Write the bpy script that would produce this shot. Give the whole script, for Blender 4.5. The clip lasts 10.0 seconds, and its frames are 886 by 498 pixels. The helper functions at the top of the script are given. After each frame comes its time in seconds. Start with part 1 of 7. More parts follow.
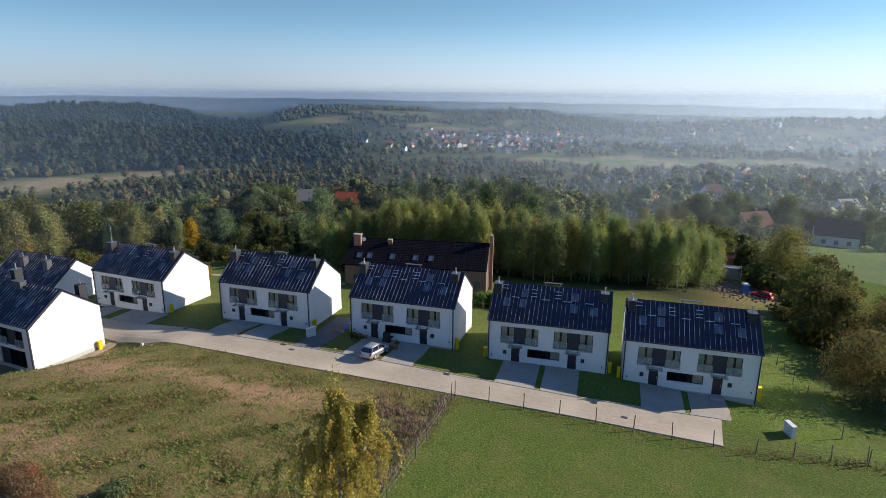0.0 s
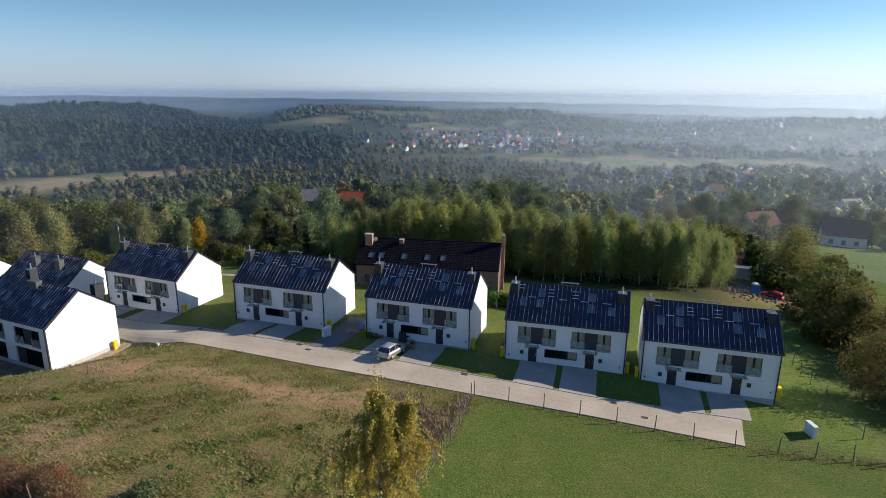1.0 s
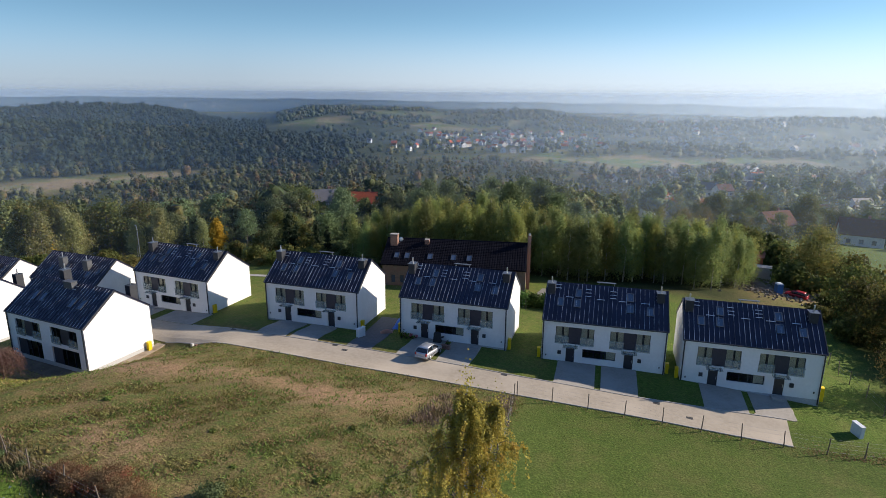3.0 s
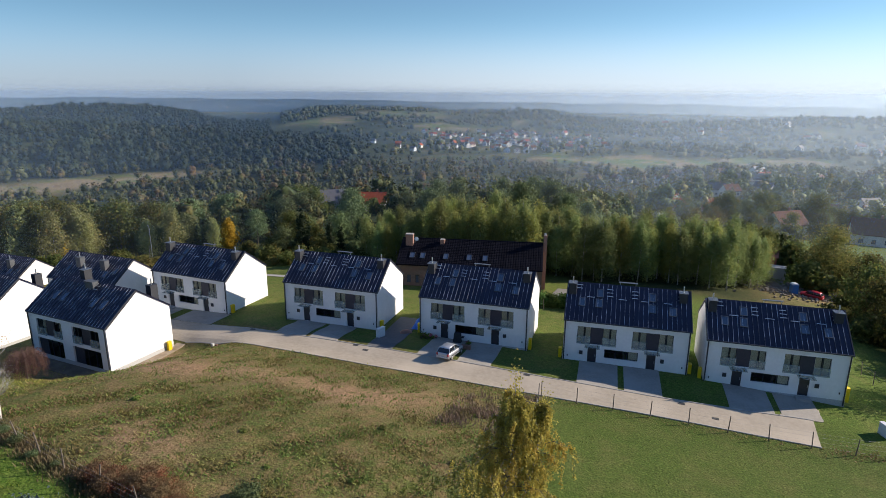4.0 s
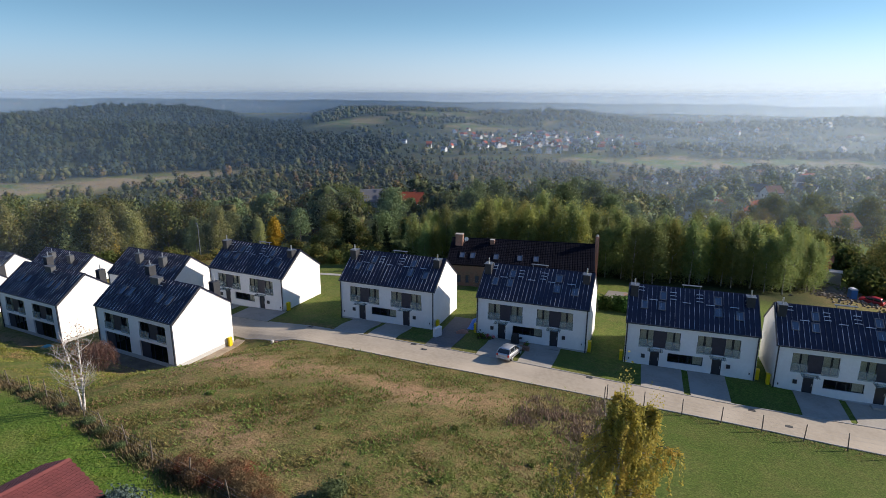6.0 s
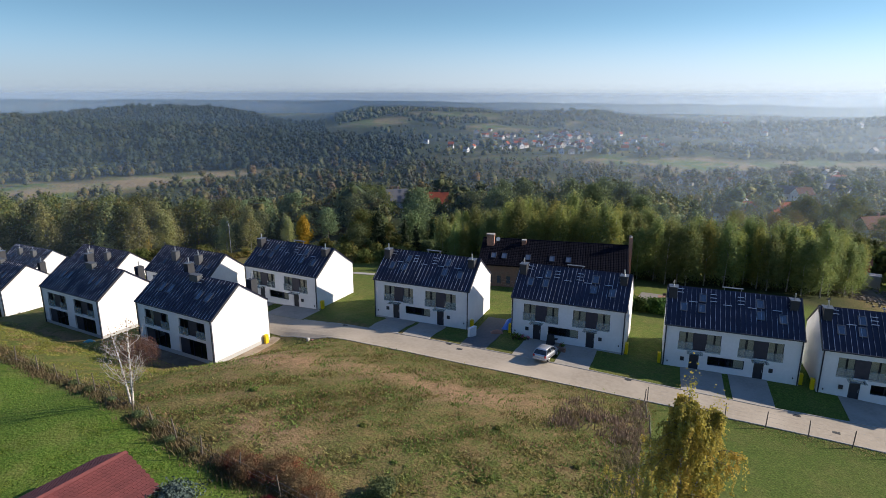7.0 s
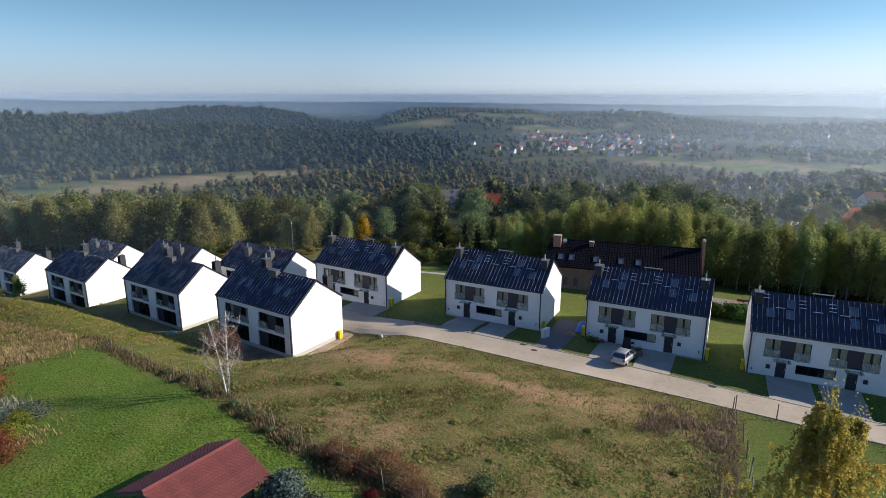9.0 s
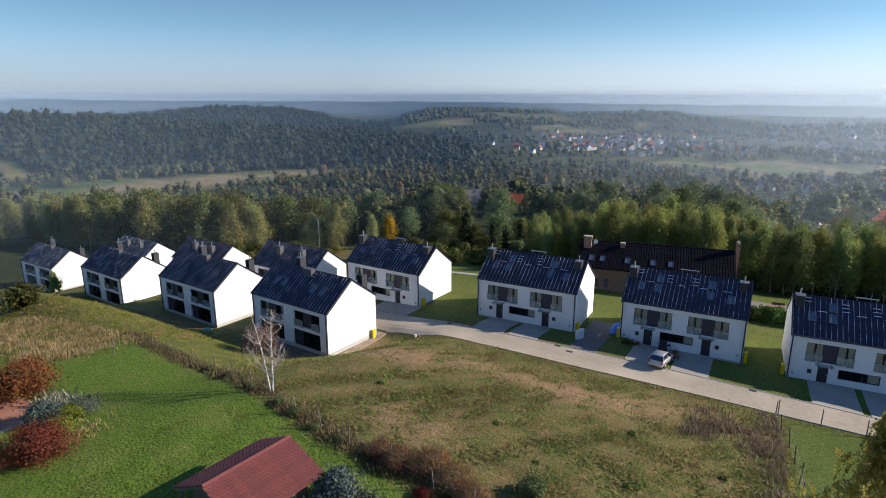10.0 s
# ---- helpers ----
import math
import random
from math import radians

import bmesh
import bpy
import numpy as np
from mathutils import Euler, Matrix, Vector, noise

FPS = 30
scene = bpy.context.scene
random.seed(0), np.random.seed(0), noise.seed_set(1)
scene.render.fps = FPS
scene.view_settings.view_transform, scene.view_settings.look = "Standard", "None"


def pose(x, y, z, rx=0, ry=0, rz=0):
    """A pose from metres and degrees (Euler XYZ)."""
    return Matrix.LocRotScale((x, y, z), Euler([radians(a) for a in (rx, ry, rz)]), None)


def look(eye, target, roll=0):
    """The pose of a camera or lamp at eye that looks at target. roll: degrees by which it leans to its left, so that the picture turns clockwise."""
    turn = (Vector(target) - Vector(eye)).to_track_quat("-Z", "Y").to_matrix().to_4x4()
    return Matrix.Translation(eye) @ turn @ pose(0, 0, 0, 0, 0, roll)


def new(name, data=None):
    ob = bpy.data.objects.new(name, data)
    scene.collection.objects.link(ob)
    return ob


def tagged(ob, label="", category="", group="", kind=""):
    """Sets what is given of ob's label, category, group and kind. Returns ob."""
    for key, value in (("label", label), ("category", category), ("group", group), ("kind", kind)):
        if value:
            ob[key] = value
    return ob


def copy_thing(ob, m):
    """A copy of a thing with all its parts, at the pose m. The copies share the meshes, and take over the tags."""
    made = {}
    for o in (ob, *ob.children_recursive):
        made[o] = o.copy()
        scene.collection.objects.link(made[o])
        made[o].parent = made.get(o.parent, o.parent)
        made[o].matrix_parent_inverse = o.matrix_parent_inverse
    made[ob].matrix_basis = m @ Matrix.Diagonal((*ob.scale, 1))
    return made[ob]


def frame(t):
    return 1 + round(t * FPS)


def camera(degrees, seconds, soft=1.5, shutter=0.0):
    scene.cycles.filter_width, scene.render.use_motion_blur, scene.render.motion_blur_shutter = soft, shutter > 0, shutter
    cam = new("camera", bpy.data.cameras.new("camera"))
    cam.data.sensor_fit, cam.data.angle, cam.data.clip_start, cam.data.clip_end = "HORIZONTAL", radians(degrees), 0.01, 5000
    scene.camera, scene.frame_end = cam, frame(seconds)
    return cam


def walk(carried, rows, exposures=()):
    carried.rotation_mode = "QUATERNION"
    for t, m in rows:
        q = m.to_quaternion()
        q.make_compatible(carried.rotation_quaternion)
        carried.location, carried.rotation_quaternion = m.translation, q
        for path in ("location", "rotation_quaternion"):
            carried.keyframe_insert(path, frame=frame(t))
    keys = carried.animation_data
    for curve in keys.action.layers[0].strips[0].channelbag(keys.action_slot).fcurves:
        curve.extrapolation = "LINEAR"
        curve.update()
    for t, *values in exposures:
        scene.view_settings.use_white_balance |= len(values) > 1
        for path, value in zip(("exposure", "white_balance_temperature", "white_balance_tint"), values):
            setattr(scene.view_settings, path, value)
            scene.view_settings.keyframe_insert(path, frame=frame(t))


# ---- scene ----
cam = camera(73.3, 10.0, 0.65)
PATH = [
    (0, (-0.237, 0.39, 30.231), (-0.951, 2.187, 29.721), 0.5),
    (0.5, (-1.187, 0.07, 30.197), (-1.902, 1.867, 29.687), 0.5),
    (1, (-2.146, -0.246, 30.159), (-2.86, 1.551, 29.649), 0.5),
    (1.5, (-3.103, -0.55, 30.13), (-3.818, 1.247, 29.62), 0.5),
    (2, (-4.098, -0.897, 30.103), (-4.814, 0.899, 29.593), 0.4),
    (2.5, (-5.121, -1.245, 30.077), (-5.838, 0.551, 29.567), 0.4),
    (4, (-8.194, -2.271, 29.946), (-8.922, -0.479, 29.437), 0.3),
    (4.5, (-9.162, -2.59, 29.899), (-9.903, -0.803, 29.39), 0.3),
    (5, (-10.065, -2.923, 29.87), (-10.826, -1.145, 29.362), 0.2),
    (5.5, (-10.907, -3.243, 29.857), (-11.692, -1.476, 29.349), 0.2),
    (7, (-13.52, -4.393, 29.702), (-14.395, -2.667, 29.195), 0.1),
    (7.5, (-14.333, -4.758, 29.622), (-15.239, -3.048, 29.116), 0.1),
    (8, (-15.16, -5.17, 29.504), (-16.101, -3.479, 29.0), 0.0),
    (8.5, (-16.049, -5.7, 29.472), (-17.02, -4.026, 28.969), 0.0),
    (9, (-16.971, -6.318, 29.471), (-17.972, -4.661, 28.968), 0.0),
    (9.5, (-17.908, -6.931, 29.494), (-18.934, -5.29, 28.99), 0.0),
    (10, (-18.783, -7.554, 29.543), (-19.833, -5.927, 29.039), 0.0),
]
walk(cam, [(t, look(eye, target, roll)) for t, eye, target, roll in PATH], [(0, 0.62, 6250, 14), (10, 0.62, 6250, 14)])

# ---- light ----
SUN_AZ, SUN_EL = 55.0, 24.0          # degrees from +y towards +x, and above the horizon
world = bpy.data.worlds.new("sky")
scene.world = world
world.use_nodes = True
wn = world.node_tree.nodes
sky = wn.new("ShaderNodeTexSky")
sky.sky_type = "NISHITA"
sky.sun_disc = False
sky.sun_elevation = radians(SUN_EL)
sky.sun_rotation = radians(SUN_AZ)
sky.air_density, sky.dust_density, sky.ozone_density = 0.8, 0.1, 0.5
wn["Background"].inputs["Strength"].default_value = 0.125
sky_dir, sky_map = wn.new("ShaderNodeTexCoord"), wn.new("ShaderNodeMapping")
sky_map.inputs["Location"].default_value = (0, 0, 0.1)
sky_map.inputs["Scale"].default_value = (1, 1, 2.2)      # clear upper sky reaches low in the dry autumn air
world.node_tree.links.new(sky_dir.outputs["Generated"], sky_map.inputs["Vector"])
world.node_tree.links.new(sky_map.outputs[0], sky.inputs["Vector"])
sky_tint = wn.new("ShaderNodeMix")
sky_tint.data_type, sky_tint.blend_type = "RGBA", "MULTIPLY"
sky_tint.inputs["Factor"].default_value = 1.0
world.node_tree.links.new(sky.outputs[0], sky_tint.inputs["A"])
sky_high, sky_deep, sky_part = wn.new("ShaderNodeMapRange"), wn.new("ShaderNodeMix"), wn.new("ShaderNodeSeparateXYZ")
sky_deep.data_type = "RGBA"
sky_deep.inputs["A"].default_value, sky_deep.inputs["B"].default_value = (0.95, 1.15, 0.99, 1), (0.82, 1.08, 1.32, 1)   # deeper blue overhead
for k, val in (("From Min", 0.12), ("From Max", 0.4)):
    sky_high.inputs[k].default_value = val
world.node_tree.links.new(sky_dir.outputs["Generated"], sky_part.inputs[0])
world.node_tree.links.new(sky_part.outputs["Z"], sky_high.inputs["Value"])
world.node_tree.links.new(sky_high.outputs[0], sky_deep.inputs["Factor"])
world.node_tree.links.new(sky_deep.outputs["Result"], sky_tint.inputs["B"])
# pale autumn haze along the horizon all round, brighter towards the sun
sky_split, sky_low, sky_dot, sky_sun, sky_haze, sky_mix = (wn.new(k) for k in ("ShaderNodeSeparateXYZ", "ShaderNodeMapRange", "ShaderNodeVectorMath", "ShaderNodeMapRange", "ShaderNodeMix", "ShaderNodeMix"))
wl = world.node_tree.links
wl.new(sky_dir.outputs["Generated"], sky_split.inputs[0])
wl.new(sky_split.outputs["Z"], sky_low.inputs["Value"])
sky_low.interpolation_type = "SMOOTHERSTEP"
for k, val in (("From Min", -0.02), ("From Max", 0.13), ("To Min", 0.95), ("To Max", 0.0)):
    sky_low.inputs[k].default_value = val
sky_dot.operation = "DOT_PRODUCT"
sky_dot.inputs[1].default_value = (math.sin(radians(SUN_AZ)), math.cos(radians(SUN_AZ)), 0)
wl.new(sky_dir.outputs["Generated"], sky_dot.inputs[0])
wl.new(sky_dot.outputs["Value"], sky_sun.inputs["Value"])
sky_sun.inputs["From Min"].default_value = -0.1
sky_haze.data_type = sky_mix.data_type = "RGBA"
sky_haze.inputs["A"].default_value, sky_haze.inputs["B"].default_value = (2.3, 2.6, 2.9, 1), (5.2, 5.6, 5.8, 1)
wl.new(sky_sun.outputs[0], sky_haze.inputs["Factor"])
wl.new(sky_low.outputs[0], sky_mix.inputs["Factor"])
wl.new(sky_tint.outputs["Result"], sky_mix.inputs["A"])
wl.new(sky_haze.outputs["Result"], sky_mix.inputs["B"])
wl.new(sky_mix.outputs["Result"], wn["Background"].inputs["Color"])
sun_data = bpy.data.lights.new("sun", "SUN")
sun_data.energy, sun_data.angle, sun_data.color = 5.0, radians(0.55), (1.0, 0.88, 0.71)
sun = new("sun", sun_data)
sd = Vector((math.sin(radians(SUN_AZ)) * math.cos(radians(SUN_EL)), math.cos(radians(SUN_AZ)) * math.cos(radians(SUN_EL)), math.sin(radians(SUN_EL))))
sun.matrix_world = Matrix.Translation((0, 0, 120)) @ (-sd).to_track_quat("-Z", "Y").to_matrix().to_4x4()

# ---- materials ----
def mat(name, c1, c2=None, scale=4.0, rough=0.7, metal=0.0, bump=0.0, bscale=30.0, c3=None, big=0.25, rnd=0.0, spec=0.5, coords="Object", stretch=(1, 1, 1)):
    """A surface with fine grain between c1 and c2, broad blotches of c3, bump, and some change from piece to piece."""
    m = bpy.data.materials.new(name)
    m.use_nodes = True
    nt = m.node_tree
    n, l = nt.nodes, nt.links
    b = n["Principled BSDF"]
    b.inputs["Roughness"].default_value, b.inputs["Metallic"].default_value = rough, metal
    b.inputs["Specular IOR Level"].default_value = spec
    tc = n.new("ShaderNodeTexCoord")
    mp = n.new("ShaderNodeMapping")
    mp.inputs["Scale"].default_value = stretch
    l.new(tc.outputs[coords], mp.inputs["Vector"])
    col = None
    if c2:
        t = n.new("ShaderNodeTexNoise")
        t.inputs["Scale"].default_value, t.inputs["Detail"].default_value = scale, 6
        l.new(mp.outputs[0], t.inputs["Vector"])
        r = n.new("ShaderNodeMapRange")
        r.inputs["From Min"].default_value, r.inputs["From Max"].default_value = 0.3, 0.7
        l.new(t.outputs["Fac"], r.inputs["Value"])
        x = n.new("ShaderNodeMix")
        x.data_type = "RGBA"
        x.inputs["A"].default_value, x.inputs["B"].default_value = (*c1, 1), (*c2, 1)
        l.new(r.outputs[0], x.inputs["Factor"])
        col = x.outputs["Result"]
    if c3:
        t = n.new("ShaderNodeTexNoise")
        t.inputs["Scale"].default_value, t.inputs["Detail"].default_value = big, 4
        l.new(mp.outputs[0], t.inputs["Vector"])
        r = n.new("ShaderNodeMapRange")
        r.inputs["From Min"].default_value, r.inputs["From Max"].default_value = 0.45, 0.68
        l.new(t.outputs["Fac"], r.inputs["Value"])
        x = n.new("ShaderNodeMix")
        x.data_type = "RGBA"
        x.inputs["A"].default_value, x.inputs["B"].default_value = (*c1, 1), (*c3, 1)
        if col:
            l.new(col, x.inputs["A"])
        l.new(r.outputs[0], x.inputs["Factor"])
        col = x.outputs["Result"]
    if rnd:
        oi = n.new("ShaderNodeObjectInfo")
        geo = n.new("ShaderNodeNewGeometry")
        ad = n.new("ShaderNodeMath")
        ad.operation = "ADD"
        l.new(oi.outputs["Random"], ad.inputs[0])
        l.new(geo.outputs["Random Per Island"], ad.inputs[1])
        r = n.new("ShaderNodeMapRange")
        r.inputs["From Max"].default_value = 2.0
        r.inputs["To Min"].default_value, r.inputs["To Max"].default_value = 1 - rnd, 1 + rnd
        l.new(ad.outputs[0], r.inputs["Value"])
        h = n.new("ShaderNodeHueSaturation")
        h.inputs["Color"].default_value = (*c1, 1)
        if col:
            l.new(col, h.inputs["Color"])
        l.new(r.outputs[0], h.inputs["Value"])
        col = h.outputs[0]
    if col:
        l.new(col, b.inputs["Base Color"])
    else:
        b.inputs["Base Color"].default_value = (*c1, 1)
    if bump:
        t = n.new("ShaderNodeTexNoise")
        t.inputs["Scale"].default_value, t.inputs["Detail"].default_value = bscale, 5
        l.new(mp.outputs[0], t.inputs["Vector"])
        bm_ = n.new("ShaderNodeBump")
        bm_.inputs["Strength"].default_value, bm_.inputs["Distance"].default_value = bump, 0.05
        l.new(t.outputs["Fac"], bm_.inputs["Height"])
        l.new(bm_.outputs[0], b.inputs["Normal"])
    return m


def leafy(name, c1, c2, c3=None, share=0.3, thin=0.45, patch_scale=0.55, mottle=0.0):
    """Foliage: each leaf or clump takes a colour of its own between c1 and c2, a share of them c3; some light comes through."""
    m = bpy.data.materials.new(name)
    m.use_nodes = True
    n, l = m.node_tree.nodes, m.node_tree.links
    b = n["Principled BSDF"]
    b.inputs["Roughness"].default_value = 0.65
    b.inputs["Specular IOR Level"].default_value = 0.12
    geo, oi = n.new("ShaderNodeNewGeometry"), n.new("ShaderNodeObjectInfo")
    x = n.new("ShaderNodeMix")
    x.data_type = "RGBA"
    x.inputs["A"].default_value, x.inputs["B"].default_value = (*c1, 1), (*c2, 1)
    l.new(geo.outputs["Random Per Island"], x.inputs["Factor"])
    col = x.outputs["Result"]
    if c3:
        t = n.new("ShaderNodeTexNoise")
        t.inputs["Scale"].default_value, t.inputs["Detail"].default_value = patch_scale, 3
        tc = n.new("ShaderNodeTexCoord")
        l.new(tc.outputs["Object"], t.inputs["Vector"])
        r = n.new("ShaderNodeMapRange")
        r.inputs["From Min"].default_value, r.inputs["From Max"].default_value = 0.62 - share * 0.4, 0.82 - share * 0.4
        l.new(t.outputs["Fac"], r.inputs["Value"])
        y = n.new("ShaderNodeMix")
        y.data_type = "RGBA"
        y.inputs["B"].default_value = (*c3, 1)
        l.new(col, y.inputs["A"])
        l.new(r.outputs[0], y.inputs["Factor"])
        col = y.outputs["Result"]
    h = n.new("ShaderNodeHueSaturation")
    r1, r2 = n.new("ShaderNodeMapRange"), n.new("ShaderNodeMapRange")
    r1.inputs["To Min"].default_value, r1.inputs["To Max"].default_value = 0.72, 1.28
    r2.inputs["To Min"].default_value, r2.inputs["To Max"].default_value = 0.478, 0.518
    l.new(oi.outputs["Random"], r1.inputs["Value"])
    l.new(oi.outputs["Random"], r2.inputs["Value"])
    if mottle:
        tc2, t2, r3, mu = n.new("ShaderNodeTexCoord"), n.new("ShaderNodeTexNoise"), n.new("ShaderNodeMapRange"), n.new("ShaderNodeMath")
        t2.inputs["Scale"].default_value, t2.inputs["Detail"].default_value = 0.5, 5
        l.new(tc2.outputs["Object"], t2.inputs["Vector"])
        r3.inputs["From Min"].default_value, r3.inputs["From Max"].default_value = 0.32, 0.68
        r3.inputs["To Min"].default_value, r3.inputs["To Max"].default_value = 1 - mottle, 1 + mottle
        l.new(t2.outputs["Fac"], r3.inputs["Value"])
        mu.operation = "MULTIPLY"
        l.new(r1.outputs[0], mu.inputs[0])
        l.new(r3.outputs[0], mu.inputs[1])
        l.new(mu.outputs[0], h.inputs["Value"])
    else:
        l.new(r1.outputs[0], h.inputs["Value"])
    l.new(r2.outputs[0], h.inputs["Hue"])
    l.new(col, h.inputs["Color"])
    l.new(h.outputs[0], b.inputs["Base Color"])
    tr = n.new("ShaderNodeBsdfTranslucent")
    l.new(h.outputs[0], tr.inputs["Color"])
    mx = n.new("ShaderNodeMixShader")
    mx.inputs[0].default_value = thin
    l.new(b.outputs[0], mx.inputs[1])
    l.new(tr.outputs[0], mx.inputs[2])
    l.new(mx.outputs[0], n["Material Output"].inputs["Surface"])
    return m


def pane_mat(name, tint=(0.55, 0.6, 0.62), clear=0.55, own=(0.03, 0.035, 0.04)):
    m = bpy.data.materials.new(name)
    m.use_nodes = True
    n, l = m.node_tree.nodes, m.node_tree.links
    b = n["Principled BSDF"]
    b.inputs["Base Color"].default_value = (*own, 1)
    b.inputs["Roughness"].default_value = 0.06
    tr = n.new("ShaderNodeBsdfTransparent")
    tr.inputs["Color"].default_value = (*tint, 1)
    mx = n.new("ShaderNodeMixShader")
    mx.inputs[0].default_value = clear
    l.new(b.outputs[0], mx.inputs[1])
    l.new(tr.outputs[0], mx.inputs[2])
    l.new(mx.outputs[0], n["Material Output"].inputs["Surface"])
    return m


RENDER = mat("white_render", (0.78, 0.78, 0.77), (0.72, 0.72, 0.71), 3.0, 0.85, bump=0.15, bscale=60, c3=(0.69, 0.69, 0.675), big=0.35)
PLINTH = mat("grey_plinth", (0.46, 0.46, 0.45), (0.36, 0.36, 0.35), 8, 0.9)
FOLD_GLINT = mat("seam_fold_glints", (0.17, 0.185, 0.23), None, rough=0.3, metal=0.4)
fn, fl = FOLD_GLINT.node_tree.nodes, FOLD_GLINT.node_tree.links      # sun glints painted as pale stretches along each fold
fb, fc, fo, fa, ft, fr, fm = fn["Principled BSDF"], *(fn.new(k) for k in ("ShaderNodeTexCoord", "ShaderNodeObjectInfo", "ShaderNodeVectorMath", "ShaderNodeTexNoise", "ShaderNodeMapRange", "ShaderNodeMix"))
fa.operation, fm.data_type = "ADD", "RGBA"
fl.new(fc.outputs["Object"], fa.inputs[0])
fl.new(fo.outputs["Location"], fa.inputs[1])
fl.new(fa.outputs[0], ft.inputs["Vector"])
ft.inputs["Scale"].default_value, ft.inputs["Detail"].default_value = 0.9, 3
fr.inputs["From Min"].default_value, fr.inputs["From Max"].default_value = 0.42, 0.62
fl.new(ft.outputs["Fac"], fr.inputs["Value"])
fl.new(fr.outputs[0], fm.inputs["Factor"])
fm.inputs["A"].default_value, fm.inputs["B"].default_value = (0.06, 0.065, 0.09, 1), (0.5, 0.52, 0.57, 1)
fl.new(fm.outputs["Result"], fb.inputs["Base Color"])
SEAM = mat("navy_seam_metal", (0.014, 0.014, 0.03), (0.02, 0.02, 0.04), 2.0, 0.33, 0.25, rnd=0.25, c3=(0.024, 0.024, 0.046), big=0.6, spec=0.4)
TRIM = mat("anthracite_trim", (0.02, 0.023, 0.03), (0.03, 0.033, 0.042), 5, 0.45)
PANEL = mat("graphite_panel", (0.022, 0.025, 0.042), (0.032, 0.035, 0.055), 3, 0.5)
CHIM = mat("chimney_slate_cladding", (0.018, 0.02, 0.026), (0.028, 0.031, 0.038), 3, 0.6, bump=0.1)
CHIMPALE = mat("chimney_zinc_cladding", (0.055, 0.06, 0.068), (0.085, 0.09, 0.098), 3, 0.55, bump=0.1)
STEEL = mat("bright_metal", (0.6, 0.62, 0.64), (0.5, 0.52, 0.54), 6, 0.35, 0.8)
GLASS = pane_mat("window_glass", (0.94, 0.96, 0.95), 0.85, (0.015, 0.018, 0.022))
RAILGLASS = pane_mat("rail_glass", (0.85, 0.88, 0.86), 0.72, (0.5, 0.54, 0.52))
SKYGLASS = mat("skylight_glass", (0.06, 0.08, 0.12), None, rough=0.05, spec=1.0)
SKYFRAME = mat("skylight_frame", (0.09, 0.1, 0.115), (0.12, 0.13, 0.145), 4, 0.4, 0.3)
# gloom of the rooms behind the glass is put into this dark colour
ROOM = mat("room_gloom", (0.1, 0.095, 0.09), (0.08, 0.075, 0.07), 2, 0.9)
CURTAIN = mat("pale_curtain", (0.78, 0.71, 0.54), (0.66, 0.6, 0.45), 14, 0.9, stretch=(6, 6, 0.3))
DOORM = mat("dark_door", (0.022, 0.024, 0.032), (0.035, 0.037, 0.045), 4, 0.4)
YELLOW = mat("yellow_enamel", (0.75, 0.52, 0.0), (0.65, 0.45, 0.0), 3, 0.5)
WHITEM = mat("white_enamel", (0.72, 0.73, 0.74), (0.62, 0.63, 0.64), 3, 0.5)
ROADM = mat("pale_paving", (0.38, 0.325, 0.25), (0.31, 0.265, 0.2), 2.5, 0.9, bump=0.25, bscale=25, c3=(0.42, 0.36, 0.28), big=0.18)
DRIVE = mat("grey_paving", (0.32, 0.295, 0.255), (0.26, 0.24, 0.205), 3.5, 0.9, bump=0.25, bscale=25, c3=(0.34, 0.31, 0.27), big=0.4)
DARKPAVE = mat("dark_grid_paving", (0.13, 0.13, 0.13), (0.1, 0.1, 0.1), 3, 0.9, bump=0.3, rnd=0.2)
KERB = mat("kerb_concrete", (0.36, 0.34, 0.31), (0.29, 0.28, 0.26), 4, 0.9)
BRICK = mat("brown_brick", (0.11, 0.085, 0.072), (0.17, 0.13, 0.105), 2.5, 0.85, bump=0.3, c3=(0.16, 0.1, 0.08), big=0.8, rnd=0.3)
CLINK = mat("red_brick", (0.24, 0.125, 0.09), (0.31, 0.18, 0.13), 3, 0.85, bump=0.2, rnd=0.3)
DARKTILE = mat("dark_roof_tile", (0.006, 0.006, 0.01), (0.011, 0.011, 0.016), 3, 0.75, rnd=0.3, spec=0.03)
REDSHINGLE = mat("red_shingle", (0.12, 0.028, 0.026), (0.155, 0.04, 0.036), 5, 0.8, bump=0.2, rnd=0.25, c3=(0.1, 0.025, 0.025), big=0.6)
REDTILE = mat("red_tile", (0.36, 0.085, 0.035), (0.26, 0.06, 0.03), 1.5, 0.85, rnd=0.25, spec=0.15)
BROWNTILE = mat("brown_tile", (0.15, 0.065, 0.045), (0.1, 0.05, 0.04), 1.2, 0.85, rnd=0.3, spec=0.15)
GREYTILE = mat("grey_tile", (0.11, 0.11, 0.12), (0.08, 0.08, 0.09), 1.2, 0.6, rnd=0.3)
PALEWALL = mat("pale_wall", (0.7, 0.67, 0.6), (0.6, 0.57, 0.52), 0.8, 0.9, rnd=0.25)
BARK = mat("grey_bark", (0.12, 0.1, 0.085), (0.07, 0.06, 0.05), 6, 0.9, bump=0.4)
BIRCHBARK = mat("birch_bark", (0.62, 0.6, 0.56), (0.45, 0.43, 0.4), 5, 0.8, bump=0.2, c3=(0.08, 0.07, 0.065), big=2.2, stretch=(1, 1, 3))
TWIG = mat("pale_twigs", (0.46, 0.43, 0.4), (0.33, 0.3, 0.28), 5, 0.85)
WOOD = mat("weathered_post", (0.16, 0.13, 0.1), (0.1, 0.085, 0.07), 5, 0.9, bump=0.3)
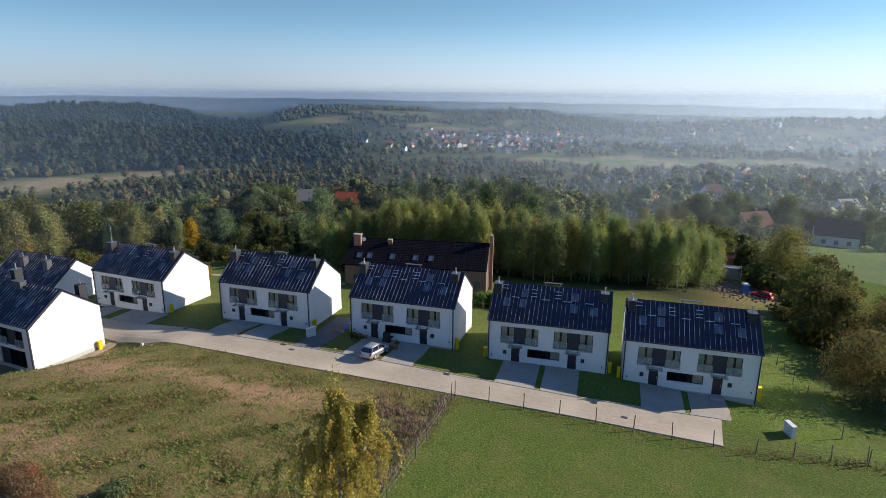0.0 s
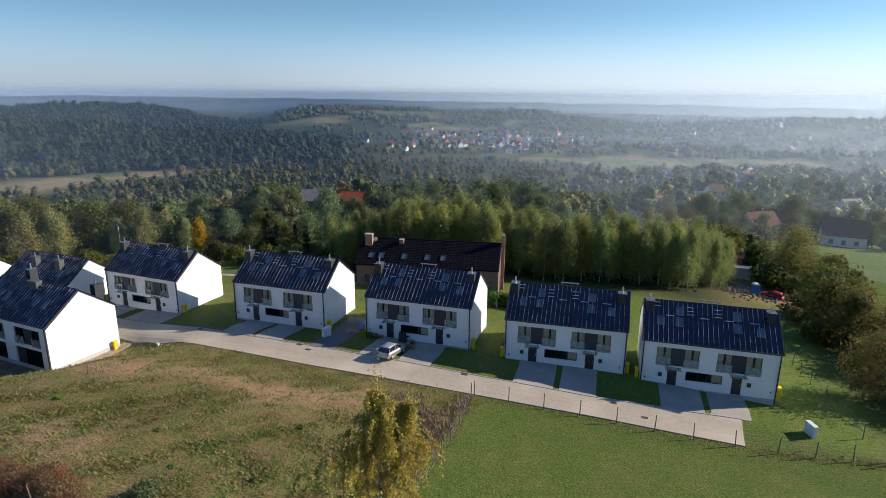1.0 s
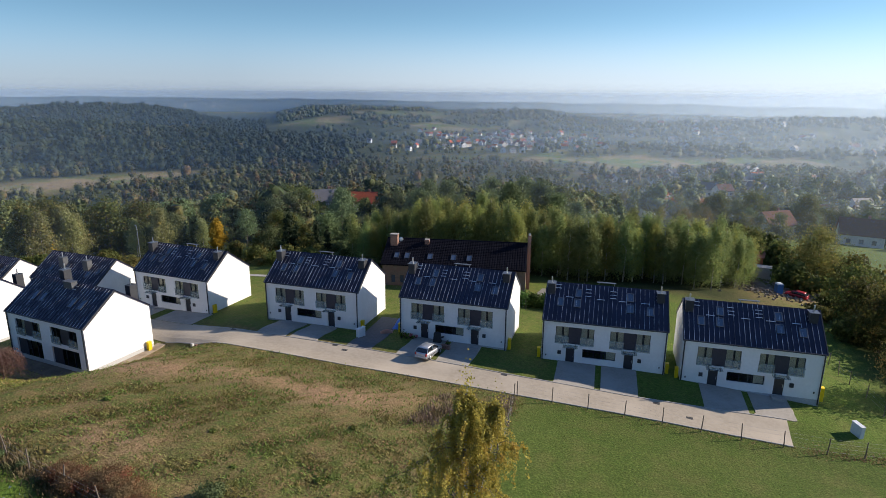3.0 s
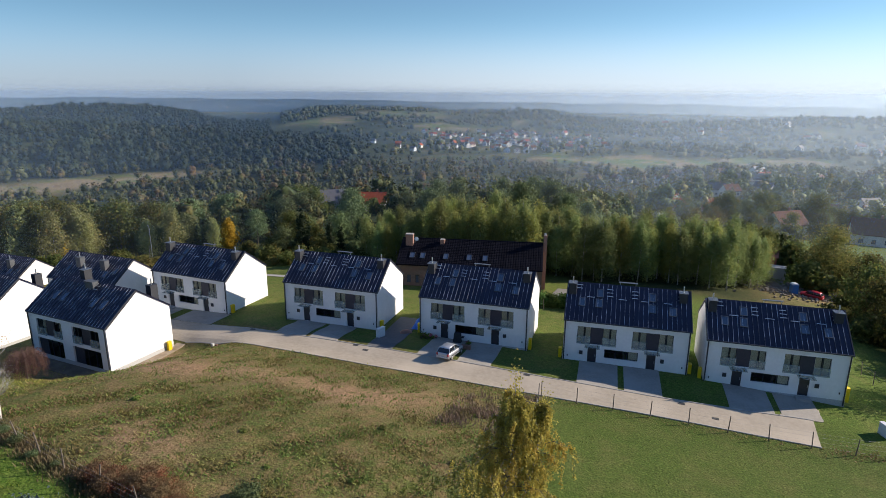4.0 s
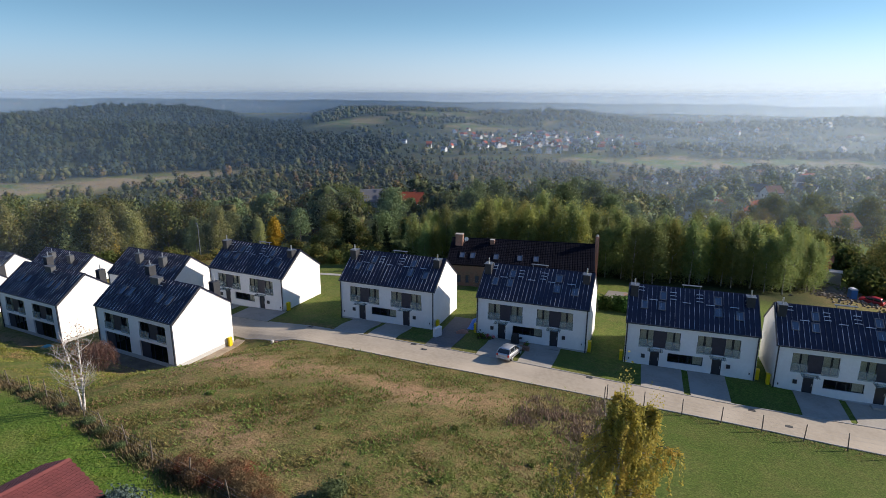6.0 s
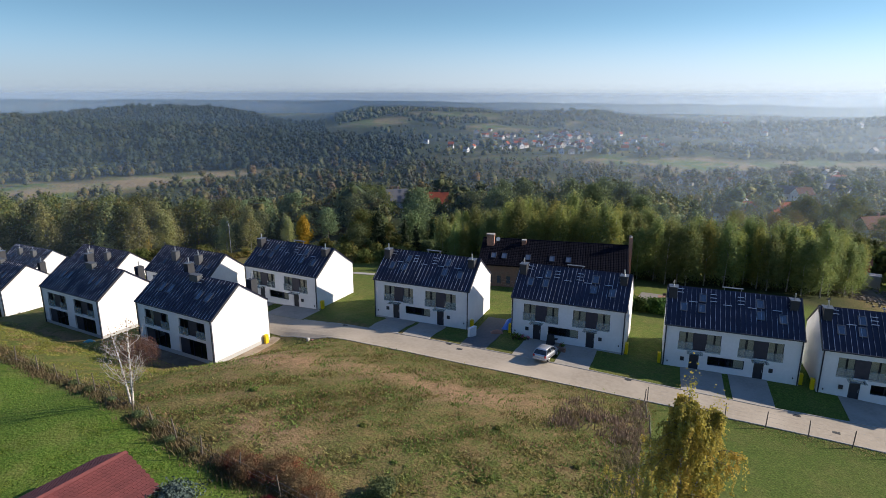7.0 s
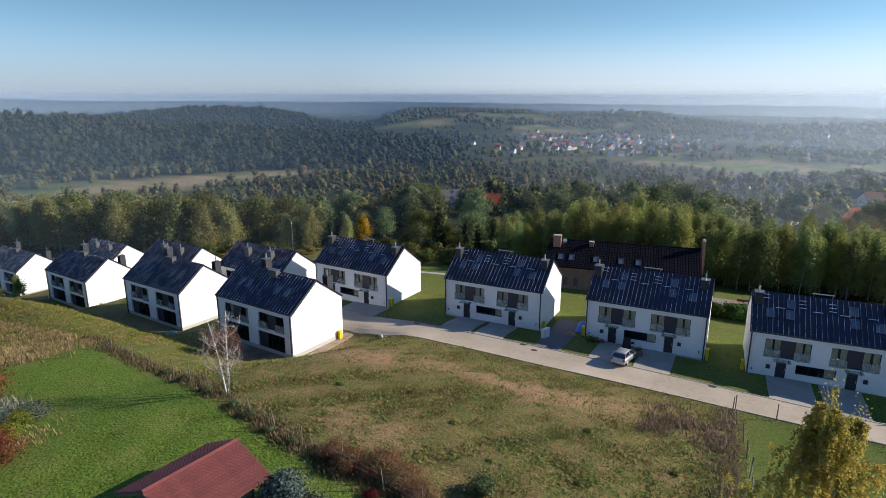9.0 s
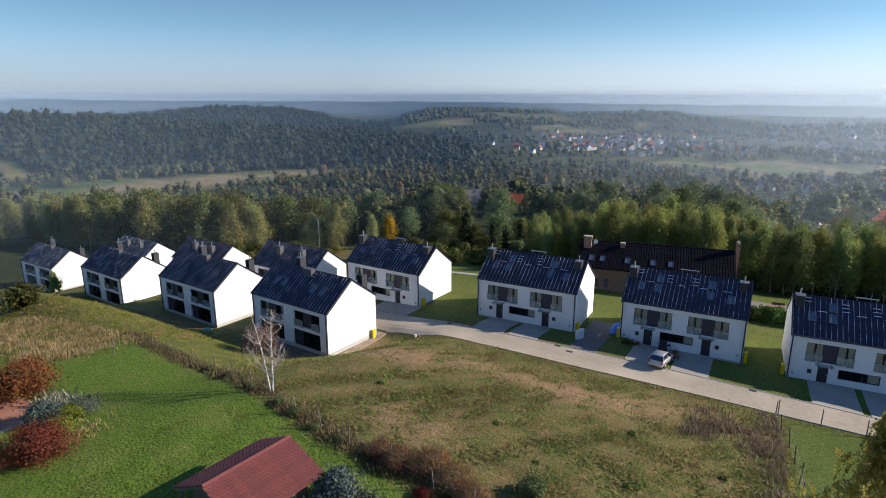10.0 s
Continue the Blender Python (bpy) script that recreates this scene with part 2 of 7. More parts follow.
WIRE = mat("galvanised_wire", (0.3, 0.31, 0.31), None, rough=0.6, metal=0.4)

# ---- lie of the land ----
def sm(a, b, v):
    t = np.clip((np.asarray(v, float) - a) / (b - a), 0, 1)
    return t * t * (3 - 2 * t)


def bell(v, c, s):
    return np.exp(-((np.asarray(v, float) - c) / s) ** 2)


def height(x, y):
    """The ground's height: a hill crest by the houses, falling to a valley, with wooded hills beyond."""
    x, y = np.asarray(x, float), np.asarray(y, float)
    u = np.abs(x + 42)
    z = 0.05 - np.where(u < 125, 0.0009 * u * u, 14.06 + 0.2025 * (u - 125) - 0.12 * np.clip(u - 125, 0, 130) * (x < -42))
    k = 1 - sm(-68, -57, x)
    amp = 1 - 0.4 * (1 - sm(-125, -75, x)) - 0.3 * sm(-30, -5, x)
    z = z + 5.5 * amp * (1 - np.exp(-(np.maximum(0, 54 - 14 * k - y) / (18 - 6 * k)) ** 1.5))
    z = z - (0.45 - 0.7 * sm(-25, 0, x)) * np.maximum(sm(57.5, 61.5, y), k)
    z = z - 0.10 * np.maximum(0, y - 70) - 0.00018 * np.maximum(0, y - 75) ** 2
    z = -76 + 8 * np.logaddexp(0, (z + 76) / 8)
    r, az = np.hypot(x + 10, y), np.degrees(np.arctan2(x + 10, y))
    shelf = np.interp(r, [130, 193, 257, 340, 420, 550, 760, 1000], [-4, -10.2, -19.5, -31, -33, -37, -58, -78])
    z = z + sm(135, 195, r) * sm(-10, 6, az) * (1 - sm(750, 1000, r)) * np.maximum(0, shelf - z)
    # levelled ground round the garden houses, behind a grassy bank
    yo = y - np.interp(x, [-175, -135, -105, -81], [9.8, 4.6, 2, 0])
    z = z - 0.75 * sm(-54, -62, x) * sm(-74, -66, x) * sm(30, 38, y) * sm(52.5, 49.5, y)
    z = z + np.interp(x, [-190, -150, -125, -110, -96, -84, -72], [3.0, 3.8, 3.6, 3.1, 1.9, 0.8, 0]) * bell(yo, 30.5, 6.5)
    for px, py, pz in ((-81, 42, -1.85), (-105.5, 43.9, -4.0), (-135.6, 46.6, -7.9), (-175, 51.8, -13.8)):
        k = sm(px - 4, px, x) * sm(px + 18.5, px + 14.5, x) * sm(py - 8, py - 3, y) * sm(py + 12, py + 7, y)
        z = z + k * (pz - z)
    z = z + 8 * np.exp(-((x + 147) / 55) ** 2 - ((y - 231) / 40) ** 2)
    # wooded ridge, two hills behind it, a low rise towards the sun, and the far plain
    crest = np.interp(az, [-80, -69, -62, -57.5, -53, -48, -42, -36.5, -31.5, -27], [-12, -16, -22, -30, -34, -42, -52, -63, -74, -78])
    z = z + np.maximum(0, crest + 77) * sm(880, 1150, r) * (1 - 0.75 * sm(1200, 1500, r))
    crest = np.interp(az, [-64, -60.3, -56, -52.7, -47.8, -45, -43, -40.5], [-70, -54, -40, -30, -32, -42, -62, -78])
    z = z + np.maximum(0, crest + 77) * bell(r, 1950, 300)
    crest = np.interp(az, [-38.7, -36.5, -34.4, -32.3, -23.4, -22.3, -12.8, -10, -4], [-78, -48, -29, -26, -28, -38, -37, -56, -77])
    z = z + np.maximum(0, crest + 77) * bell(r, 2150, 420)
    crest = np.interp(az, [-10, -6, 0, 9.4, 14.4, 25], [-77, -68, -59, -37, -34, -34])
    z = z + np.maximum(0, crest + 77) * bell(r, 1900, 330)
    crest = np.interp(az, [-69, -57, -33, -22, -12, 0, 4, 14], [-20, -37, -38, -45, -53, -49, -61, -60])
    z = z + (crest + 77 + 3 * np.sin(az * 0.83)) * sm(2700, 4500, r)
    z = z + 5 * np.sin(x * 0.006 + 1) * np.sin(y * 0.005) * sm(500, 900, r)
    return z


def hz(x, y):
    return float(height(x, y))


# ---- mesh making ----
class Shape:
    """Collects corners and faces of one mesh."""

    def __init__(self):
        self.v, self.f = [], []

    def add(self, pts, faces):
        k = len(self.v)
        self.v += [tuple(p) for p in pts]
        self.f += [tuple(i + k for i in fc) for fc in faces]
        return self

    def box(self, x0, y0, z0, x1, y1, z1):
        return self.add([(x0, y0, z0), (x1, y0, z0), (x1, y1, z0), (x0, y1, z0), (x0, y0, z1), (x1, y0, z1), (x1, y1, z1), (x0, y1, z1)],
                        [(0, 3, 2, 1), (4, 5, 6, 7), (0, 1, 5, 4), (1, 2, 6, 5), (2, 3, 7, 6), (3, 0, 4, 7)])

    def hull(self, low, high):
        """A prism between two rings of the same number of corners."""
        n = len(low)
        return self.add([*low, *high], [tuple(range(n))[::-1], tuple(range(n, 2 * n)), *[(i, (i + 1) % n, n + (i + 1) % n, n + i) for i in range(n)]])

    def tube(self, path, radii, n=6):
        """A round limb along a path."""
        k = len(self.v)
        path = [Vector(p) for p in path]
        for i, p in enumerate(path):
            d = (path[min(i + 1, len(path) - 1)] - path[max(i - 1, 0)]).normalized()
            a = d.orthogonal().normalized()
            b = d.cross(a)
            for j in range(n):
                w = 2 * math.pi * j / n
                self.v.append(tuple(p + radii[i] * (math.cos(w) * a + math.sin(w) * b)))
        for i in range(len(path) - 1):
            for j in range(n):
                self.f.append((k + i * n + j, k + i * n + (j + 1) % n, k + (i + 1) * n + (j + 1) % n, k + (i + 1) * n + j))
        self.f.append(tuple(k + j for j in range(n))[::-1])
        self.f.append(tuple(k + (len(path) - 1) * n + j for j in range(n)))
        return self

    def moved(self, m):
        self.v = [tuple(m @ Vector(p)) for p in self.v]
        return self

    def mesh(self, name, material, smooth=False):
        me = bpy.data.meshes.new(name)
        me.from_pydata(self.v, [], self.f)
        me.materials.append(material)
        if smooth:
            me.polygons.foreach_set("use_smooth", [True] * len(me.polygons))
        me.update()
        return me


def part(name, shape, material, parent=None, label="", smooth=False, at=None):
    ob = new(name, shape if isinstance(shape, bpy.types.Mesh) else shape.mesh(name, material, smooth))
    if parent:
        ob.parent = parent
    if at is not None:
        ob.matrix_basis = at
    if label:
        ob["label"] = label
    return ob


def thing(name, label, category, m=None, group="", kind=""):
    ob = new(name)
    ob.empty_display_size = 0.3
    if m is not None:
        ob.matrix_basis = m
    return tagged(ob, label, category, group, kind)


def fast_mesh(name, verts, quads, material, attr=None, smooth=False):
    """A mesh from arrays: verts (n, 3), quads (m, 4) or triangles (m, 3)."""
    me = bpy.data.meshes.new(name)
    verts, quads = np.asarray(verts, np.float32), np.asarray(quads, np.int32)
    me.vertices.add(len(verts))
    me.vertices.foreach_set("co", verts.ravel())
    me.loops.add(quads.size)
    me.loops.foreach_set("vertex_index", quads.ravel())
    me.polygons.add(len(quads))
    me.polygons.foreach_set("loop_start", np.arange(0, quads.size, quads.shape[1], dtype=np.int32))
    me.materials.append(material)
    if smooth:
        me.polygons.foreach_set("use_smooth", np.ones(len(quads), bool))
    me.update(calc_edges=True)
    if attr is not None:
        a = me.color_attributes.new("cover", "FLOAT_COLOR", "POINT")
        a.data.foreach_set("color", np.asarray(attr, np.float32).ravel())
    return me

# ---- ground ----
def ground_material():
    m = bpy.data.materials.new("meadow_ground")
    m.use_nodes = True
    n, l = m.node_tree.nodes, m.node_tree.links
    b = n["Principled BSDF"]
    b.inputs["Roughness"].default_value = 0.95
    b.inputs["Specular IOR Level"].default_value = 0.1
    tc = n.new("ShaderNodeTexCoord")

    def tex(scale, detail=6, lo=0.35, hi=0.65, rough=0.6):
        t = n.new("ShaderNodeTexNoise")
        t.inputs["Scale"].default_value, t.inputs["Detail"].default_value, t.inputs["Roughness"].default_value = scale, detail, rough
        l.new(tc.outputs["Object"], t.inputs["Vector"])
        r = n.new("ShaderNodeMapRange")
        r.inputs["From Min"].default_value, r.inputs["From Max"].default_value = lo, hi
        l.new(t.outputs["Fac"], r.inputs["Value"])
        return r.outputs[0]

    def mix(f, a, c):
        x = n.new("ShaderNodeMix")
        x.data_type = "RGBA"
        for sock, v in (("Factor", f), ("A", a), ("B", c)):
            if isinstance(v, tuple):
                x.inputs[sock].default_value = (*v, 1)
            else:
                l.new(v, x.inputs[sock])
        return x.outputs["Result"]

    def mul(a, c):
        x = n.new("ShaderNodeMath")
        x.operation = "MULTIPLY"
        l.new(a, x.inputs[0])
        l.new(c, x.inputs[1])
        return x.outputs[0]

    at = n.new("ShaderNodeAttribute")
    at.attribute_name = "cover"
    sp = n.new("ShaderNodeSeparateColor")
    l.new(at.outputs["Color"], sp.inputs[0])
    # rough dry meadow, mown lawn, bare soil, woodland floor and far fields
    meadow = mix(tex(2.2, 9, 0.36, 0.64, 0.7), (0.108, 0.097, 0.029), (0.25, 0.175, 0.083))
    meadow = mix(tex(0.75, 10, 0.43, 0.58, 0.75), meadow, mix(tex(6.0, 8), (0.06, 0.085, 0.02), (0.125, 0.14, 0.038)))
    meadow = mix(tex(0.16, 9, 0.52, 0.66, 0.72), meadow, mix(tex(3.0, 8), (0.23, 0.155, 0.085), (0.15, 0.12, 0.05)))
    lawn = mix(tex(4.0, 8), (0.06, 0.122, 0.014), (0.132, 0.188, 0.031))
    lawn = mix(tex(0.3, 6, 0.48, 0.75, 0.65), lawn, mix(tex(7.0, 8), (0.11, 0.145, 0.03), (0.185, 0.18, 0.055)))
    soil = mix(tex(2.5, 8), (0.34, 0.22, 0.125), (0.25, 0.16, 0.09))
    wood = mix(tex(0.15, 6), (0.028, 0.042, 0.014), (0.055, 0.06, 0.022))
    field = mix(tex(0.018, 5, 0.42, 0.58), (0.1, 0.15, 0.035), (0.26, 0.2, 0.11))
    field = mix(tex(0.05, 4, 0.58, 0.66), field, (0.2, 0.12, 0.06))
    wood = mix(at.outputs["Alpha"], wood, field)
    col = mix(sp.outputs[0], meadow, lawn)
    col = mix(mul(sp.outputs[1], tex(0.9, 7, 0.34, 0.5)), col, soil)
    col = mix(sp.outputs[2], col, wood)
    hs = n.new("ShaderNodeHueSaturation")
    fine = n.new("ShaderNodeMapRange")
    fine.inputs["To Min"].default_value, fine.inputs["To Max"].default_value = 0.2, 1.6
    l.new(tex(6.0, 10, 0.3, 0.7, 0.78), fine.inputs["Value"])
    l.new(fine.outputs[0], hs.inputs["Value"])
    l.new(col, hs.inputs["Color"])
    l.new(hs.outputs[0], b.inputs["Base Color"])
    t = n.new("ShaderNodeTexNoise")
    t.inputs["Scale"].default_value, t.inputs["Detail"].default_value = 5.0, 8
    l.new(tc.outputs["Object"], t.inputs["Vector"])
    bu = n.new("ShaderNodeBump")
    bu.inputs["Strength"].default_value, bu.inputs["Distance"].default_value = 0.8, 0.14
    l.new(t.outputs["Fac"], bu.inputs["Height"])
    l.new(bu.outputs[0], b.inputs["Normal"])
    return m


def spaced(lo, a, b, hi, step, grow=1.09):
    """Even steps from a to b, growing steps out to lo and hi."""
    mid = list(np.arange(a, b, step))
    up, s, v = [], step, mid[-1]
    while v < hi:
        s *= grow
        v += s
        up.append(v)
    down, s, v = [], step, a
    while v > lo:
        s *= grow
        v -= s
        down.append(v)
    return np.array(down[::-1] + mid + up)


def patch(x, y, cx, cy, rx, ry, turn=0):
    c, s = math.cos(radians(turn)), math.sin(radians(turn))
    dx, dy = x - cx, y - cy
    return np.exp(-((dx * c + dy * s) / rx) ** 2 - ((dy * c - dx * s) / ry) ** 2)


def hedge_y(x):
    """The line of the overgrown fence between the meadow and the garden lawn."""
    return np.interp(x, [-85, -80, -66, -55, -45, -37, -30], [27.5, 26.5, 25, 22.5, 20.5, 19.5, 18.5])


gx, gy = spaced(-4400, -135, 34, 3600, 0.9), spaced(-500, 0, 100, 4700, 0.9)
X, Y = np.meshgrid(gx, gy)
Z = height(X, Y)
rough_z = np.zeros_like(Z)
for (fx, fy, a) in ((0.9, 0.7, 0.04), (1.5, -1.2, 0.035), (-0.37, 0.31, 0.05)):
    rough_z += a * np.sin(fx * X + fy * Y + 3 * np.sin(0.31 * X - 0.2 * Y))
wild = sm(52.5, 48, Y) * sm(-62, -57, X)
Z = Z + rough_z * (wild * sm(-18, -21, X) + 0.25 * wild)
R = np.hypot(X + 10, Y)
AZ = np.degrees(np.arctan2(X + 10, Y))
lawn = 0.85 * sm(-20, -17.5, X) * sm(80, 60, X) * sm(112, 108, Y)
lawn = np.maximum(lawn, 0.6 * sm(57, 58, Y) * sm(112, 108, Y) * sm(-90, -85, X) * (X < 0))
lawn = np.maximum(lawn, (1 - sm(-1.5, 0.5, Y - hedge_y(X))) * sm(-29, -33, X))
lawn = np.maximum(lawn, 0.3 * sm(-58, -64, X) * sm(-160, -130, X) * (Y < 60))
soil = 1.2 * patch(X, Y, -55, 38, 6, 2.5, 10) + 0.9 * patch(X, Y, -43.5, 25.5, 6, 2.3, -12) + 1.0 * patch(X, Y, -34, 41.5, 6, 3, 5) + 0.8 * patch(X, Y, -46, 42, 9, 2.2, 4)
soil += 1.2 * patch(X, Y, -64.8, 44, 2, 7) + 1.3 * patch(X, Y, -70, 39.6, 9, 2.2) + 0.9 * patch(X, Y, -98, 41, 10, 2.5) + 0.8 * patch(X, Y, 18, 128, 9, 8) + 0.5 * patch(X, Y, -28, 46, 5, 3)
wood = np.maximum(sm(100, 116, Y) * (1 - sm(0, 15, X)), sm(150, 170, R))
wood = np.maximum(wood, 0.7 * sm(16, 22, X) * sm(60, 72, Y) * sm(110, 95, Y))
FIELDS = ((-20, 1040, 260, 75, 25), (-230, 930, 70, 28, 10), (-675, 450, 200, 62, 70), (-869, 322, 45, 30, 0), (-955, 1475, 75, 110, 10), (-823, 1750, 190, 80, 15), (-620, 1900, 120, 50, 0), (-640, 1560, 120, 60, 20),
          (-560, 2200, 150, 80, 10), (-480, 1750, 70, 50, 0), (36, 168, 20, 27, 0), (62, 150, 22, 26, 0), (-330, 1330, 60, 24, 10), (-150, 1480, 90, 30, 0), (120, 1500, 110, 28, 15), (-560, 1380, 45, 40, 0))


def open_fields(x, y):
    f = np.zeros(np.shape(x))
    for c in FIELDS:
        wob = 1 + 0.18 * np.sin(x * 0.04 + c[0]) * np.sin(y * 0.05 + c[1])
        f = np.maximum(f, np.clip((patch(x, y, *c) * wob - 0.34) * 6, 0, 1))
    return f


wood = np.maximum(wood, 0.4 * sm(-20, -17.5, X) * sm(60, 40, X) * sm(64, 56, Y))
green = sm(10, 18, X) * sm(112, 124, Y) * sm(240, 205, Y)
wood = wood * (1 - 0.85 * green)
lawn = np.maximum(lawn, 0.95 * green)
fields = np.clip(open_fields(X, Y) + 0.9 * sm(2600, 3400, R) * (np.sin(X * 0.012) * np.sin(Y * 0.009) > 0.2) + 0.55 * sm(260, 330, R) * sm(-30, -20, AZ) * (np.sin(X * 0.045 + 2) * np.sin(Y * 0.033) > 0.1), 0, 1)
cover = np.stack([lawn, np.clip(soil, 0, 1), wood, fields], -1).reshape(-1, 4)
ny, nx = X.shape
idx = np.arange(ny * nx).reshape(ny, nx)
quads = np.stack([idx[:-1, :-1], idx[:-1, 1:], idx[1:, 1:], idx[1:, :-1]], -1).reshape(-1, 4)
GROUND = ground_material()
ground = tagged(new("ground", fast_mesh("ground", np.stack([X, Y, Z], -1).reshape(-1, 3), quads, GROUND, cover, True)),
                "grassy hillside with dry meadow, mown lawn and bare soil, falling to a wooded valley", "ground", kind="structure")


# ---- road and paving ----
ROAD_X = [-205, -185, -165, -146, -128, -112, -95, -80, -70, -62, -53, -39, -29, -20, -9, 0, 7.2]
ROAD_LO = [66, 64.5, 61.8, 59.2, 56.6, 54.6, 53.0, 52.0, 51.6, 51.1, 50.9, 51.2, 52.2, 53.2, 54.6, 55.7, 56.8]
ROAD_HI = [71, 69.5, 66.8, 64.2, 61.4, 59.4, 57.6, 56.6, 56.1, 55.9, 55.9, 56.4, 56.9, 57.4, 58.5, 59.9, 61.5]


def road_lo(x):
    return np.interp(x, ROAD_X, ROAD_LO)


def road_hi(x):
    return np.interp(x, ROAD_X, ROAD_HI)


def sheet(name, rows, material, lift, label="", category="", kind="structure", thick=0.0):
    """A sheet over the ground from rows of (x, y), lifted, with a skirt down into the ground."""
    k = len(rows[0])
    s = Shape()
    s.v = [(x, y, hz(x, y) + lift) for row in rows for x, y in row]
    s.f = [(i * k + j, (i + 1) * k + j, (i + 1) * k + j + 1, i * k + j + 1) for i in range(len(rows) - 1) for j in range(k - 1)]
    rim = [j for j in range(k)] + [i * k + k - 1 for i in range(1, len(rows))] + [(len(rows) - 1) * k + j for j in range(k - 2, -1, -1)] + [i * k for i in range(len(rows) - 2, 0, -1)]
    base = len(s.v)
    s.v += [(s.v[i][0], s.v[i][1], s.v[i][2] - 0.35 - lift) for i in rim]
    for a in range(len(rim)):
        b = (a + 1) % len(rim)
        s.f.append((rim[a], rim[b], base + b, base + a))
    ob = new(name, s.mesh(name, material))
    return tagged(ob, label, category, kind=kind)


xs = np.arange(-205, 7.3, 1.2)
sheet("road", [[(x, road_lo(x) + (road_hi(x) - road_lo(x)) * j / 6) for j in range(7)] for x in xs], ROADM, 0.05, "pale sandy block-paved lane along the row of houses", "road")
for nm, fn, off in (("kerb_south", road_lo, -0.12), ("kerb_north", road_hi, 0.0)):
    sheet(nm, [[(x, fn(x) + off), (x, fn(x) + off + 0.12)] for x in xs if x > -66], KERB, 0.10, "low pale concrete kerb along the lane", "kerb")

# ---- the white houses ----
W, DEP, EAVE, RIDGE = 13.94, 8.82, 5.37, 8.59
PITCH = math.atan2(RIDGE - EAVE, DEP / 2)
SLOPE = math.hypot(RIDGE - EAVE, DEP / 2)


def wall_with_openings(w, h, t, holes, low=-2.6):
    """A wall in the xz plane, t thick towards +y, with openings (x0, z0, x1, z1) cut right through."""
    s = Shape()
    cx = sorted({0, w, *[v for o in holes for v in (o[0], o[2])]})
    cz = sorted({low, h, *[v for o in holes for v in (o[1], o[3])]})
    nx_, nz_ = len(cx) - 1, len(cz) - 1
    full = lambda i, j: 0 <= i < nx_ and 0 <= j < nz_ and not any(o[0] < (cx[i] + cx[i + 1]) / 2 < o[2] and o[1] < (cz[j] + cz[j + 1]) / 2 < o[3] for o in holes)
    s.v = [(x, y, z) for y in (0, t) for z in cz for x in cx]
    at = lambda i, j, k: k * len(cx) * len(cz) + j * len(cx) + i
    for i in range(nx_):
        for j in range(nz_):
            if full(i, j):
                s.f += [(at(i, j, 0), at(i + 1, j, 0), at(i + 1, j + 1, 0), at(i, j + 1, 0)), (at(i, j, 1), at(i, j + 1, 1), at(i + 1, j + 1, 1), at(i + 1, j, 1))]
                if not full(i - 1, j):
                    s.f.append((at(i, j, 0), at(i, j + 1, 0), at(i, j + 1, 1), at(i, j, 1)))
                if not full(i + 1, j):
                    s.f.append((at(i + 1, j, 0), at(i + 1, j, 1), at(i + 1, j + 1, 1), at(i + 1, j + 1, 0)))
                if not full(i, j - 1):
                    s.f.append((at(i, j, 0), at(i, j, 1), at(i + 1, j, 1), at(i + 1, j, 0)))
                if not full(i, j + 1):
                    s.f.append((at(i, j + 1, 0), at(i + 1, j + 1, 0), at(i + 1, j + 1, 1), at(i, j + 1, 1)))
    return s


def frame_ring(x0, z0, x1, z1, y0, y1, t, bars=()):
    s = Shape()
    s.box(x0, y0, z0, x0 + t, y1, z1).box(x1 - t, y0, z0, x1, y1, z1).box(x0 + t, y0, z0, x1 - t, y1, z0 + t).box(x0 + t, y0, z1 - t, x1 - t, y1, z1)
    for b in bars:
        s.box(b - t / 2, y0, z0 + t, b + t / 2, y1, z1 - t)
    return s


def window(parent, x0, z0, x1, z1, bars=(), curtain=None, panel=None, rail=False, depth=0.16):
    f = part("window", frame_ring(x0, z0, x1, z1, depth, depth + 0.07, 0.07, bars), TRIM, parent, "dark framed window")
    spans = [x0, *([panel[0], panel[1]] if panel else []), x1]
    for i in range(0, len(spans), 2):
        a, b = spans[i], spans[i + 1]
        part("pane", Shape().box(a + 0.06, depth + 0.03, z0 + 0.06, b - 0.06, depth + 0.045, z1 - 0.06), GLASS, f).visible_shadow = False
        if curtain:
            s = Shape()
            for lo, hi in curtain:
                n = 7
                ca, cb = a + (b - a) * lo, a + (b - a) * hi
                for k in range(n):
                    xa, xb = ca + (cb - ca) * k / n, ca + (cb - ca) * (k + 1) / n
                    s.box(xa, depth + 0.09 + 0.04 * (k % 2), z0 + 0.05, xb, depth + 0.12 + 0.04 * (k % 2), z1 - 0.05)
            part("curtain", s, CURTAIN, f, "pale hanging curtain")
        if rail:
            part("glass_rail", Shape().box(a - 0.05, -0.05, z0 - 0.05, b + 0.05, -0.03, z0 + 0.95), RAILGLASS, f, "clear glass balcony rail").visible_shadow = False
    if panel:
        part("panel", Shape().box(panel[0], depth - 0.05, z0 + 0.03, panel[1], depth + 0.1, z1 - 0.03), PANEL, f, "graphite infill panel")
    return f


def roof_point(x, v, lift=0.0, back=False):
    """A point on the roof: x along, v from eave 0 to ridge 1, lift out of the slope."""
    y = v * DEP / 2 - lift * math.sin(PITCH)
    z = EAVE + v * (RIDGE - EAVE) + lift * math.cos(PITCH)
    return (x, DEP - y if back else y, z)


def on_roof(x, v, back=False):
    p = roof_point(x, v, 0, back)
    return pose(*p, 0, 0, 180) @ pose(0, 0, 0, math.degrees(PITCH)) if back else pose(*p, math.degrees(PITCH))


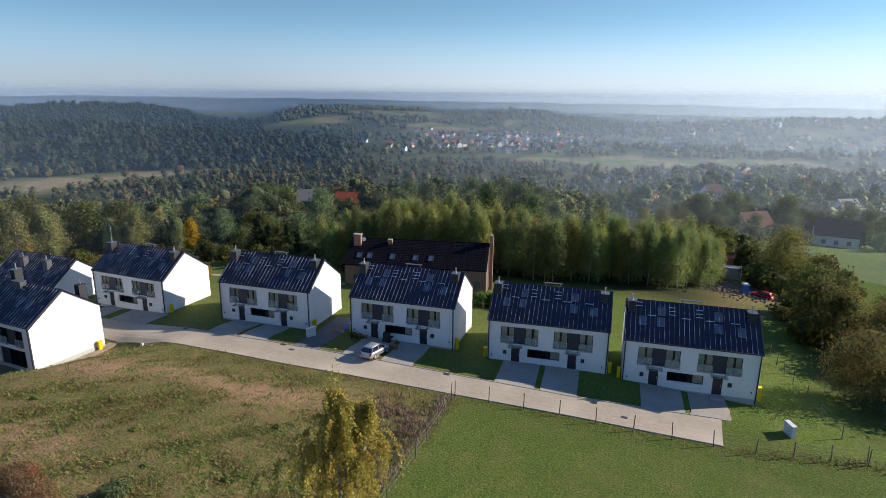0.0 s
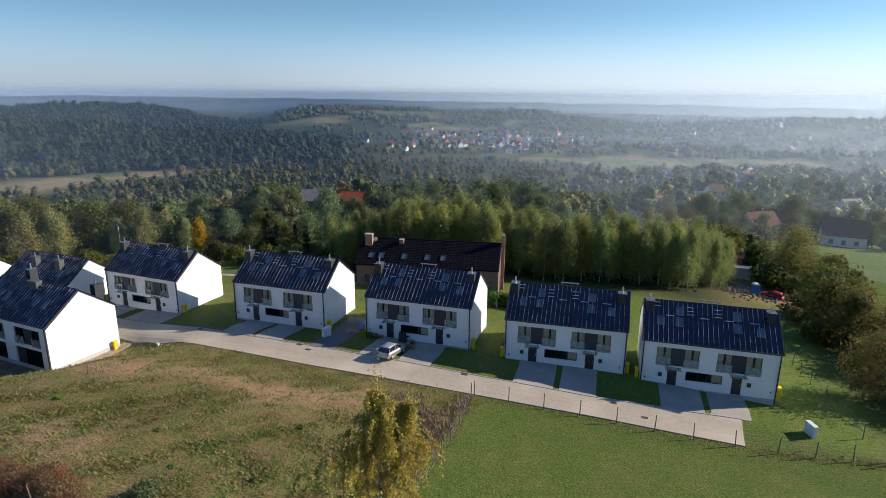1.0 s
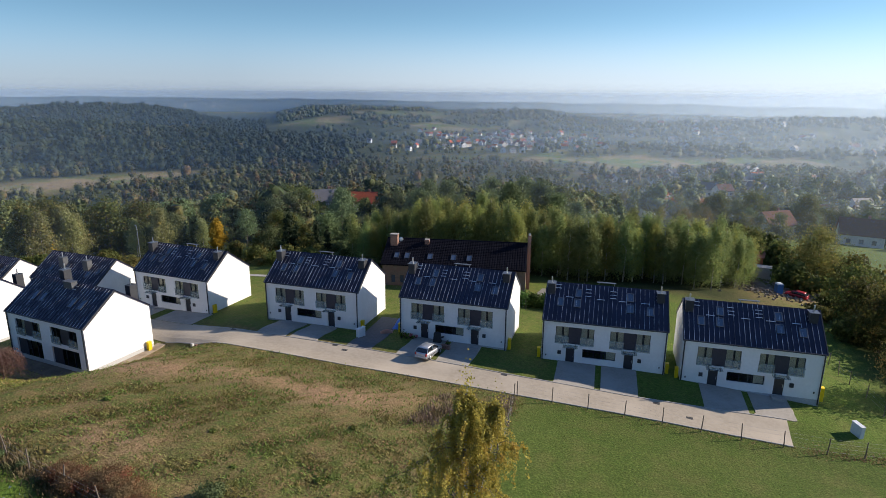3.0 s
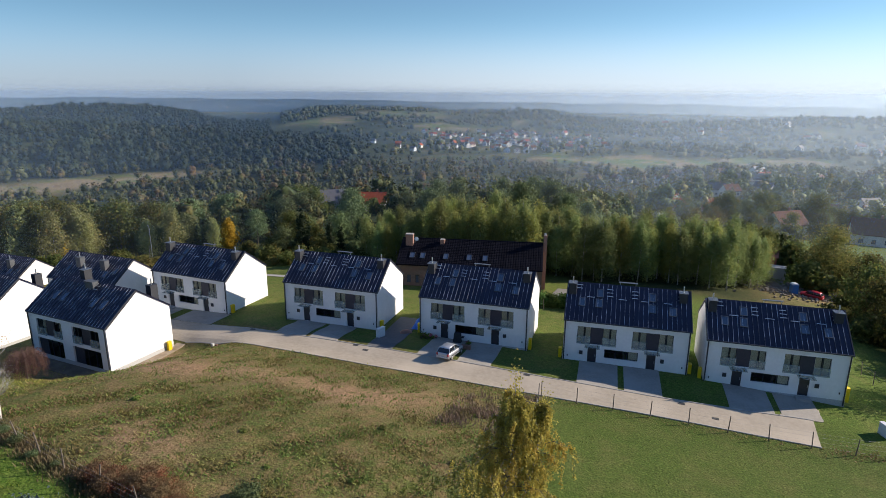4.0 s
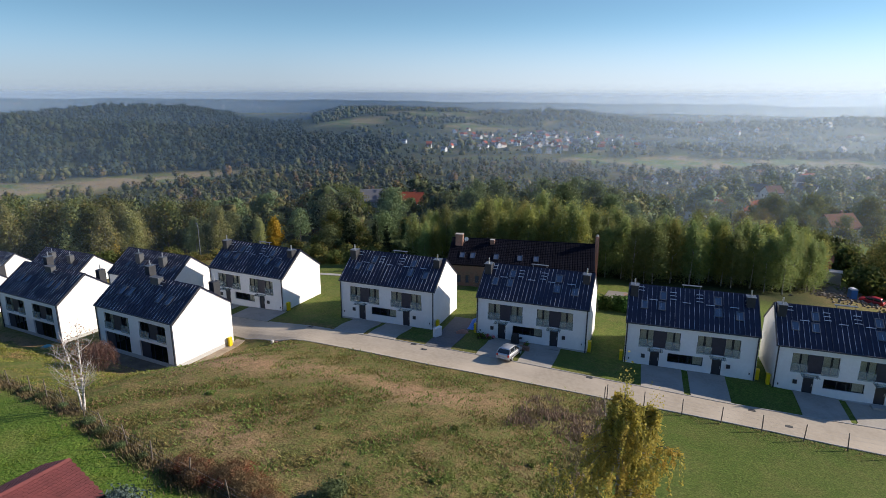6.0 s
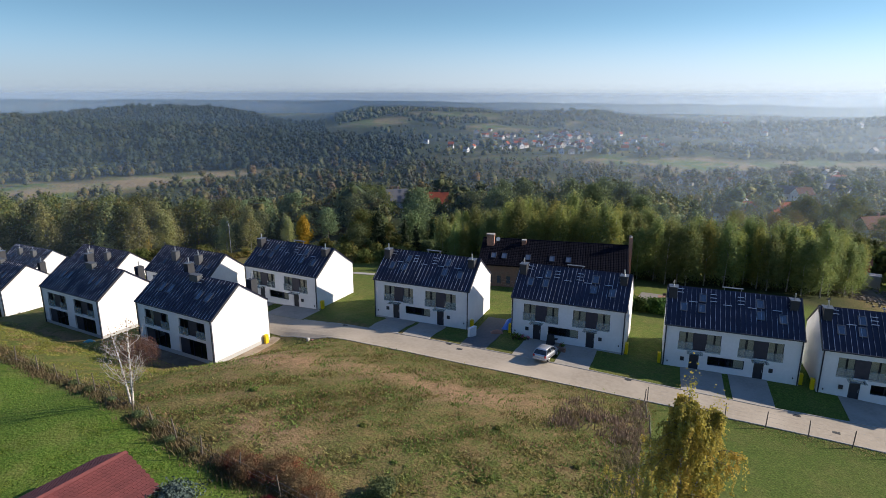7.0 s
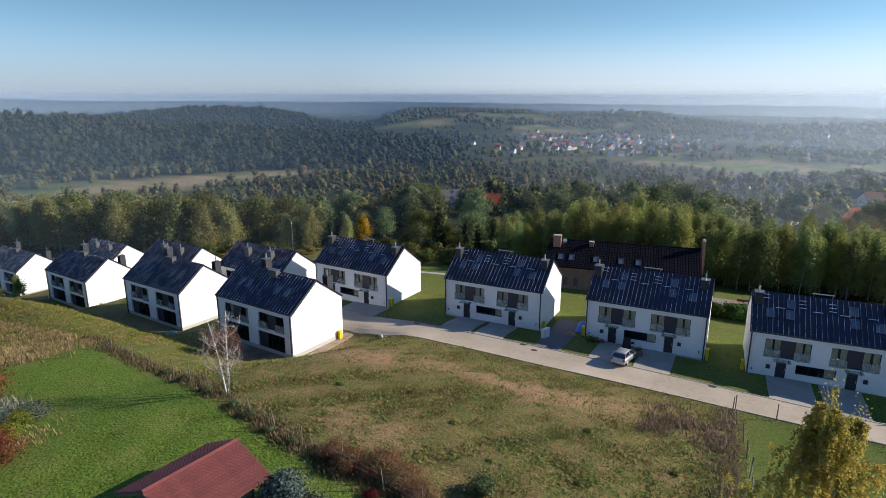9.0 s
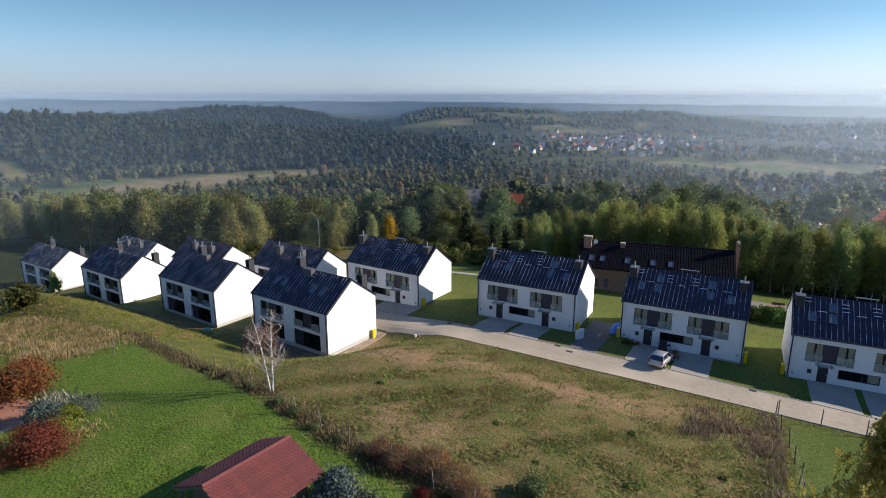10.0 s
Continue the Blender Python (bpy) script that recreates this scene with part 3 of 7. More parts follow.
def seam_panel():
    """One standing-seam sheet with its raised fold."""
    w, lo, hi = W / 27, -0.12, SLOPE - 0.05
    return Shape().box(0, lo, 0.0, w, hi, 0.03).box(0.0, lo, 0.03, 0.035, hi, 0.09)


def roof_window(roof, x, v, w=0.8, h=1.2, back=False):
    m = on_roof(x, v, back)
    f = part("roof_window", frame_ring(-w / 2, -h / 2, w / 2, h / 2, -0.13, 0.0, 0.08).moved(Matrix.Rotation(radians(-90), 4, "X")), SKYFRAME, roof, "grey framed roof window", at=m)
    part("pane", Shape().box(-w / 2 + 0.07, -h / 2 + 0.07, 0.06, w / 2 - 0.07, h / 2 - 0.07, 0.085), SKYGLASS, f)
    return f


def chimney(house, x, y, w, d, top, cap=True, pipe=True, clad=None):
    c = part("chimney", Shape().box(x, y, EAVE, x + w, y + d, top), clad or CHIM, house, "grey metal-clad chimney")
    if cap:
        part("cap", Shape().box(x - 0.08, y - 0.08, top + 0.003, x + w + 0.08, y + d + 0.08, top + 0.05), clad or SKYFRAME, c, "metal chimney cap")
    if pipe:
        part("flue", Shape().tube([(x + w / 2, y + d / 2, top), (x + w / 2, y + d / 2, top + 0.75)], [0.08, 0.08], 8), STEEL, c, "bright metal flue")
    return c


def house_shell(name, label, front_holes, seam_mesh):
    h = thing(name, label, "house", group="white twin houses")
    part("front_wall", wall_with_openings(W, EAVE, 0.32, front_holes), RENDER, h)
    part("back_wall", Shape().box(0, DEP - 0.32, -2.6, W, DEP, EAVE), RENDER, h)
    for nm, x0, x1 in (("gable_wall", 0, 0.32), ("gable_wall", W - 0.32, W)):
        ring = lambda x: [(x, 0.32, -2.6), (x, DEP - 0.32, -2.6), (x, DEP - 0.32, EAVE + 0.32 * math.tan(PITCH) - 0.03), (x, DEP / 2, RIDGE - 0.04), (x, 0.32, EAVE + 0.32 * math.tan(PITCH) - 0.03)]
        part(nm, Shape().hull(ring(x0), ring(x1)), RENDER, h)
    # inner slab and walls in the gloom colour, closing the view through windows
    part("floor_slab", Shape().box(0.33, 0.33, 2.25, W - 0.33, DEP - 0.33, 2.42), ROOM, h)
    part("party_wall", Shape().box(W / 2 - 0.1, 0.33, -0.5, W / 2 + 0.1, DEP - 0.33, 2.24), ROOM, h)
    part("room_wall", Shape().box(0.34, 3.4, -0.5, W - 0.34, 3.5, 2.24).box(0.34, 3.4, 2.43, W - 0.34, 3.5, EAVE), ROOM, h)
    roof = part("roof", Shape().hull([roof_point(-0.1, 0, -0.14), roof_point(-0.1, 1, -0.14), roof_point(-0.1, 1, -0.01), roof_point(-0.1, 0, -0.01)],
                                     [roof_point(W + 0.1, 0, -0.14), roof_point(W + 0.1, 1, -0.14), roof_point(W + 0.1, 1, -0.01), roof_point(W + 0.1, 0, -0.01)]), TRIM, h, "navy standing-seam metal roof")
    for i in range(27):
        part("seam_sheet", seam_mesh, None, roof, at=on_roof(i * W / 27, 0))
    s = Shape().hull([roof_point(-0.1, -0.03, -0.14, True), roof_point(-0.1, 1, -0.14, True), roof_point(-0.1, 1, 0.03, True), roof_point(-0.1, -0.03, 0.03, True)],
                     [roof_point(W + 0.1, -0.03, -0.14, True), roof_point(W + 0.1, 1, -0.14, True), roof_point(W + 0.1, 1, 0.03, True), roof_point(W + 0.1, -0.03, 0.03, True)])
    part("back_slope", s, SEAM, roof)
    ridge = Shape().hull([roof_point(-0.12, 0.96, 0.04), roof_point(-0.12, 0.96, 0.04, True), (-0.12, DEP / 2, RIDGE + 0.07)], [roof_point(W + 0.12, 0.96, 0.04), roof_point(W + 0.12, 0.96, 0.04, True), (W + 0.12, DEP / 2, RIDGE + 0.07)])
    part("ridge_cap", ridge, SEAM, roof)
    for x in (-0.11, W + 0.02):
        part("verge", Shape().hull([roof_point(x, -0.03, -0.2), roof_point(x, 1.0, -0.2), roof_point(x, 1.0, 0.09), roof_point(x, -0.03, 0.09)],
                                   [roof_point(x + 0.09, -0.03, -0.2), roof_point(x + 0.09, 1.0, -0.2), roof_point(x + 0.09, 1.0, 0.09), roof_point(x + 0.09, -0.03, 0.09)]), TRIM, roof)
    part("gutter", Shape().tube([(-0.1, -0.16, EAVE - 0.1), (W + 0.1, -0.16, EAVE - 0.1)], [0.085, 0.085], 8), TRIM, h, "dark metal gutter")
    for x in (0.12, W - 0.12):
        part("downpipe", Shape().tube([(x, -0.1, EAVE - 0.1), (x, -0.1, -0.5)], [0.07, 0.07], 8), TRIM, h, "dark round downpipe")
    part("plinth", Shape().box(-0.02, -0.02, -0.9, W + 0.02, -0.002, 0.06).box(W + 0.002, -0.02, -0.9, W + 0.03, DEP, 0.05), PLINTH, h)
    return h, roof


def roof_steps(roof, x, v0, n, w=0.7, gap=0.09):
    for i in range(n):
        m = on_roof(x, v0 + i * gap)
        part("roof_step", Shape().box(-w / 2, 0.03, 0.10, w / 2, 0.11, 0.13).box(-w / 2, 0.02, 0.02, -w / 2 + 0.04, 0.06, 0.1).box(w / 2 - 0.04, 0.02, 0.02, w / 2, 0.06, 0.1), STEEL, roof, "bright metal roof step", at=m)


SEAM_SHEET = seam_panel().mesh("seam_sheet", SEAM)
# raised folds take the colour with the painted glints
SEAM_SHEET.materials.append(FOLD_GLINT)
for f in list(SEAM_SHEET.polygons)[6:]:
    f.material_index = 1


def row_house():
    """A twin house seen from its entrance side."""
    up = [(1.55, 2.5, 5.95, 4.62), (7.75, 2.5, 12.15, 4.62)]
    lowwin = (4.75, 0.95, 8.5, 2.05)
    doors = [(2.85, 0.02, 3.85, 2.12), (9.45, 0.02, 10.45, 2.12)]
    h, roof = house_shell("twin_house", "white rendered twin house with navy standing-seam roof beside the lane", [*up, lowwin, *doors], SEAM_SHEET)
    for x0, z0, x1, z1 in up:
        window(h, x0, z0, x1, z1, (x0 + 0.75, x1 - 0.75), ((0.04, 0.5), (0.62, 0.98)) if x0 < 5 else ((0.03, 0.42), (0.58, 0.97)), (x0 + 1.5, x1 - 1.5), True)
    window(h, *lowwin[:2], lowwin[2], lowwin[3], (6.0, 7.3), ((0.72, 0.98),))
    for x0, z0, x1, z1 in doors:
        d = part("door", Shape().box(x0, 0.12, z0, x1, 0.18, z1).box(x0 + 0.12, 0.1, z0 + 0.2, x1 - 0.12, 0.119, z1 - 0.2), DOORM, h, "dark panelled front door")
        part("door_handle", Shape().box(x1 - 0.14, 0.04, 0.95, x1 - 0.1, 0.1, 1.3), STEEL, d, "bright bar handle")
        c = part("canopy", Shape().box(x0 - 0.35, -0.95, 2.36, x1 + 0.35, -0.01, 2.39), RAILGLASS, h, "clear glass door canopy")
        for bx in (x0 - 0.1, x1 + 0.1):
            part("bracket", Shape().tube([(bx, -0.85, 2.41), (bx, -0.01, 2.75)], [0.02, 0.02], 5).box(bx - 0.03, -0.9, 2.3, bx + 0.03, -0.01, 2.357), TRIM, c)
        part("doorstep", Shape().box(x0 - 0.2, -0.9, -0.5, x1 + 0.2, -0.03, 0.03), KERB, h)
    for x in (2.1, 11.15):
        part("letter_box", Shape().box(x - 0.2, -0.12, 1.15, x + 0.2, -0.003, 1.6), TRIM, h, "dark wall letter box")
    for x in (0.55, W - 0.6):
        part("wall_lamp", Shape().box(x - 0.06, -0.08, 0.75, x + 0.06, -0.003, 0.95), TRIM, h)
    for x, v in ((0.13, 0.47), (0.27, 0.47), (0.275, 0.74), (0.70, 0.45), (0.86, 0.42), (0.70, 0.74)):
        roof_window(roof, x * W, v)
    for x, v, n in ((0.10, 0.82, 2), (0.355, 0.66, 3), (0.56, 0.66, 3), (0.93, 0.72, 2)):
        roof_steps(roof, x * W, v, n)
    for x in (0.2, 0.46, 0.64, 0.82):
        roof_steps(roof, x * W, 0.6, 1, 0.9)
    chimney(h, 0.15, DEP / 2 - 1.55, 0.85, 1.1, RIDGE + 0.25)
    chimney(h, W - 1.25, DEP / 2 - 1.5, 0.85, 1.0, RIDGE + 0.1)
    b = part("roof_bench", Shape().box(W / 2 - 1.1, DEP / 2 + 0.2, RIDGE + 0.28, W / 2 + 1.1, DEP / 2 + 0.6, RIDGE + 0.33), SKYFRAME, roof, "grey metal sweep's platform")
    for x in (W / 2 - 0.9, W / 2 + 0.9):
        part("strut", Shape().box(x - 0.03, DEP / 2 + 0.3, RIDGE - 0.3, x + 0.03, DEP / 2 + 0.36, RIDGE + 0.279), STEEL, b)
    return h


def garden_house():
    """A twin house seen from its garden side, with wide dark openings below."""
    up = [(1.5, 2.55, 6.1, 4.6), (8.0, 2.55, 12.6, 4.6)]
    low = [(1.25, -0.38, 5.95, 2.1), (7.75, -0.38, 12.6, 2.1)]
    h, roof = house_shell("garden_house", "white rendered twin house with navy seam roof and wide dark openings", [*up, *low], SEAM_SHEET)
    for x0, z0, x1, z1 in up:
        window(h, x0, z0, x1, z1, (x0 + 0.8, x1 - 0.8), ((0.5, 0.95),) if x0 < 5 else None, (x0 + 1.6, x1 - 1.5), True)
    for x0, z0, x1, z1 in low:
        part("patio_door", frame_ring(x0, z0, x1, z1, 0.2, 0.3, 0.09, (x0 + 1.3, x0 + 2.3, x1 - 1.2)), TRIM, h, "dark framed patio door")
        part("patio_glass", Shape().box(x0 + 0.09, 0.235, z0 + 0.09, x1 - 0.09, 0.25, z1 - 0.09), GLASS, h).visible_shadow = False
        part("panel", Shape().box(x0 + 0.1, 0.16, z0 + 0.05, x0 + 1.7, 0.199, z1 - 0.05), PANEL, h)
    for x, v in ((0.19, 0.5), (0.3, 0.5), (0.68, 0.5), (0.8, 0.5)):
        roof_window(roof, x * W, v, 0.85, 1.3)
    chimney(h, W * 0.5 - 0.75, DEP / 2 - 0.9, 1.5, 0.75, RIDGE + 0.28, pipe=False, clad=CHIMPALE)
    chimney(h, W * 0.2, DEP / 2 + 1.0, 0.85, 1.0, RIDGE + 0.75)
    chimney(h, W * 0.93 - 0.3, DEP / 2 + 2.4, 0.85, 1.0, RIDGE - 0.3, False)
    roof_steps(roof, W * 0.58, 0.8, 2)
    return h


def lane_house():
    """A twin house on the lower lane with two broad chimneys on the front slope."""
    up = [(1.55, 2.5, 5.95, 4.62), (7.75, 2.5, 12.15, 4.62)]
    doors = [(2.85, 0.02, 3.85, 2.12), (9.45, 0.02, 10.45, 2.12)]
    h, roof = house_shell("lane_house", "white rendered twin house with two broad chimneys on its navy roof", [*up, *doors], SEAM_SHEET)
    for x0, z0, x1, z1 in up:
        window(h, x0, z0, x1, z1, (x0 + 0.75, x1 - 0.75), None, (x0 + 1.5, x1 - 1.5), True)
    for x0, z0, x1, z1 in doors:
        part("door", Shape().box(x0, 0.12, z0, x1, 0.18, z1), DOORM, h, "dark panelled front door")
    for x, v in ((0.2, 0.4), (0.78, 0.35), (0.42, 0.5), (0.9, 0.5)):
        roof_window(roof, x * W, v)
    chimney(h, W * 0.3, 2.0, 1.05, 0.85, RIDGE - 0.1, clad=CHIMPALE)
    chimney(h, W * 0.68, 2.0, 1.05, 0.85, RIDGE - 0.1, clad=CHIMPALE)
    return h


ROW = [(-4.07, 65.0, -1.44, 5.7), (-19.59, 63.86, -1.04, 6.6), (-37.95, 63.1, -0.49, 4.5), (-57.48, 61.3, -0.43, 3.75), (-80.76, 60.5, -1.32, -0.4)]
GARDEN = [(-81.0, 41.97, -1.37, -2.2), (-105.5, 43.95, -3.59, -1.5), (-135.6, 46.6, -7.49, -1.5), (-175.0, 51.8, -13.4, 1.0)]
LANE = [(-101.0, 58.2, -4.24, 0.6), (-132.0, 63.1, -8.8, 0.2), (-168.5, 69.0, -14.26, 0.9)]
for maker, spots in ((row_house, ROW), (garden_house, GARDEN), (lane_house, LANE)):
    first = maker()
    first.matrix_basis = pose(*spots[0][:3], 0, 0, spots[0][3])
    for s in spots[1:]:
        copy_thing(first, pose(*s[:3], 0, 0, s[3]))

# ---- trees ----
rng = np.random.default_rng(7)


def leaf_quads(centres, size, flat=0.0, r=rng, tall=1.0, out=None):
    """A small bent leaf or clump at each centre, turned at random."""
    n = len(centres)
    a = r.normal(size=(n, 3))
    a[:, 2] *= 1 - flat
    a /= np.linalg.norm(a, axis=1)[:, None]
    if out is not None:          # leaves lie roughly square to the outward direction, as on a real crown
        o = out + r.normal(size=(n, 3)) * 0.55
        a = np.cross(o, a)
        a /= np.linalg.norm(a, axis=1)[:, None] + 1e-9
        b = np.cross(o, a)
    else:
        b = np.cross(a, r.normal(size=(n, 3)))
    b /= np.linalg.norm(b, axis=1)[:, None] + 1e-9
    s = (size * r.uniform(0.6, 1.35, n))[:, None]
    a, b = a * s * 0.5, b * s * 0.5 * tall
    v = np.stack([centres - a - b * 0.4, centres + a * 0.3 - b, centres + a + b * 0.4, centres - a * 0.3 + b], 1)
    return v.reshape(-1, 3), np.arange(4 * n).reshape(n, 4)


def leaf_tris(centres, size, r, out, tall=1.0):
    """A small pointed spray of leaves at each centre, lying roughly square to the outward direction."""
    n = len(centres)
    o = out + r.normal(size=(n, 3)) * 0.6
    a = np.cross(o, r.normal(size=(n, 3)))
    a /= np.linalg.norm(a, axis=1)[:, None] + 1e-9
    b = np.cross(o, a)
    b /= np.linalg.norm(b, axis=1)[:, None] + 1e-9
    k = (np.asarray(size) * r.uniform(0.6, 1.4, n))[:, None]
    a, b = a * k * 0.62, b * k * 0.55 * tall
    v = np.stack([centres + a, centres - a * 0.6 + b, centres - a * 0.6 - b], 1)
    return v.reshape(-1, 3), np.arange(3 * n).reshape(n, 3)


def crown_points(h, base, radius, n, style, r):
    """Leaf places in a crown: uneven clumps set on boughs, with gaps between them."""
    clumps = max(16, n // (50 if style == "birch" else 75))
    t = r.uniform(0, 1, clumps) ** 0.8
    if style == "birch":
        rad = radius * np.sin(np.pi * np.clip(0.12 + 0.86 * t, 0, 1)) ** 0.75 * (1.05 - 0.35 * t)
    elif style == "cone":
        t = r.uniform(0, 1, clumps) ** 1.3
        rad = radius * (1.03 - t) * (0.75 + 0.25 * np.cos(t * 40))
    else:
        rad = radius * np.sqrt(np.clip(1 - (2 * t - 0.95) ** 2, 0.03, 1)) * (0.85 + 0.3 * r.random(clumps))
    w = r.uniform(0, 2 * np.pi, clumps)
    q = np.sqrt(r.uniform(0.2, 1, clumps)) * (1 + 0.16 * np.sin(3 * w + r.uniform(0, 6)) + 0.1 * np.sin(5 * w))
    c = np.stack([rad * q * np.cos(w), rad * q * np.sin(w), base + t * (h - base) * (0.9 if style == "birch" else 1)], 1)
    spread = radius * (0.22 if style == "birch" else 0.17 if style == "cone" else 0.26)
    pick = r.integers(0, clumps, n)
    sz = np.array([1, 1, 1.6 if style == "birch" else 0.45 if style == "cone" else 0.8])
    p = c[pick] + r.normal(size=(n, 3)) * spread * sz * r.uniform(0.5, 1.2, clumps)[pick][:, None]
    if style == "birch":
        p[:, 2] -= 0.25 * np.hypot(p[:, 0], p[:, 1]) * r.random(n)
    p[:, 2] = np.clip(p[:, 2], base * 0.55, h * (1.3 if style == "birch" else 1.08))
    out = p - c[pick]
    out /= np.linalg.norm(out, axis=1)[:, None] + 1e-9
    side = p * np.array([1, 1, 0.6]) - np.array([0, 0, 0.6 * (0.35 * h + 0.65 * base)])
    out = out + 0.9 * side / (np.linalg.norm(side, axis=1)[:, None] + 1e-9)
    return p, c, out / (np.linalg.norm(out, axis=1)[:, None] + 1e-9)


def tree(name, label, category, h, base, radius, n, size, style, leaf, bark, seed, limbs=9, trunk=0.16, group=""):
    r = np.random.default_rng(seed)
    p, c, out = crown_points(h, base, radius, 2 * n, style, r)
    t = thing(name, label, category, group=group)
    s = Shape()
    lean = r.normal(size=2) * 0.03 * h
    top = Vector((lean[0], lean[1], h * 0.93))
    path = [Vector((0, 0, -0.4)), Vector((lean[0] * 0.1, lean[1] * 0.2, h * 0.2)), Vector((lean[0] * 0.4, lean[1] * 0.5, h * 0.5)), top]
    s.tube(path, [trunk * 1.25, trunk, trunk * 0.62, 0.025], 7)
    for k in r.choice(len(c), min(limbs, len(c)), replace=False):
        e = Vector(c[k])
        z0 = max(0.18 * h, e.z - 0.5 * math.hypot(e.x, e.y) - 0.06 * h)
        a = Vector((lean[0] * z0 / h, lean[1] * z0 / h, z0))
        s.tube([a, a.lerp(e, 0.55) + Vector((0, 0, 0.04 * h)), e], [trunk * 0.36, trunk * 0.22, 0.015], 5)
    part("trunk", s, bark, t, smooth=True)
    inner = r.random(len(p)) < 0.14
    p[inner] = p[inner] * np.array([0.55, 0.55, 0.8]) + np.array([0, 0, 0.2 * (0.5 * h + 0.5 * base)])
    v, q = leaf_tris(p, np.where(inner, size * 1.7, size), r, out, 1.25 if style == "birch" else 1.0)
    part("crown", fast_mesh("crown", v, q, leaf), None, t)
    return t


BIRCH_LEAF = leafy("birch_leaves", (0.24, 0.27, 0.075), (0.36, 0.38, 0.12), (0.46, 0.39, 0.09), 0.25, 0.55)
BIRCH_GREEN = leafy("green_birch_leaves", (0.17, 0.215, 0.075), (0.27, 0.32, 0.12), (0.35, 0.32, 0.1), 0.2, 0.5)
LANE_LEAF = leafy("lane_birch_leaves", (0.19, 0.21, 0.08), (0.33, 0.34, 0.14), (0.4, 0.34, 0.09), 0.2, 0.45)
DARK_LEAF = leafy("dark_leaves", (0.085, 0.12, 0.055), (0.16, 0.2, 0.085), (0.16, 0.16, 0.06), 0.2, 0.35)
OLIVE_LEAF = leafy("olive_leaves", (0.07, 0.09, 0.025), (0.12, 0.135, 0.04), (0.17, 0.13, 0.035), 0.3)
RUST_LEAF = leafy("rusty_leaves", (0.13, 0.14, 0.045), (0.22, 0.2, 0.065), (0.27, 0.17, 0.055), 0.25, 0.45)
GOLD_LEAF = leafy("golden_leaves", (0.34, 0.22, 0.02), (0.42, 0.3, 0.04), (0.22, 0.2, 0.04), 0.2)
NEEDLE = leafy("spruce_needles", (0.016, 0.032, 0.014), (0.034, 0.055, 0.022), None, 0, 0.1)
BRUSH = leafy("dry_brush", (0.19, 0.145, 0.1), (0.3, 0.23, 0.16), (0.18, 0.16, 0.08), 0.3, 0.25)
REDBUSH = leafy("dark_red_leaves", (0.08, 0.022, 0.018), (0.18, 0.036, 0.028), (0.15, 0.065, 0.036), 0.3, 0.35)
ORANGEBUSH = leafy("orange_maple_leaves", (0.17, 0.062, 0.028), (0.25, 0.105, 0.035), (0.12, 0.085, 0.03), 0.3, 0.35)
BLUESPR = leafy("blue_needles", (0.075, 0.11, 0.1), (0.125, 0.17, 0.155), None, 0, 0.2)
GARDEN_GREEN = leafy("garden_shrub_leaves", (0.1, 0.15, 0.02), (0.2, 0.23, 0.035), None, 0, 0.3)

TREES = {
    "birch_a": tree("birch", "slender birch with yellow-green leaves in the grove", "tree", 15, 1.4, 2.7, 2900, 0.21, "birch", BIRCH_LEAF, BIRCHBARK, 1, 8, 0.13, "birch grove"),
    "birch_b": tree("birch", "tall green birch in the grove", "tree", 16.5, 1.4, 2.9, 3000, 0.21, "birch", BIRCH_GREEN, BIRCHBARK, 2, 8, 0.14, "birch grove"),
    "birch_c": tree("birch", "young green birch in the grove", "tree", 13, 1.0, 2.5, 2500, 0.21, "birch", BIRCH_GREEN, BIRCHBARK, 3, 7, 0.11, "birch grove"),
    "lane": tree("birch", "broad grey-green birch beside the lower lane", "tree", 15, 1.0, 3.5, 2700, 0.28, "birch", LANE_LEAF, BIRCHBARK, 15, 8, 0.15, "lane birches"),
    "dark_a": tree("broadleaf_tree", "large dark green broadleaf tree", "tree", 18, 2, 6.0, 1900, 0.5, "broad", DARK_LEAF, BARK, 4, 10, 0.28, "dark trees"),
    "dark_b": tree("broadleaf_tree", "dense dark green broadleaf tree", "tree", 16, 2, 5.4, 1800, 0.46, "broad", DARK_LEAF, BARK, 5, 9, 0.25, "dark trees"),
    "olive": tree("broadleaf_tree", "olive-green broadleaf tree turning to autumn", "tree", 14, 1.6, 4.8, 1700, 0.42, "broad", OLIVE_LEAF, BARK, 6, 9, 0.24, "olive trees"),
    "rust": tree("broadleaf_tree", "rust-brown broadleaf tree in autumn", "tree", 10, 1.0, 4.4, 4300, 0.2, "broad", RUST_LEAF, BARK, 8, 9, 0.2, "autumn trees"),
    "gold": tree("golden_tree", "small golden-yellow autumn tree", "tree", 9, 1.5, 2.2, 1800, 0.36, "birch", GOLD_LEAF, BARK, 9, 6, 0.12, "golden trees"),
    "spruce": tree("spruce", "dark conical spruce tree", "tree", 16, 0.8, 3.6, 1900, 0.46, "cone", NEEDLE, BARK, 10, 8, 0.2, "spruces"),
    "bush": tree("bush", "low dense olive-green shrub", "shrub", 3.4, 0.3, 2.4, 700, 0.4, "broad", OLIVE_LEAF, BARK, 11, 6, 0.07, "shrubs"),
    "hedgebush": tree("bush", "low dark green shrub", "shrub", 3.6, 0.3, 2.4, 700, 0.42, "broad", DARK_LEAF, BARK, 13, 6, 0.07, "shrubs"),
    "rustbush": tree("bush", "low rusty-brown autumn shrub", "shrub", 3.2, 0.3, 2.6, 700, 0.4, "broad", RUST_LEAF, BARK, 12, 6, 0.07, "shrubs"),
}
USED = set()


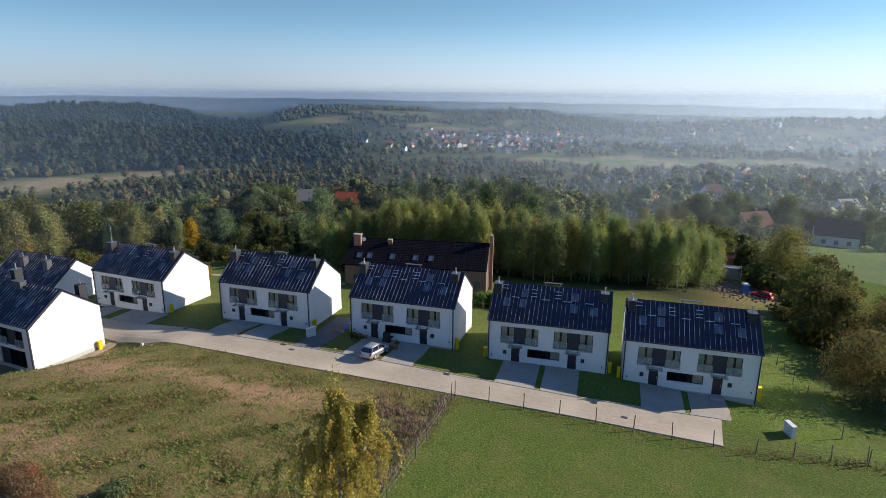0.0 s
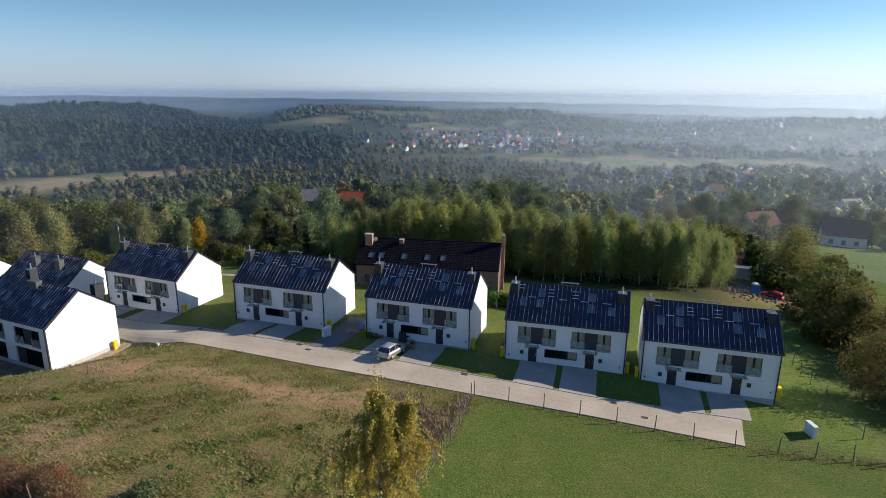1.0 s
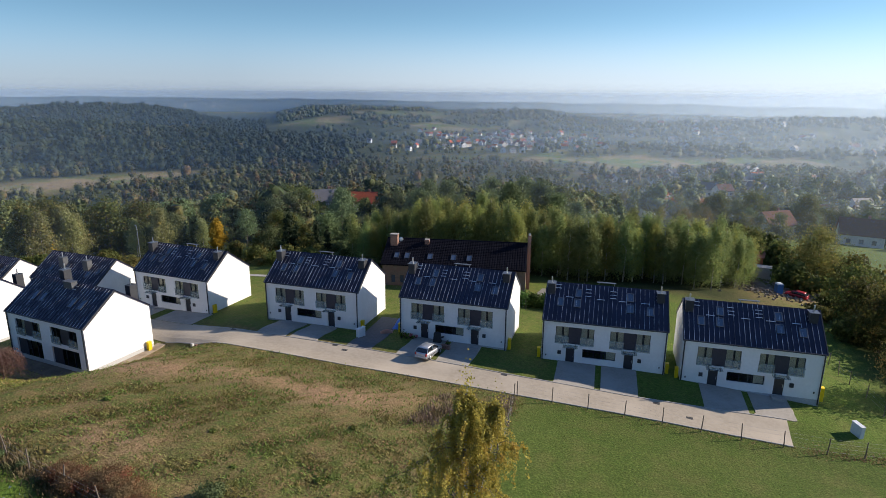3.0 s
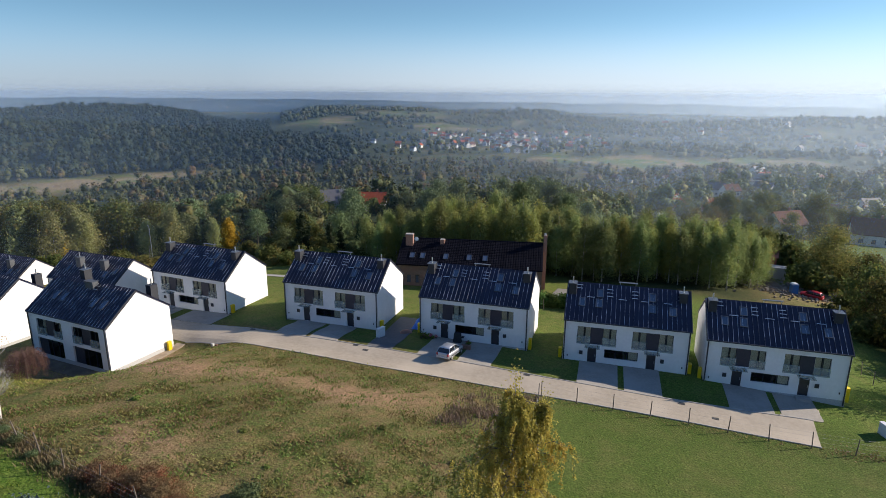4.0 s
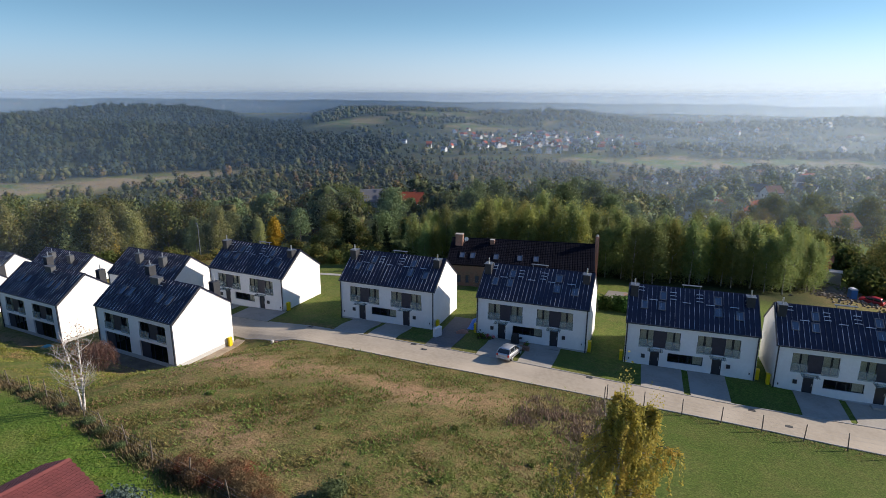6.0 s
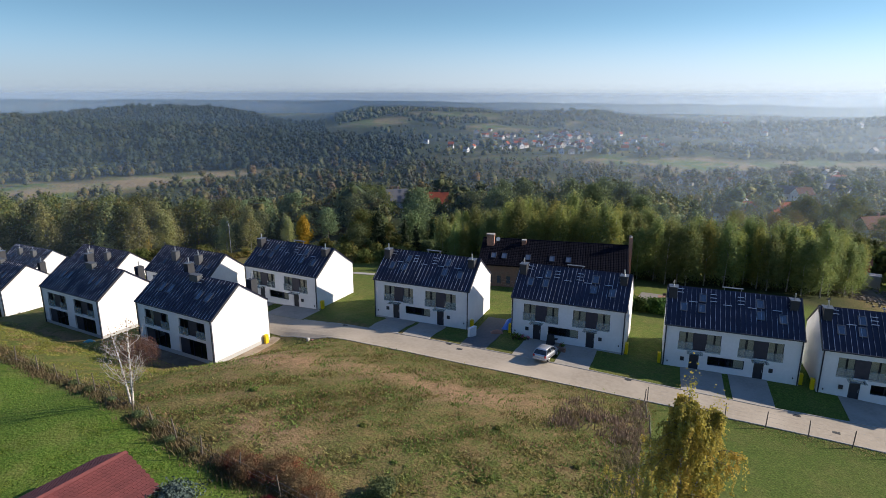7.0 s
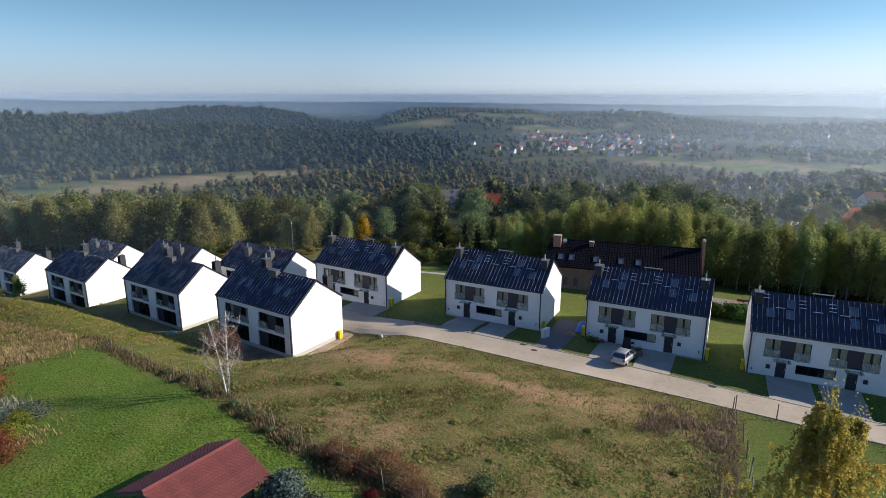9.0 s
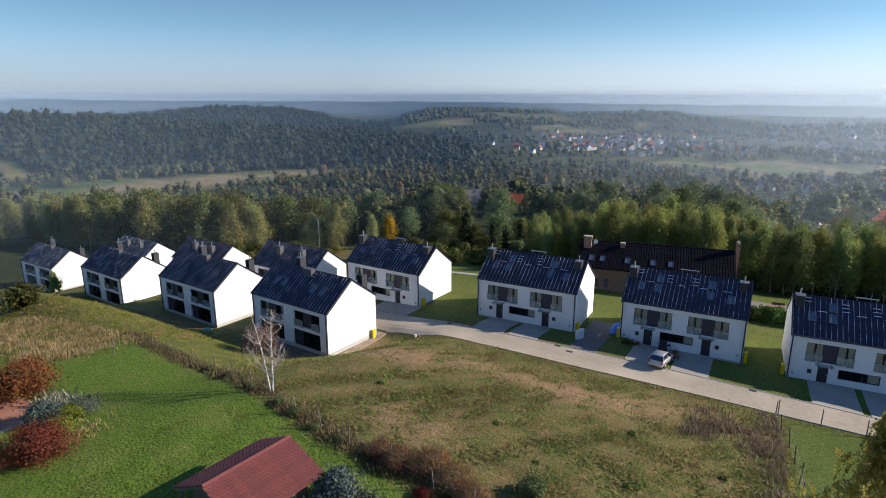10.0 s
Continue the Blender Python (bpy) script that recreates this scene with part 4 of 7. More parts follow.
def in_view_lane(x, y):
    """Gaps among the trees through which the two far houses show."""
    return (np.abs(x + 10 + 125 * y / 228) < 7) & (y > 108) & (y < 228) | (np.abs(x + 10 + 151 * y / 235) < 6) & (y > 108) & (y < 235)


def plant(kind, x, y, s=1.0, turn=None, sink=0.0, tall=1.0):
    """Sets a tree on the ground, the first one itself and then copies."""
    m = pose(x, y, hz(x, y) - sink, 0, 0, random.uniform(0, 360) if turn is None else turn) @ Matrix.Diagonal((s, s, s * tall, 1))
    if kind in USED:
        return copy_thing(TREES[kind], m)
    USED.add(kind)
    TREES[kind].matrix_basis = m
    return TREES[kind]


random.seed(11)
# the birch grove behind the houses
for i in range(30):
    for j in range(4):
        x = -66 + i * 2.55 + random.uniform(-1.1, 1.1)
        front = np.interp(x, [-66, -40, -26, -9, 2, 9], [99, 104, 109, 116, 121, 130])
        y = front + j * 5.2 + random.uniform(-1.6, 2.2)
        if x > 9 or (j > 2 and random.random() < 0.25):
            continue
        s = random.uniform(0.86, 1.08) * np.interp(x, [-66, -58, -54, -36, -31, 0, 9], [0.78, 0.9, 1.22, 1.25, 1.1, 1.15, 0.95])
        plant(random.choice(["birch_a", "birch_b", "birch_b", "birch_c", "birch_c"]) if x > -33 or x < -56 else random.choice(["birch_a", "birch_a", "birch_a", "birch_b"]), x, y, s)
# taller dark trees behind the grove
for x, y, s in ((-92, 172, 0.75), (-86, 184, 0.85), (-81, 165, 0.85), (-74, 172, 1.0), (-66, 160, 0.95), (-58, 168, 1.08), (-50, 160, 1.0), (-44, 170, 1.05), (-38, 165, 0.85), (-52, 182, 1.1), (-41, 186, 0.95), (-62, 180, 1.05), (-70, 186, 1.0), (-34, 176, 0.7)):
    plant(random.choice(["dark_a", "dark_b"]), x, y, s)
# dark clump between the grove and the lower lane, and the belt running west
for x, y, s in ((-84, 103, 0.62), (-79, 106, 0.68), (-74.5, 103, 0.6), (-88, 111, 0.62), (-81, 113, 0.7), (-75, 112, 0.66), (-91, 105, 0.5)):
    plant(random.choice(["spruce", "dark_b", "spruce"]), x, y, s * 1.1)
for i in range(26):
    plant(random.choice(["birch_b", "birch_c", "birch_a"]), -72 + random.uniform(-6, 12), 118 + random.uniform(-4, 26), random.uniform(0.62, 0.8))
for i in range(46):
    x = -100 - i * 3.3 + random.uniform(-3, 3)
    y = 148 + random.uniform(-14, 34) - 0.12 * i
    if in_view_lane(x, y):
        continue
    plant(random.choice(["dark_a", "dark_b", "dark_b", "olive", "dark_a"]), x, y, random.uniform(0.8, 1.1))
# the lighter birches by the lower lane
plant("lane", -163, 112, 1.0)
for i in range(52):
    x = -158 - i * 3.0 + random.uniform(-2, 2)
    y = 104 + random.uniform(-9, 16) - 0.05 * i
    plant(random.choice(["lane", "lane", "lane", "olive", "lane"]), x, y, random.uniform(0.95, 1.3))
for i in range(12):
    plant(random.choice(["dark_b", "dark_a", "spruce"]), -122 - i * 3.2 + random.uniform(-2, 2), 126 + random.uniform(-8, 8), random.uniform(0.62, 0.8))
for x, y, s in ((-131, 112, 0.85), (-137, 109, 0.7), (-126, 121, 0.6)):
    plant("lane", x, y, s)
for i in range(34):
    plant(random.choice(["olive", "lane", "olive", "dark_b"]), -158 - i * 4.8 + random.uniform(-3, 3), 126 + random.uniform(-6, 10), random.uniform(0.85, 1.15))
for i in range(22):
    plant(random.choice(["bush", "rustbush", "hedgebush"]), -96 + i * 1.9 + random.uniform(-1, 1), 95 + random.uniform(-4, 5) + 0.08 * i, random.uniform(0.6, 1.1))
for i in range(15):
    x, y = -101 + i * 2.7 + random.uniform(-1, 1), 119 + random.uniform(-3, 5)
    plant(random.choice(["dark_b", "dark_b", "olive", "spruce"]), x, y, random.uniform(0.55, 0.72) * (0.7 if in_view_lane(x, y) else 1))
for i in range(16):
    plant(random.choice(["hedgebush", "bush", "hedgebush"]), -98 + i * 2.4 + random.uniform(-1, 1), 109 + random.uniform(-3, 4), random.uniform(0.9, 1.3))
for x, y, s in ((-112.5, 112, 0.95), (-163, 103, 1.0), (-172, 100, 0.9)):
    plant("gold", x, y, s)
for i in range(26):
    plant(random.choice(["bush", "rustbush", "rustbush", "bush"]), -92 - i * 3.0 + random.uniform(-2, 2), 88 + random.uniform(-4, 9), random.uniform(0.6, 1.15))
# trees and shrubs beyond the end of the lane
for x, y, k, s in ((22, 110, "olive", 0.7), (25, 103, "rust", 1.0), (28.5, 96, "rust", 1.15), (36, 95, "olive", 0.95), (32, 88, "rust", 1.2), (36, 81, "olive", 0.85), (40, 87, "olive", 0.95), (31, 105, "rust", 1.1), (38, 74, "rust", 1.0), (33, 80, "rust", 0.8), (38, 100, "olive", 0.8),
                   (46, 94, "rust", 1.0), (44, 72, "rust", 0.9), (50, 84, "olive", 0.9), (24, 88, "bush", 0.9), (20, 99, "bush", 1.1), (27, 80, "bush", 0.9), (31, 73, "bush", 0.9), (36, 67, "rustbush", 1.1),
                   (24, 112, "bush", 1.3), (30, 118, "rustbush", 1.3), (37, 114, "bush", 1.4), (44, 108, "rust", 0.8), (26, 150, "rust", 0.95), (35, 146, "bush", 1.4), (31, 136, "bush", 1.5), (42, 132, "bush", 1.5), (40, 124, "rustbush", 1.4), (22, 140, "bush", 1.0),
                   (23, 96, "olive", 0.6), (21.5, 104, "olive", 0.6), (12, 152, "olive", 0.5), (13, 158, "bush", 1.2), (48, 122, "rust", 0.7), (17, 162, "birch_c", 0.55)):
    plant(k, x, y, s * (0.85 if k == "rust" else 1))
plant("rust", 23.5, 146, 1.5)
for x, y, k, s in ((29, 140, "olive", 0.6), (19, 139, "bush", 1.6), (16.5, 152, "bush", 1.8), (33, 152, "bush", 1.7), (29, 158, "hedgebush", 1.7), (12, 160, "olive", 0.5), (8, 164, "bush", 2.0), (23, 126, "rustbush", 1.2), (26, 120, "bush", 1.5), (21, 117, "bush", 1.2), (30, 127, "olive", 0.5), (19, 112, "rustbush", 1.1)):
    plant(k, x, y, s)
plant("rust", 21.4, 75.4, 1.0)
for i in range(26):
    x, y = 6 + i * 2.9 + random.uniform(-2, 2), 236 + random.uniform(-10, 16)
    plant(random.choice(["dark_b", "spruce", "dark_a", "dark_b", "olive"]), x, y, random.uniform(0.55, 0.85))
for x, y, k, s in ((17, 196, "dark_b", 0.5), (29, 199, "hedgebush", 1.6), (36, 200, "spruce", 0.5), (15, 205, "dark_b", 0.6), (33, 207, "dark_b", 0.6), (51, 202, "spruce", 0.5), (54, 196, "hedgebush", 1.5), (10, 172, "olive", 0.6), (5, 178, "rustbush", 2.0), (0, 184, "rustbush", 2.2), (-4, 192, "rust", 0.8),
                   (16, 168, "bush", 1.5), (19, 176, "bush", 1.6), (13, 180, "hedgebush", 1.6), (23, 160, "bush", 1.4), (27, 168, "bush", 1.3), (21, 186, "olive", 0.5), (64, 178, "bush", 1.6), (70, 183, "bush", 1.5)):
    plant(k, x, y, s)
for x, y, k in ((-127.5, 215, "bush"), (-133, 214, "olive"), (-139, 214, "bush"), (-144, 218, "olive"), (-150, 219, "rustbush"), (-156, 222, "bush"), (-124, 220, "olive"), (-163, 223, "olive")):
    plant(k, x, y, 0.42 if k == "olive" else 1.5)
for i in range(16):
    plant(random.choice(["spruce", "dark_b", "spruce", "olive"]), 8 + i * 3.6 + random.uniform(-1.5, 1.5), 250 + random.uniform(-9, 9), random.uniform(0.6, 0.9))
for i in range(34):
    a, r = radians(random.uniform(-1, 22)), random.uniform(215, 320)
    plant(random.choice(["olive", "dark_b", "olive", "rust", "bush", "hedgebush", "spruce"]), -10 + r * math.sin(a), r * math.cos(a), random.uniform(0.4, 0.7))
for i in range(12):
    plant(random.choice(["olive", "dark_b", "lane", "rust"]), 52 + i * 5 + random.uniform(-3, 3), 222 + random.uniform(-22, 22), random.uniform(0.5, 0.8))
for x, y, k, s in ((52, 150, "bush", 1.3), (30, 196, "olive", 0.5), (34, 190, "hedgebush", 1.2), (14, 196, "rust", 0.6), (2, 205, "rust", 0.8), (-4, 214, "rust", 0.7), (12, 190, "spruce", 0.5), (52, 190, "dark_b", 0.45)):
    plant(k, x, y, s)


# ---- far woods ----
def lump():
    b = bmesh.new()
    bmesh.ops.create_icosphere(b, subdivisions=1, radius=1.0)
    v, f = np.array([p.co[:] for p in b.verts]), np.array([[p.index for p in q.verts] for q in b.faces])
    b.free()
    return v, f


LUMP = lump()


def wood_stuff(name, label, pts, h, leaf, lobes, sprays, seed, wide=0.3, size=0.12):
    """Many far trees in one mesh: each a few uneven boughs in the heart of the crown, wrapped in loose sprays of leaves."""
    r = np.random.default_rng(seed)
    n, lv, lf = len(pts), LUMP[0], LUMP[1]
    hh = h * np.clip(r.normal(0.95, 0.26, n), 0.45, 1.6)
    slim = r.uniform(0.7, 1.25, n)
    foot = np.stack([pts[:, 0], pts[:, 1], height(pts[:, 0], pts[:, 1])], 1)
    m = n * lobes
    t = np.tile(np.linspace(0.36, 0.76, lobes), n) + r.uniform(-0.12, 0.12, m)
    w = r.uniform(0, 2 * np.pi, m)
    H, S = np.repeat(hh, lobes), np.repeat(slim, lobes)
    off = wide * H * S * (1.15 - t) * r.uniform(0.2, 1.0, m)
    c = np.repeat(foot, lobes, axis=0) + np.stack([off * np.cos(w), off * np.sin(w), t * H], 1)
    rad = wide * H * S * (1.2 - 0.7 * t) * r.uniform(0.7, 1.2, m) * (3 / lobes) ** 0.35
    core = 0.8 if sprays > 20 else 0.92
    v = lv[None] * r.uniform(0.55, 1.3, (m, len(lv), 1)) * (core * rad[:, None, None] * np.array([1, 1, 1.1])) + c[:, None]
    verts, tris = [v.reshape(-1, 3)], [(lf[None] + np.arange(m)[:, None, None] * len(lv)).reshape(-1, 3)]
    if sprays:
        k = np.repeat(np.arange(m), sprays // lobes)
        d = r.normal(size=(len(k), 3))
        d[:, 2] = np.abs(d[:, 2]) * np.where(r.random(len(k)) < 0.75, 1, -1)
        d /= np.linalg.norm(d, axis=1)[:, None]
        q = c[k] + d * rad[k][:, None] * np.array([1, 1, 1.15]) * r.uniform(0.75, 1.25, len(k))[:, None]
        v2, f2 = leaf_tris(q, size * H[k], r, d)
        verts.append(v2)
        tris.append(f2 + m * len(lv))
    return tagged(new(name, fast_mesh(name, np.concatenate(verts), np.concatenate(tris), leaf)), label, "woods", kind="stuff")


def scatter(n, r0, r1, a0, a1, seed):
    r = np.random.default_rng(seed)
    rr = np.sqrt(r.uniform(r0 * r0, r1 * r1, n))
    aa = np.radians(r.uniform(a0, a1, n))
    return np.stack([-10 + rr * np.sin(aa), rr * np.cos(aa)], 1), rr, np.degrees(aa), r.random(n)


def open_land(p):
    """How open the land is: fields and meadows carry few trees."""
    return 0.985 * np.minimum(1, 2.5 * open_fields(p[:, 0], p[:, 1]))


WOODMIX = leafy("mixed_wood_leaves", (0.05, 0.07, 0.024), (0.095, 0.11, 0.04), (0.16, 0.115, 0.035), 0.3, 0.12, 0.045, 0.7)
GARDENMIX = leafy("garden_tree_leaves", (0.06, 0.085, 0.03), (0.13, 0.145, 0.05), (0.2, 0.14, 0.045), 0.3, 0.15, 0.045, 0.6)
PINEWOOD = leafy("pine_wood_needles", (0.018, 0.03, 0.016), (0.036, 0.05, 0.024), (0.066, 0.06, 0.024), 0.2, 0.1, 0.03, 0.7)
p, rr, az, u = scatter(3300, 185, 520, -86, 32, 21)
keep = (u > open_land(p)) & ~in_view_lane(p[:, 0], p[:, 1]) & ((az < -3) | (u > 0.66)) & (np.abs(p[:, 0] + 10) + p[:, 1] > 190) & (p[:, 1] > 150 + 0.05 * p[:, 0])
wood_stuff("near_woods", "dense mixed woods on the slope below the houses", p[keep & (az < -12)], 11, WOODMIX, 3, 120, 22, 0.36, 0.085)
wood_stuff("garden_trees", "scattered trees among the village gardens", p[keep & (az >= -12) & ((rr > 315) | (az < -4))], 11, GARDENMIX, 4, 180, 23, 0.38, 0.075)
p, rr, az, u = scatter(3000, 520, 900, -88, 32, 24)
keep = (u > open_land(p)) & ((az < -30) | (u > 0.35)) & ((az < -8) | (u > 0.45))
wood_stuff("valley_woods", "mixed trees along the valley floor", p[keep], 10, GARDENMIX, 2, 56, 25, 0.42, 0.12)
p, rr, az, u = scatter(5400, 880, 1340, -96, -26, 26)
p2 = scatter(2300, 1600, 2080, -68, -38, 126)[0]
p, u = np.concatenate([p, p2]), np.concatenate([u, np.ones(len(p2))])
wood_stuff("hill_forest", "dark pine forest covering the far hill", p[(u > open_land(p)) & (np.random.default_rng(8).random(len(p)) < sm(-27, -37, np.degrees(np.arctan2(p[:, 0] + 10, p[:, 1]))))], 13, PINEWOOD, 2, 22, 27, 0.4, 0.16)
p, rr, az, u = scatter(7000, 900, 2900, -34, 34, 28)
clump = np.sin(p[:, 0] * 0.021 + 2 * np.sin(p[:, 1] * 0.011)) + np.sin(p[:, 1] * 0.026 + 1.5 * np.sin(p[:, 0] * 0.009)) > -0.15
keep = clump & (u > np.clip(open_land(p) + 0.6 * bell(az, -16, 9) * bell(rr, 1400, 260), 0, 1))
p2 = scatter(2500, 1750, 2500, -37, -4, 128)[0]
p3 = scatter(2600, 1130, 2350, -13, 34, 129)[0]
p2 = np.concatenate([p2, p3[np.sin(p3[:, 0] * 0.013 + 1) + np.sin(p3[:, 1] * 0.017 + 0.01 * p3[:, 0]) > -0.7]])
p, keep = np.concatenate([p, p2]), np.concatenate([keep, np.random.default_rng(4).random(len(p2)) > open_land(p2)])
wood_stuff("far_woods", "scattered far woods and hedgerows on the hills", p[keep], 9, WOODMIX, 1, 18, 29, 0.5, 0.2)
p, rr, az, u = scatter(1300, 2900, 4500, -80, 34, 30)
wood_stuff("horizon_woods", "faint woods towards the horizon", p[np.sin(p[:, 0] * 0.004) + np.sin(p[:, 1] * 0.0031) > -0.3], 5, WOODMIX, 2, 6, 31, 0.9, 0.4)


# ---- far houses ----
def village_house(roofm, wallm, label, L=11.0, D=8.5, e=4.2, r=8.0):
    h = thing("village_house", label, "house", group="village houses")
    part("wall", Shape().hull([(-L / 2, -D / 2, -2), (-L / 2, D / 2, -2), (-L / 2, D / 2, e), (-L / 2, 0, r - 0.15), (-L / 2, -D / 2, e)], [(L / 2, -D / 2, -2), (L / 2, D / 2, -2), (L / 2, D / 2, e), (L / 2, 0, r - 0.15), (L / 2, -D / 2, e)]), wallm, h)
    o, k = 0.5, (r - e) / (D / 2)
    s = Shape()
    for sg in (-1, 1):
        ring = lambda x: [(x, sg * (D / 2 + o), e - o * k), (x, 0, r), (x, 0, r + 0.25), (x, sg * (D / 2 + o), e - o * k + 0.25)]
        s.hull(ring(-L / 2 - 0.4), ring(L / 2 + 0.4))
    roof = part("roof", s, roofm, h)
    part("chimney", Shape().box(1.5, 0.4, r - 1.2, 2.2, 1.1, r + 1.1), CLINK, roof)
    for x in (-3.4, 0.0, 3.4):
        part("window", Shape().box(x - 0.6, -D / 2 - 0.04, 1.0, x + 0.6, -D / 2 - 0.01, 2.4), SKYGLASS, h)
    for y in (-1.6, 1.6):
        part("window", Shape().box(L / 2 + 0.01, y - 0.55, 1.0, L / 2 + 0.04, y + 0.55, 2.4).box(L / 2 + 0.01, y * 0.5 - 0.5, 4.2, L / 2 + 0.04, y * 0.5 + 0.5, 5.4), SKYGLASS, h)
        part("window", Shape().box(-L / 2 - 0.04, y - 0.55, 1.0, -L / 2 - 0.01, y + 0.55, 2.4), SKYGLASS, h)
    return h


PROTO = [village_house(REDTILE, PALEWALL, "pale village house with a red tiled roof"), village_house(BROWNTILE, PALEWALL, "pale village house with a brown tiled roof", 12, 9, 4, 8.2),
         village_house(GREYTILE, WHITEM, "white village house with a grey roof", 10, 9, 4.6, 8.6), village_house(BROWNTILE, CLINK, "brick village house with a brown roof", 13, 9, 3.6, 7.4)]
SET = [0, 0, 0, 0]


def settle(k, x, y, turn, s=1.0, lift=0.0):
    m = pose(x, y, hz(x, y) + lift, 0, 0, turn) @ Matrix.Scale(s, 4)
    if SET[k]:
        return copy_thing(PROTO[k], m @ Matrix.Scale(1 / PROTO[k].scale[0], 4))
    SET[k] = 1
    PROTO[k].matrix_basis = m
    return PROTO[k]


random.seed(5)
settle(0, -135.5, 228, 20, 1.05, -0.8)
settle(2, -161, 235, 40, 1.2, 1.8)
for k, x, y, w, g in ((1, 22, 205, 40, 0.85), (1, 43, 197, -6, 0.9), (0, 4, 334, 35, 1.0), (0, -11, 345, 20, 1.1), (2, -20, 335, 60, 0.9), (0, -15, 394, 45, 1.0), (2, 83, 368, 30, 1.05), (2, 30, 475, 20, 1.1), (2, -1, 496, 60, 1.1), (1, 60, 330, 10, 1.1),
                      (1, 40, 420, 80, 1.0), (2, 12, 430, 0, 1.0), (3, 75, 290, 15, 1.0), (1, -28, 440, 30, 1.0), (2, 95, 440, 100, 1.0), (0, 48, 510, 40, 1.0), (1, 112, 385, 20, 1.1)):
    settle(k, x, y, w, g, 0.3)
for i in range(80):
    a, r = radians(random.uniform(-6, 24)), random.uniform(350, 860)
    settle(random.choice([0, 1, 1, 2, 2, 3]), -10 + r * math.sin(a), r * math.cos(a), random.uniform(0, 180), random.uniform(0.8, 1.05), 0.5)
for i in range(130):
    a, r = radians(random.gauss(-17.5, 5.0)), random.uniform(1060, 1620)
    settle(random.choice([0, 0, 1, 2, 2, 2]), -10 + r * math.sin(a), r * math.cos(a), random.uniform(0, 180), random.uniform(0.85, 1.2), 1.2)
for i in range(40):
    a, r = radians(random.uniform(-5, 18)), random.uniform(1250, 2300)
    settle(random.choice([0, 1, 2, 2]), -10 + r * math.sin(a), r * math.cos(a), random.uniform(0, 180), random.uniform(1.0, 1.4), 2)


def far_town():
    """Pale blocks, halls and roofs of a town far off on the plain."""
    r = random.Random(31)
    s = Shape()
    for i in range(110):
        a, d = radians(r.gauss(-41, 3.2) if i < 85 else r.uniform(-66, -30)), r.uniform(3400, 4300)
        x, y = -10 + d * math.sin(a), d * math.cos(a)
        z, w, k, h = hz(x, y), r.uniform(8, 24), r.uniform(7, 14), r.uniform(2, 5)
        s.box(x - w / 2, y - k / 2, z - 4, x + w / 2, y + k / 2, z + h)
    tagged(new("far_town", s.mesh("far_town", PALEWALL)), "pale buildings of a town far off on the plain", "town", kind="stuff")


far_town()

# ---- haze over the valley, built as translucent sheets ----
def haze_sheet_material():
    """Haze put into a bluish sheet: scatters sky light back, lets sunlight through forwards."""
    m = bpy.data.materials.new("haze_sheet_tint")
    m.use_nodes = True
    n, l = m.node_tree.nodes, m.node_tree.links
    n.remove(n["Principled BSDF"])
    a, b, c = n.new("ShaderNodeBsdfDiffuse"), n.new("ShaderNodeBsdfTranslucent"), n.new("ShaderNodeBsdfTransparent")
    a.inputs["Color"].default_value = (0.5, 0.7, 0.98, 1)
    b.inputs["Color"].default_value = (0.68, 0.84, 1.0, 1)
    at = n.new("ShaderNodeAttribute")
    at.attribute_name = "cover"
    s = n.new("ShaderNodeSeparateColor")
    l.new(at.outputs["Color"], s.inputs[0])
    y, x = n.new("ShaderNodeMixShader"), n.new("ShaderNodeMixShader")
    y.inputs[0].default_value = 0.55
    l.new(a.outputs[0], y.inputs[1])
    l.new(b.outputs[0], y.inputs[2])
    l.new(s.outputs[0], x.inputs[0])
    l.new(c.outputs[0], x.inputs[1])
    l.new(y.outputs[0], x.inputs[2])
    l.new(x.outputs[0], n["Material Output"].inputs["Surface"])
    return m


HAZE_SHEET = haze_sheet_material()


def haze_sheet(radius, dense, seed):
    """An upright sheet that imitates haze across the valley, fading out above the skyline."""
    azs = np.radians(np.arange(-112, 93, 1.0))
    wob = radius * (1 + 0.03 * np.sin(azs * 3 + seed))
    ups = np.array([0.0, 0.5, 0.8, 1.0, 1.35, 1.8, 2.4])
    x, y = -10 + wob * np.sin(azs), wob * np.cos(azs)
    low = height(x, y) - 6
    top = np.maximum(24, low + 30)
    A, U = np.meshgrid(np.arange(len(azs)), ups)
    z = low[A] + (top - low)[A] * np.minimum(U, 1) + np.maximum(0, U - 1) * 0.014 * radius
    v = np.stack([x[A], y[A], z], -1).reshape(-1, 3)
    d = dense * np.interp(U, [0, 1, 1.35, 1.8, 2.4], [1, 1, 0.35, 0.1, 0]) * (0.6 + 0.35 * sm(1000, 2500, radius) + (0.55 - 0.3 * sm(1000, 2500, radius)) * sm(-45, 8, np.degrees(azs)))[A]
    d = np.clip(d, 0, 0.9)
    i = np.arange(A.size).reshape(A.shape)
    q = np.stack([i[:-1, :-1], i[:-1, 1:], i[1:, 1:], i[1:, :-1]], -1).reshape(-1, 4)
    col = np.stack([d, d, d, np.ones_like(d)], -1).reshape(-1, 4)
    tagged(new("mist", fast_mesh("mist", v, q, HAZE_SHEET, col, True)), "upright translucent sheet imitating bluish autumn haze over the valley", "mist", kind="structure")


# nested sheets add up to haze that thickens with distance
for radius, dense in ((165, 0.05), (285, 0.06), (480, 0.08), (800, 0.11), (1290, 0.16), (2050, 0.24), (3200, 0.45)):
    haze_sheet(radius, dense, radius * 0.01)

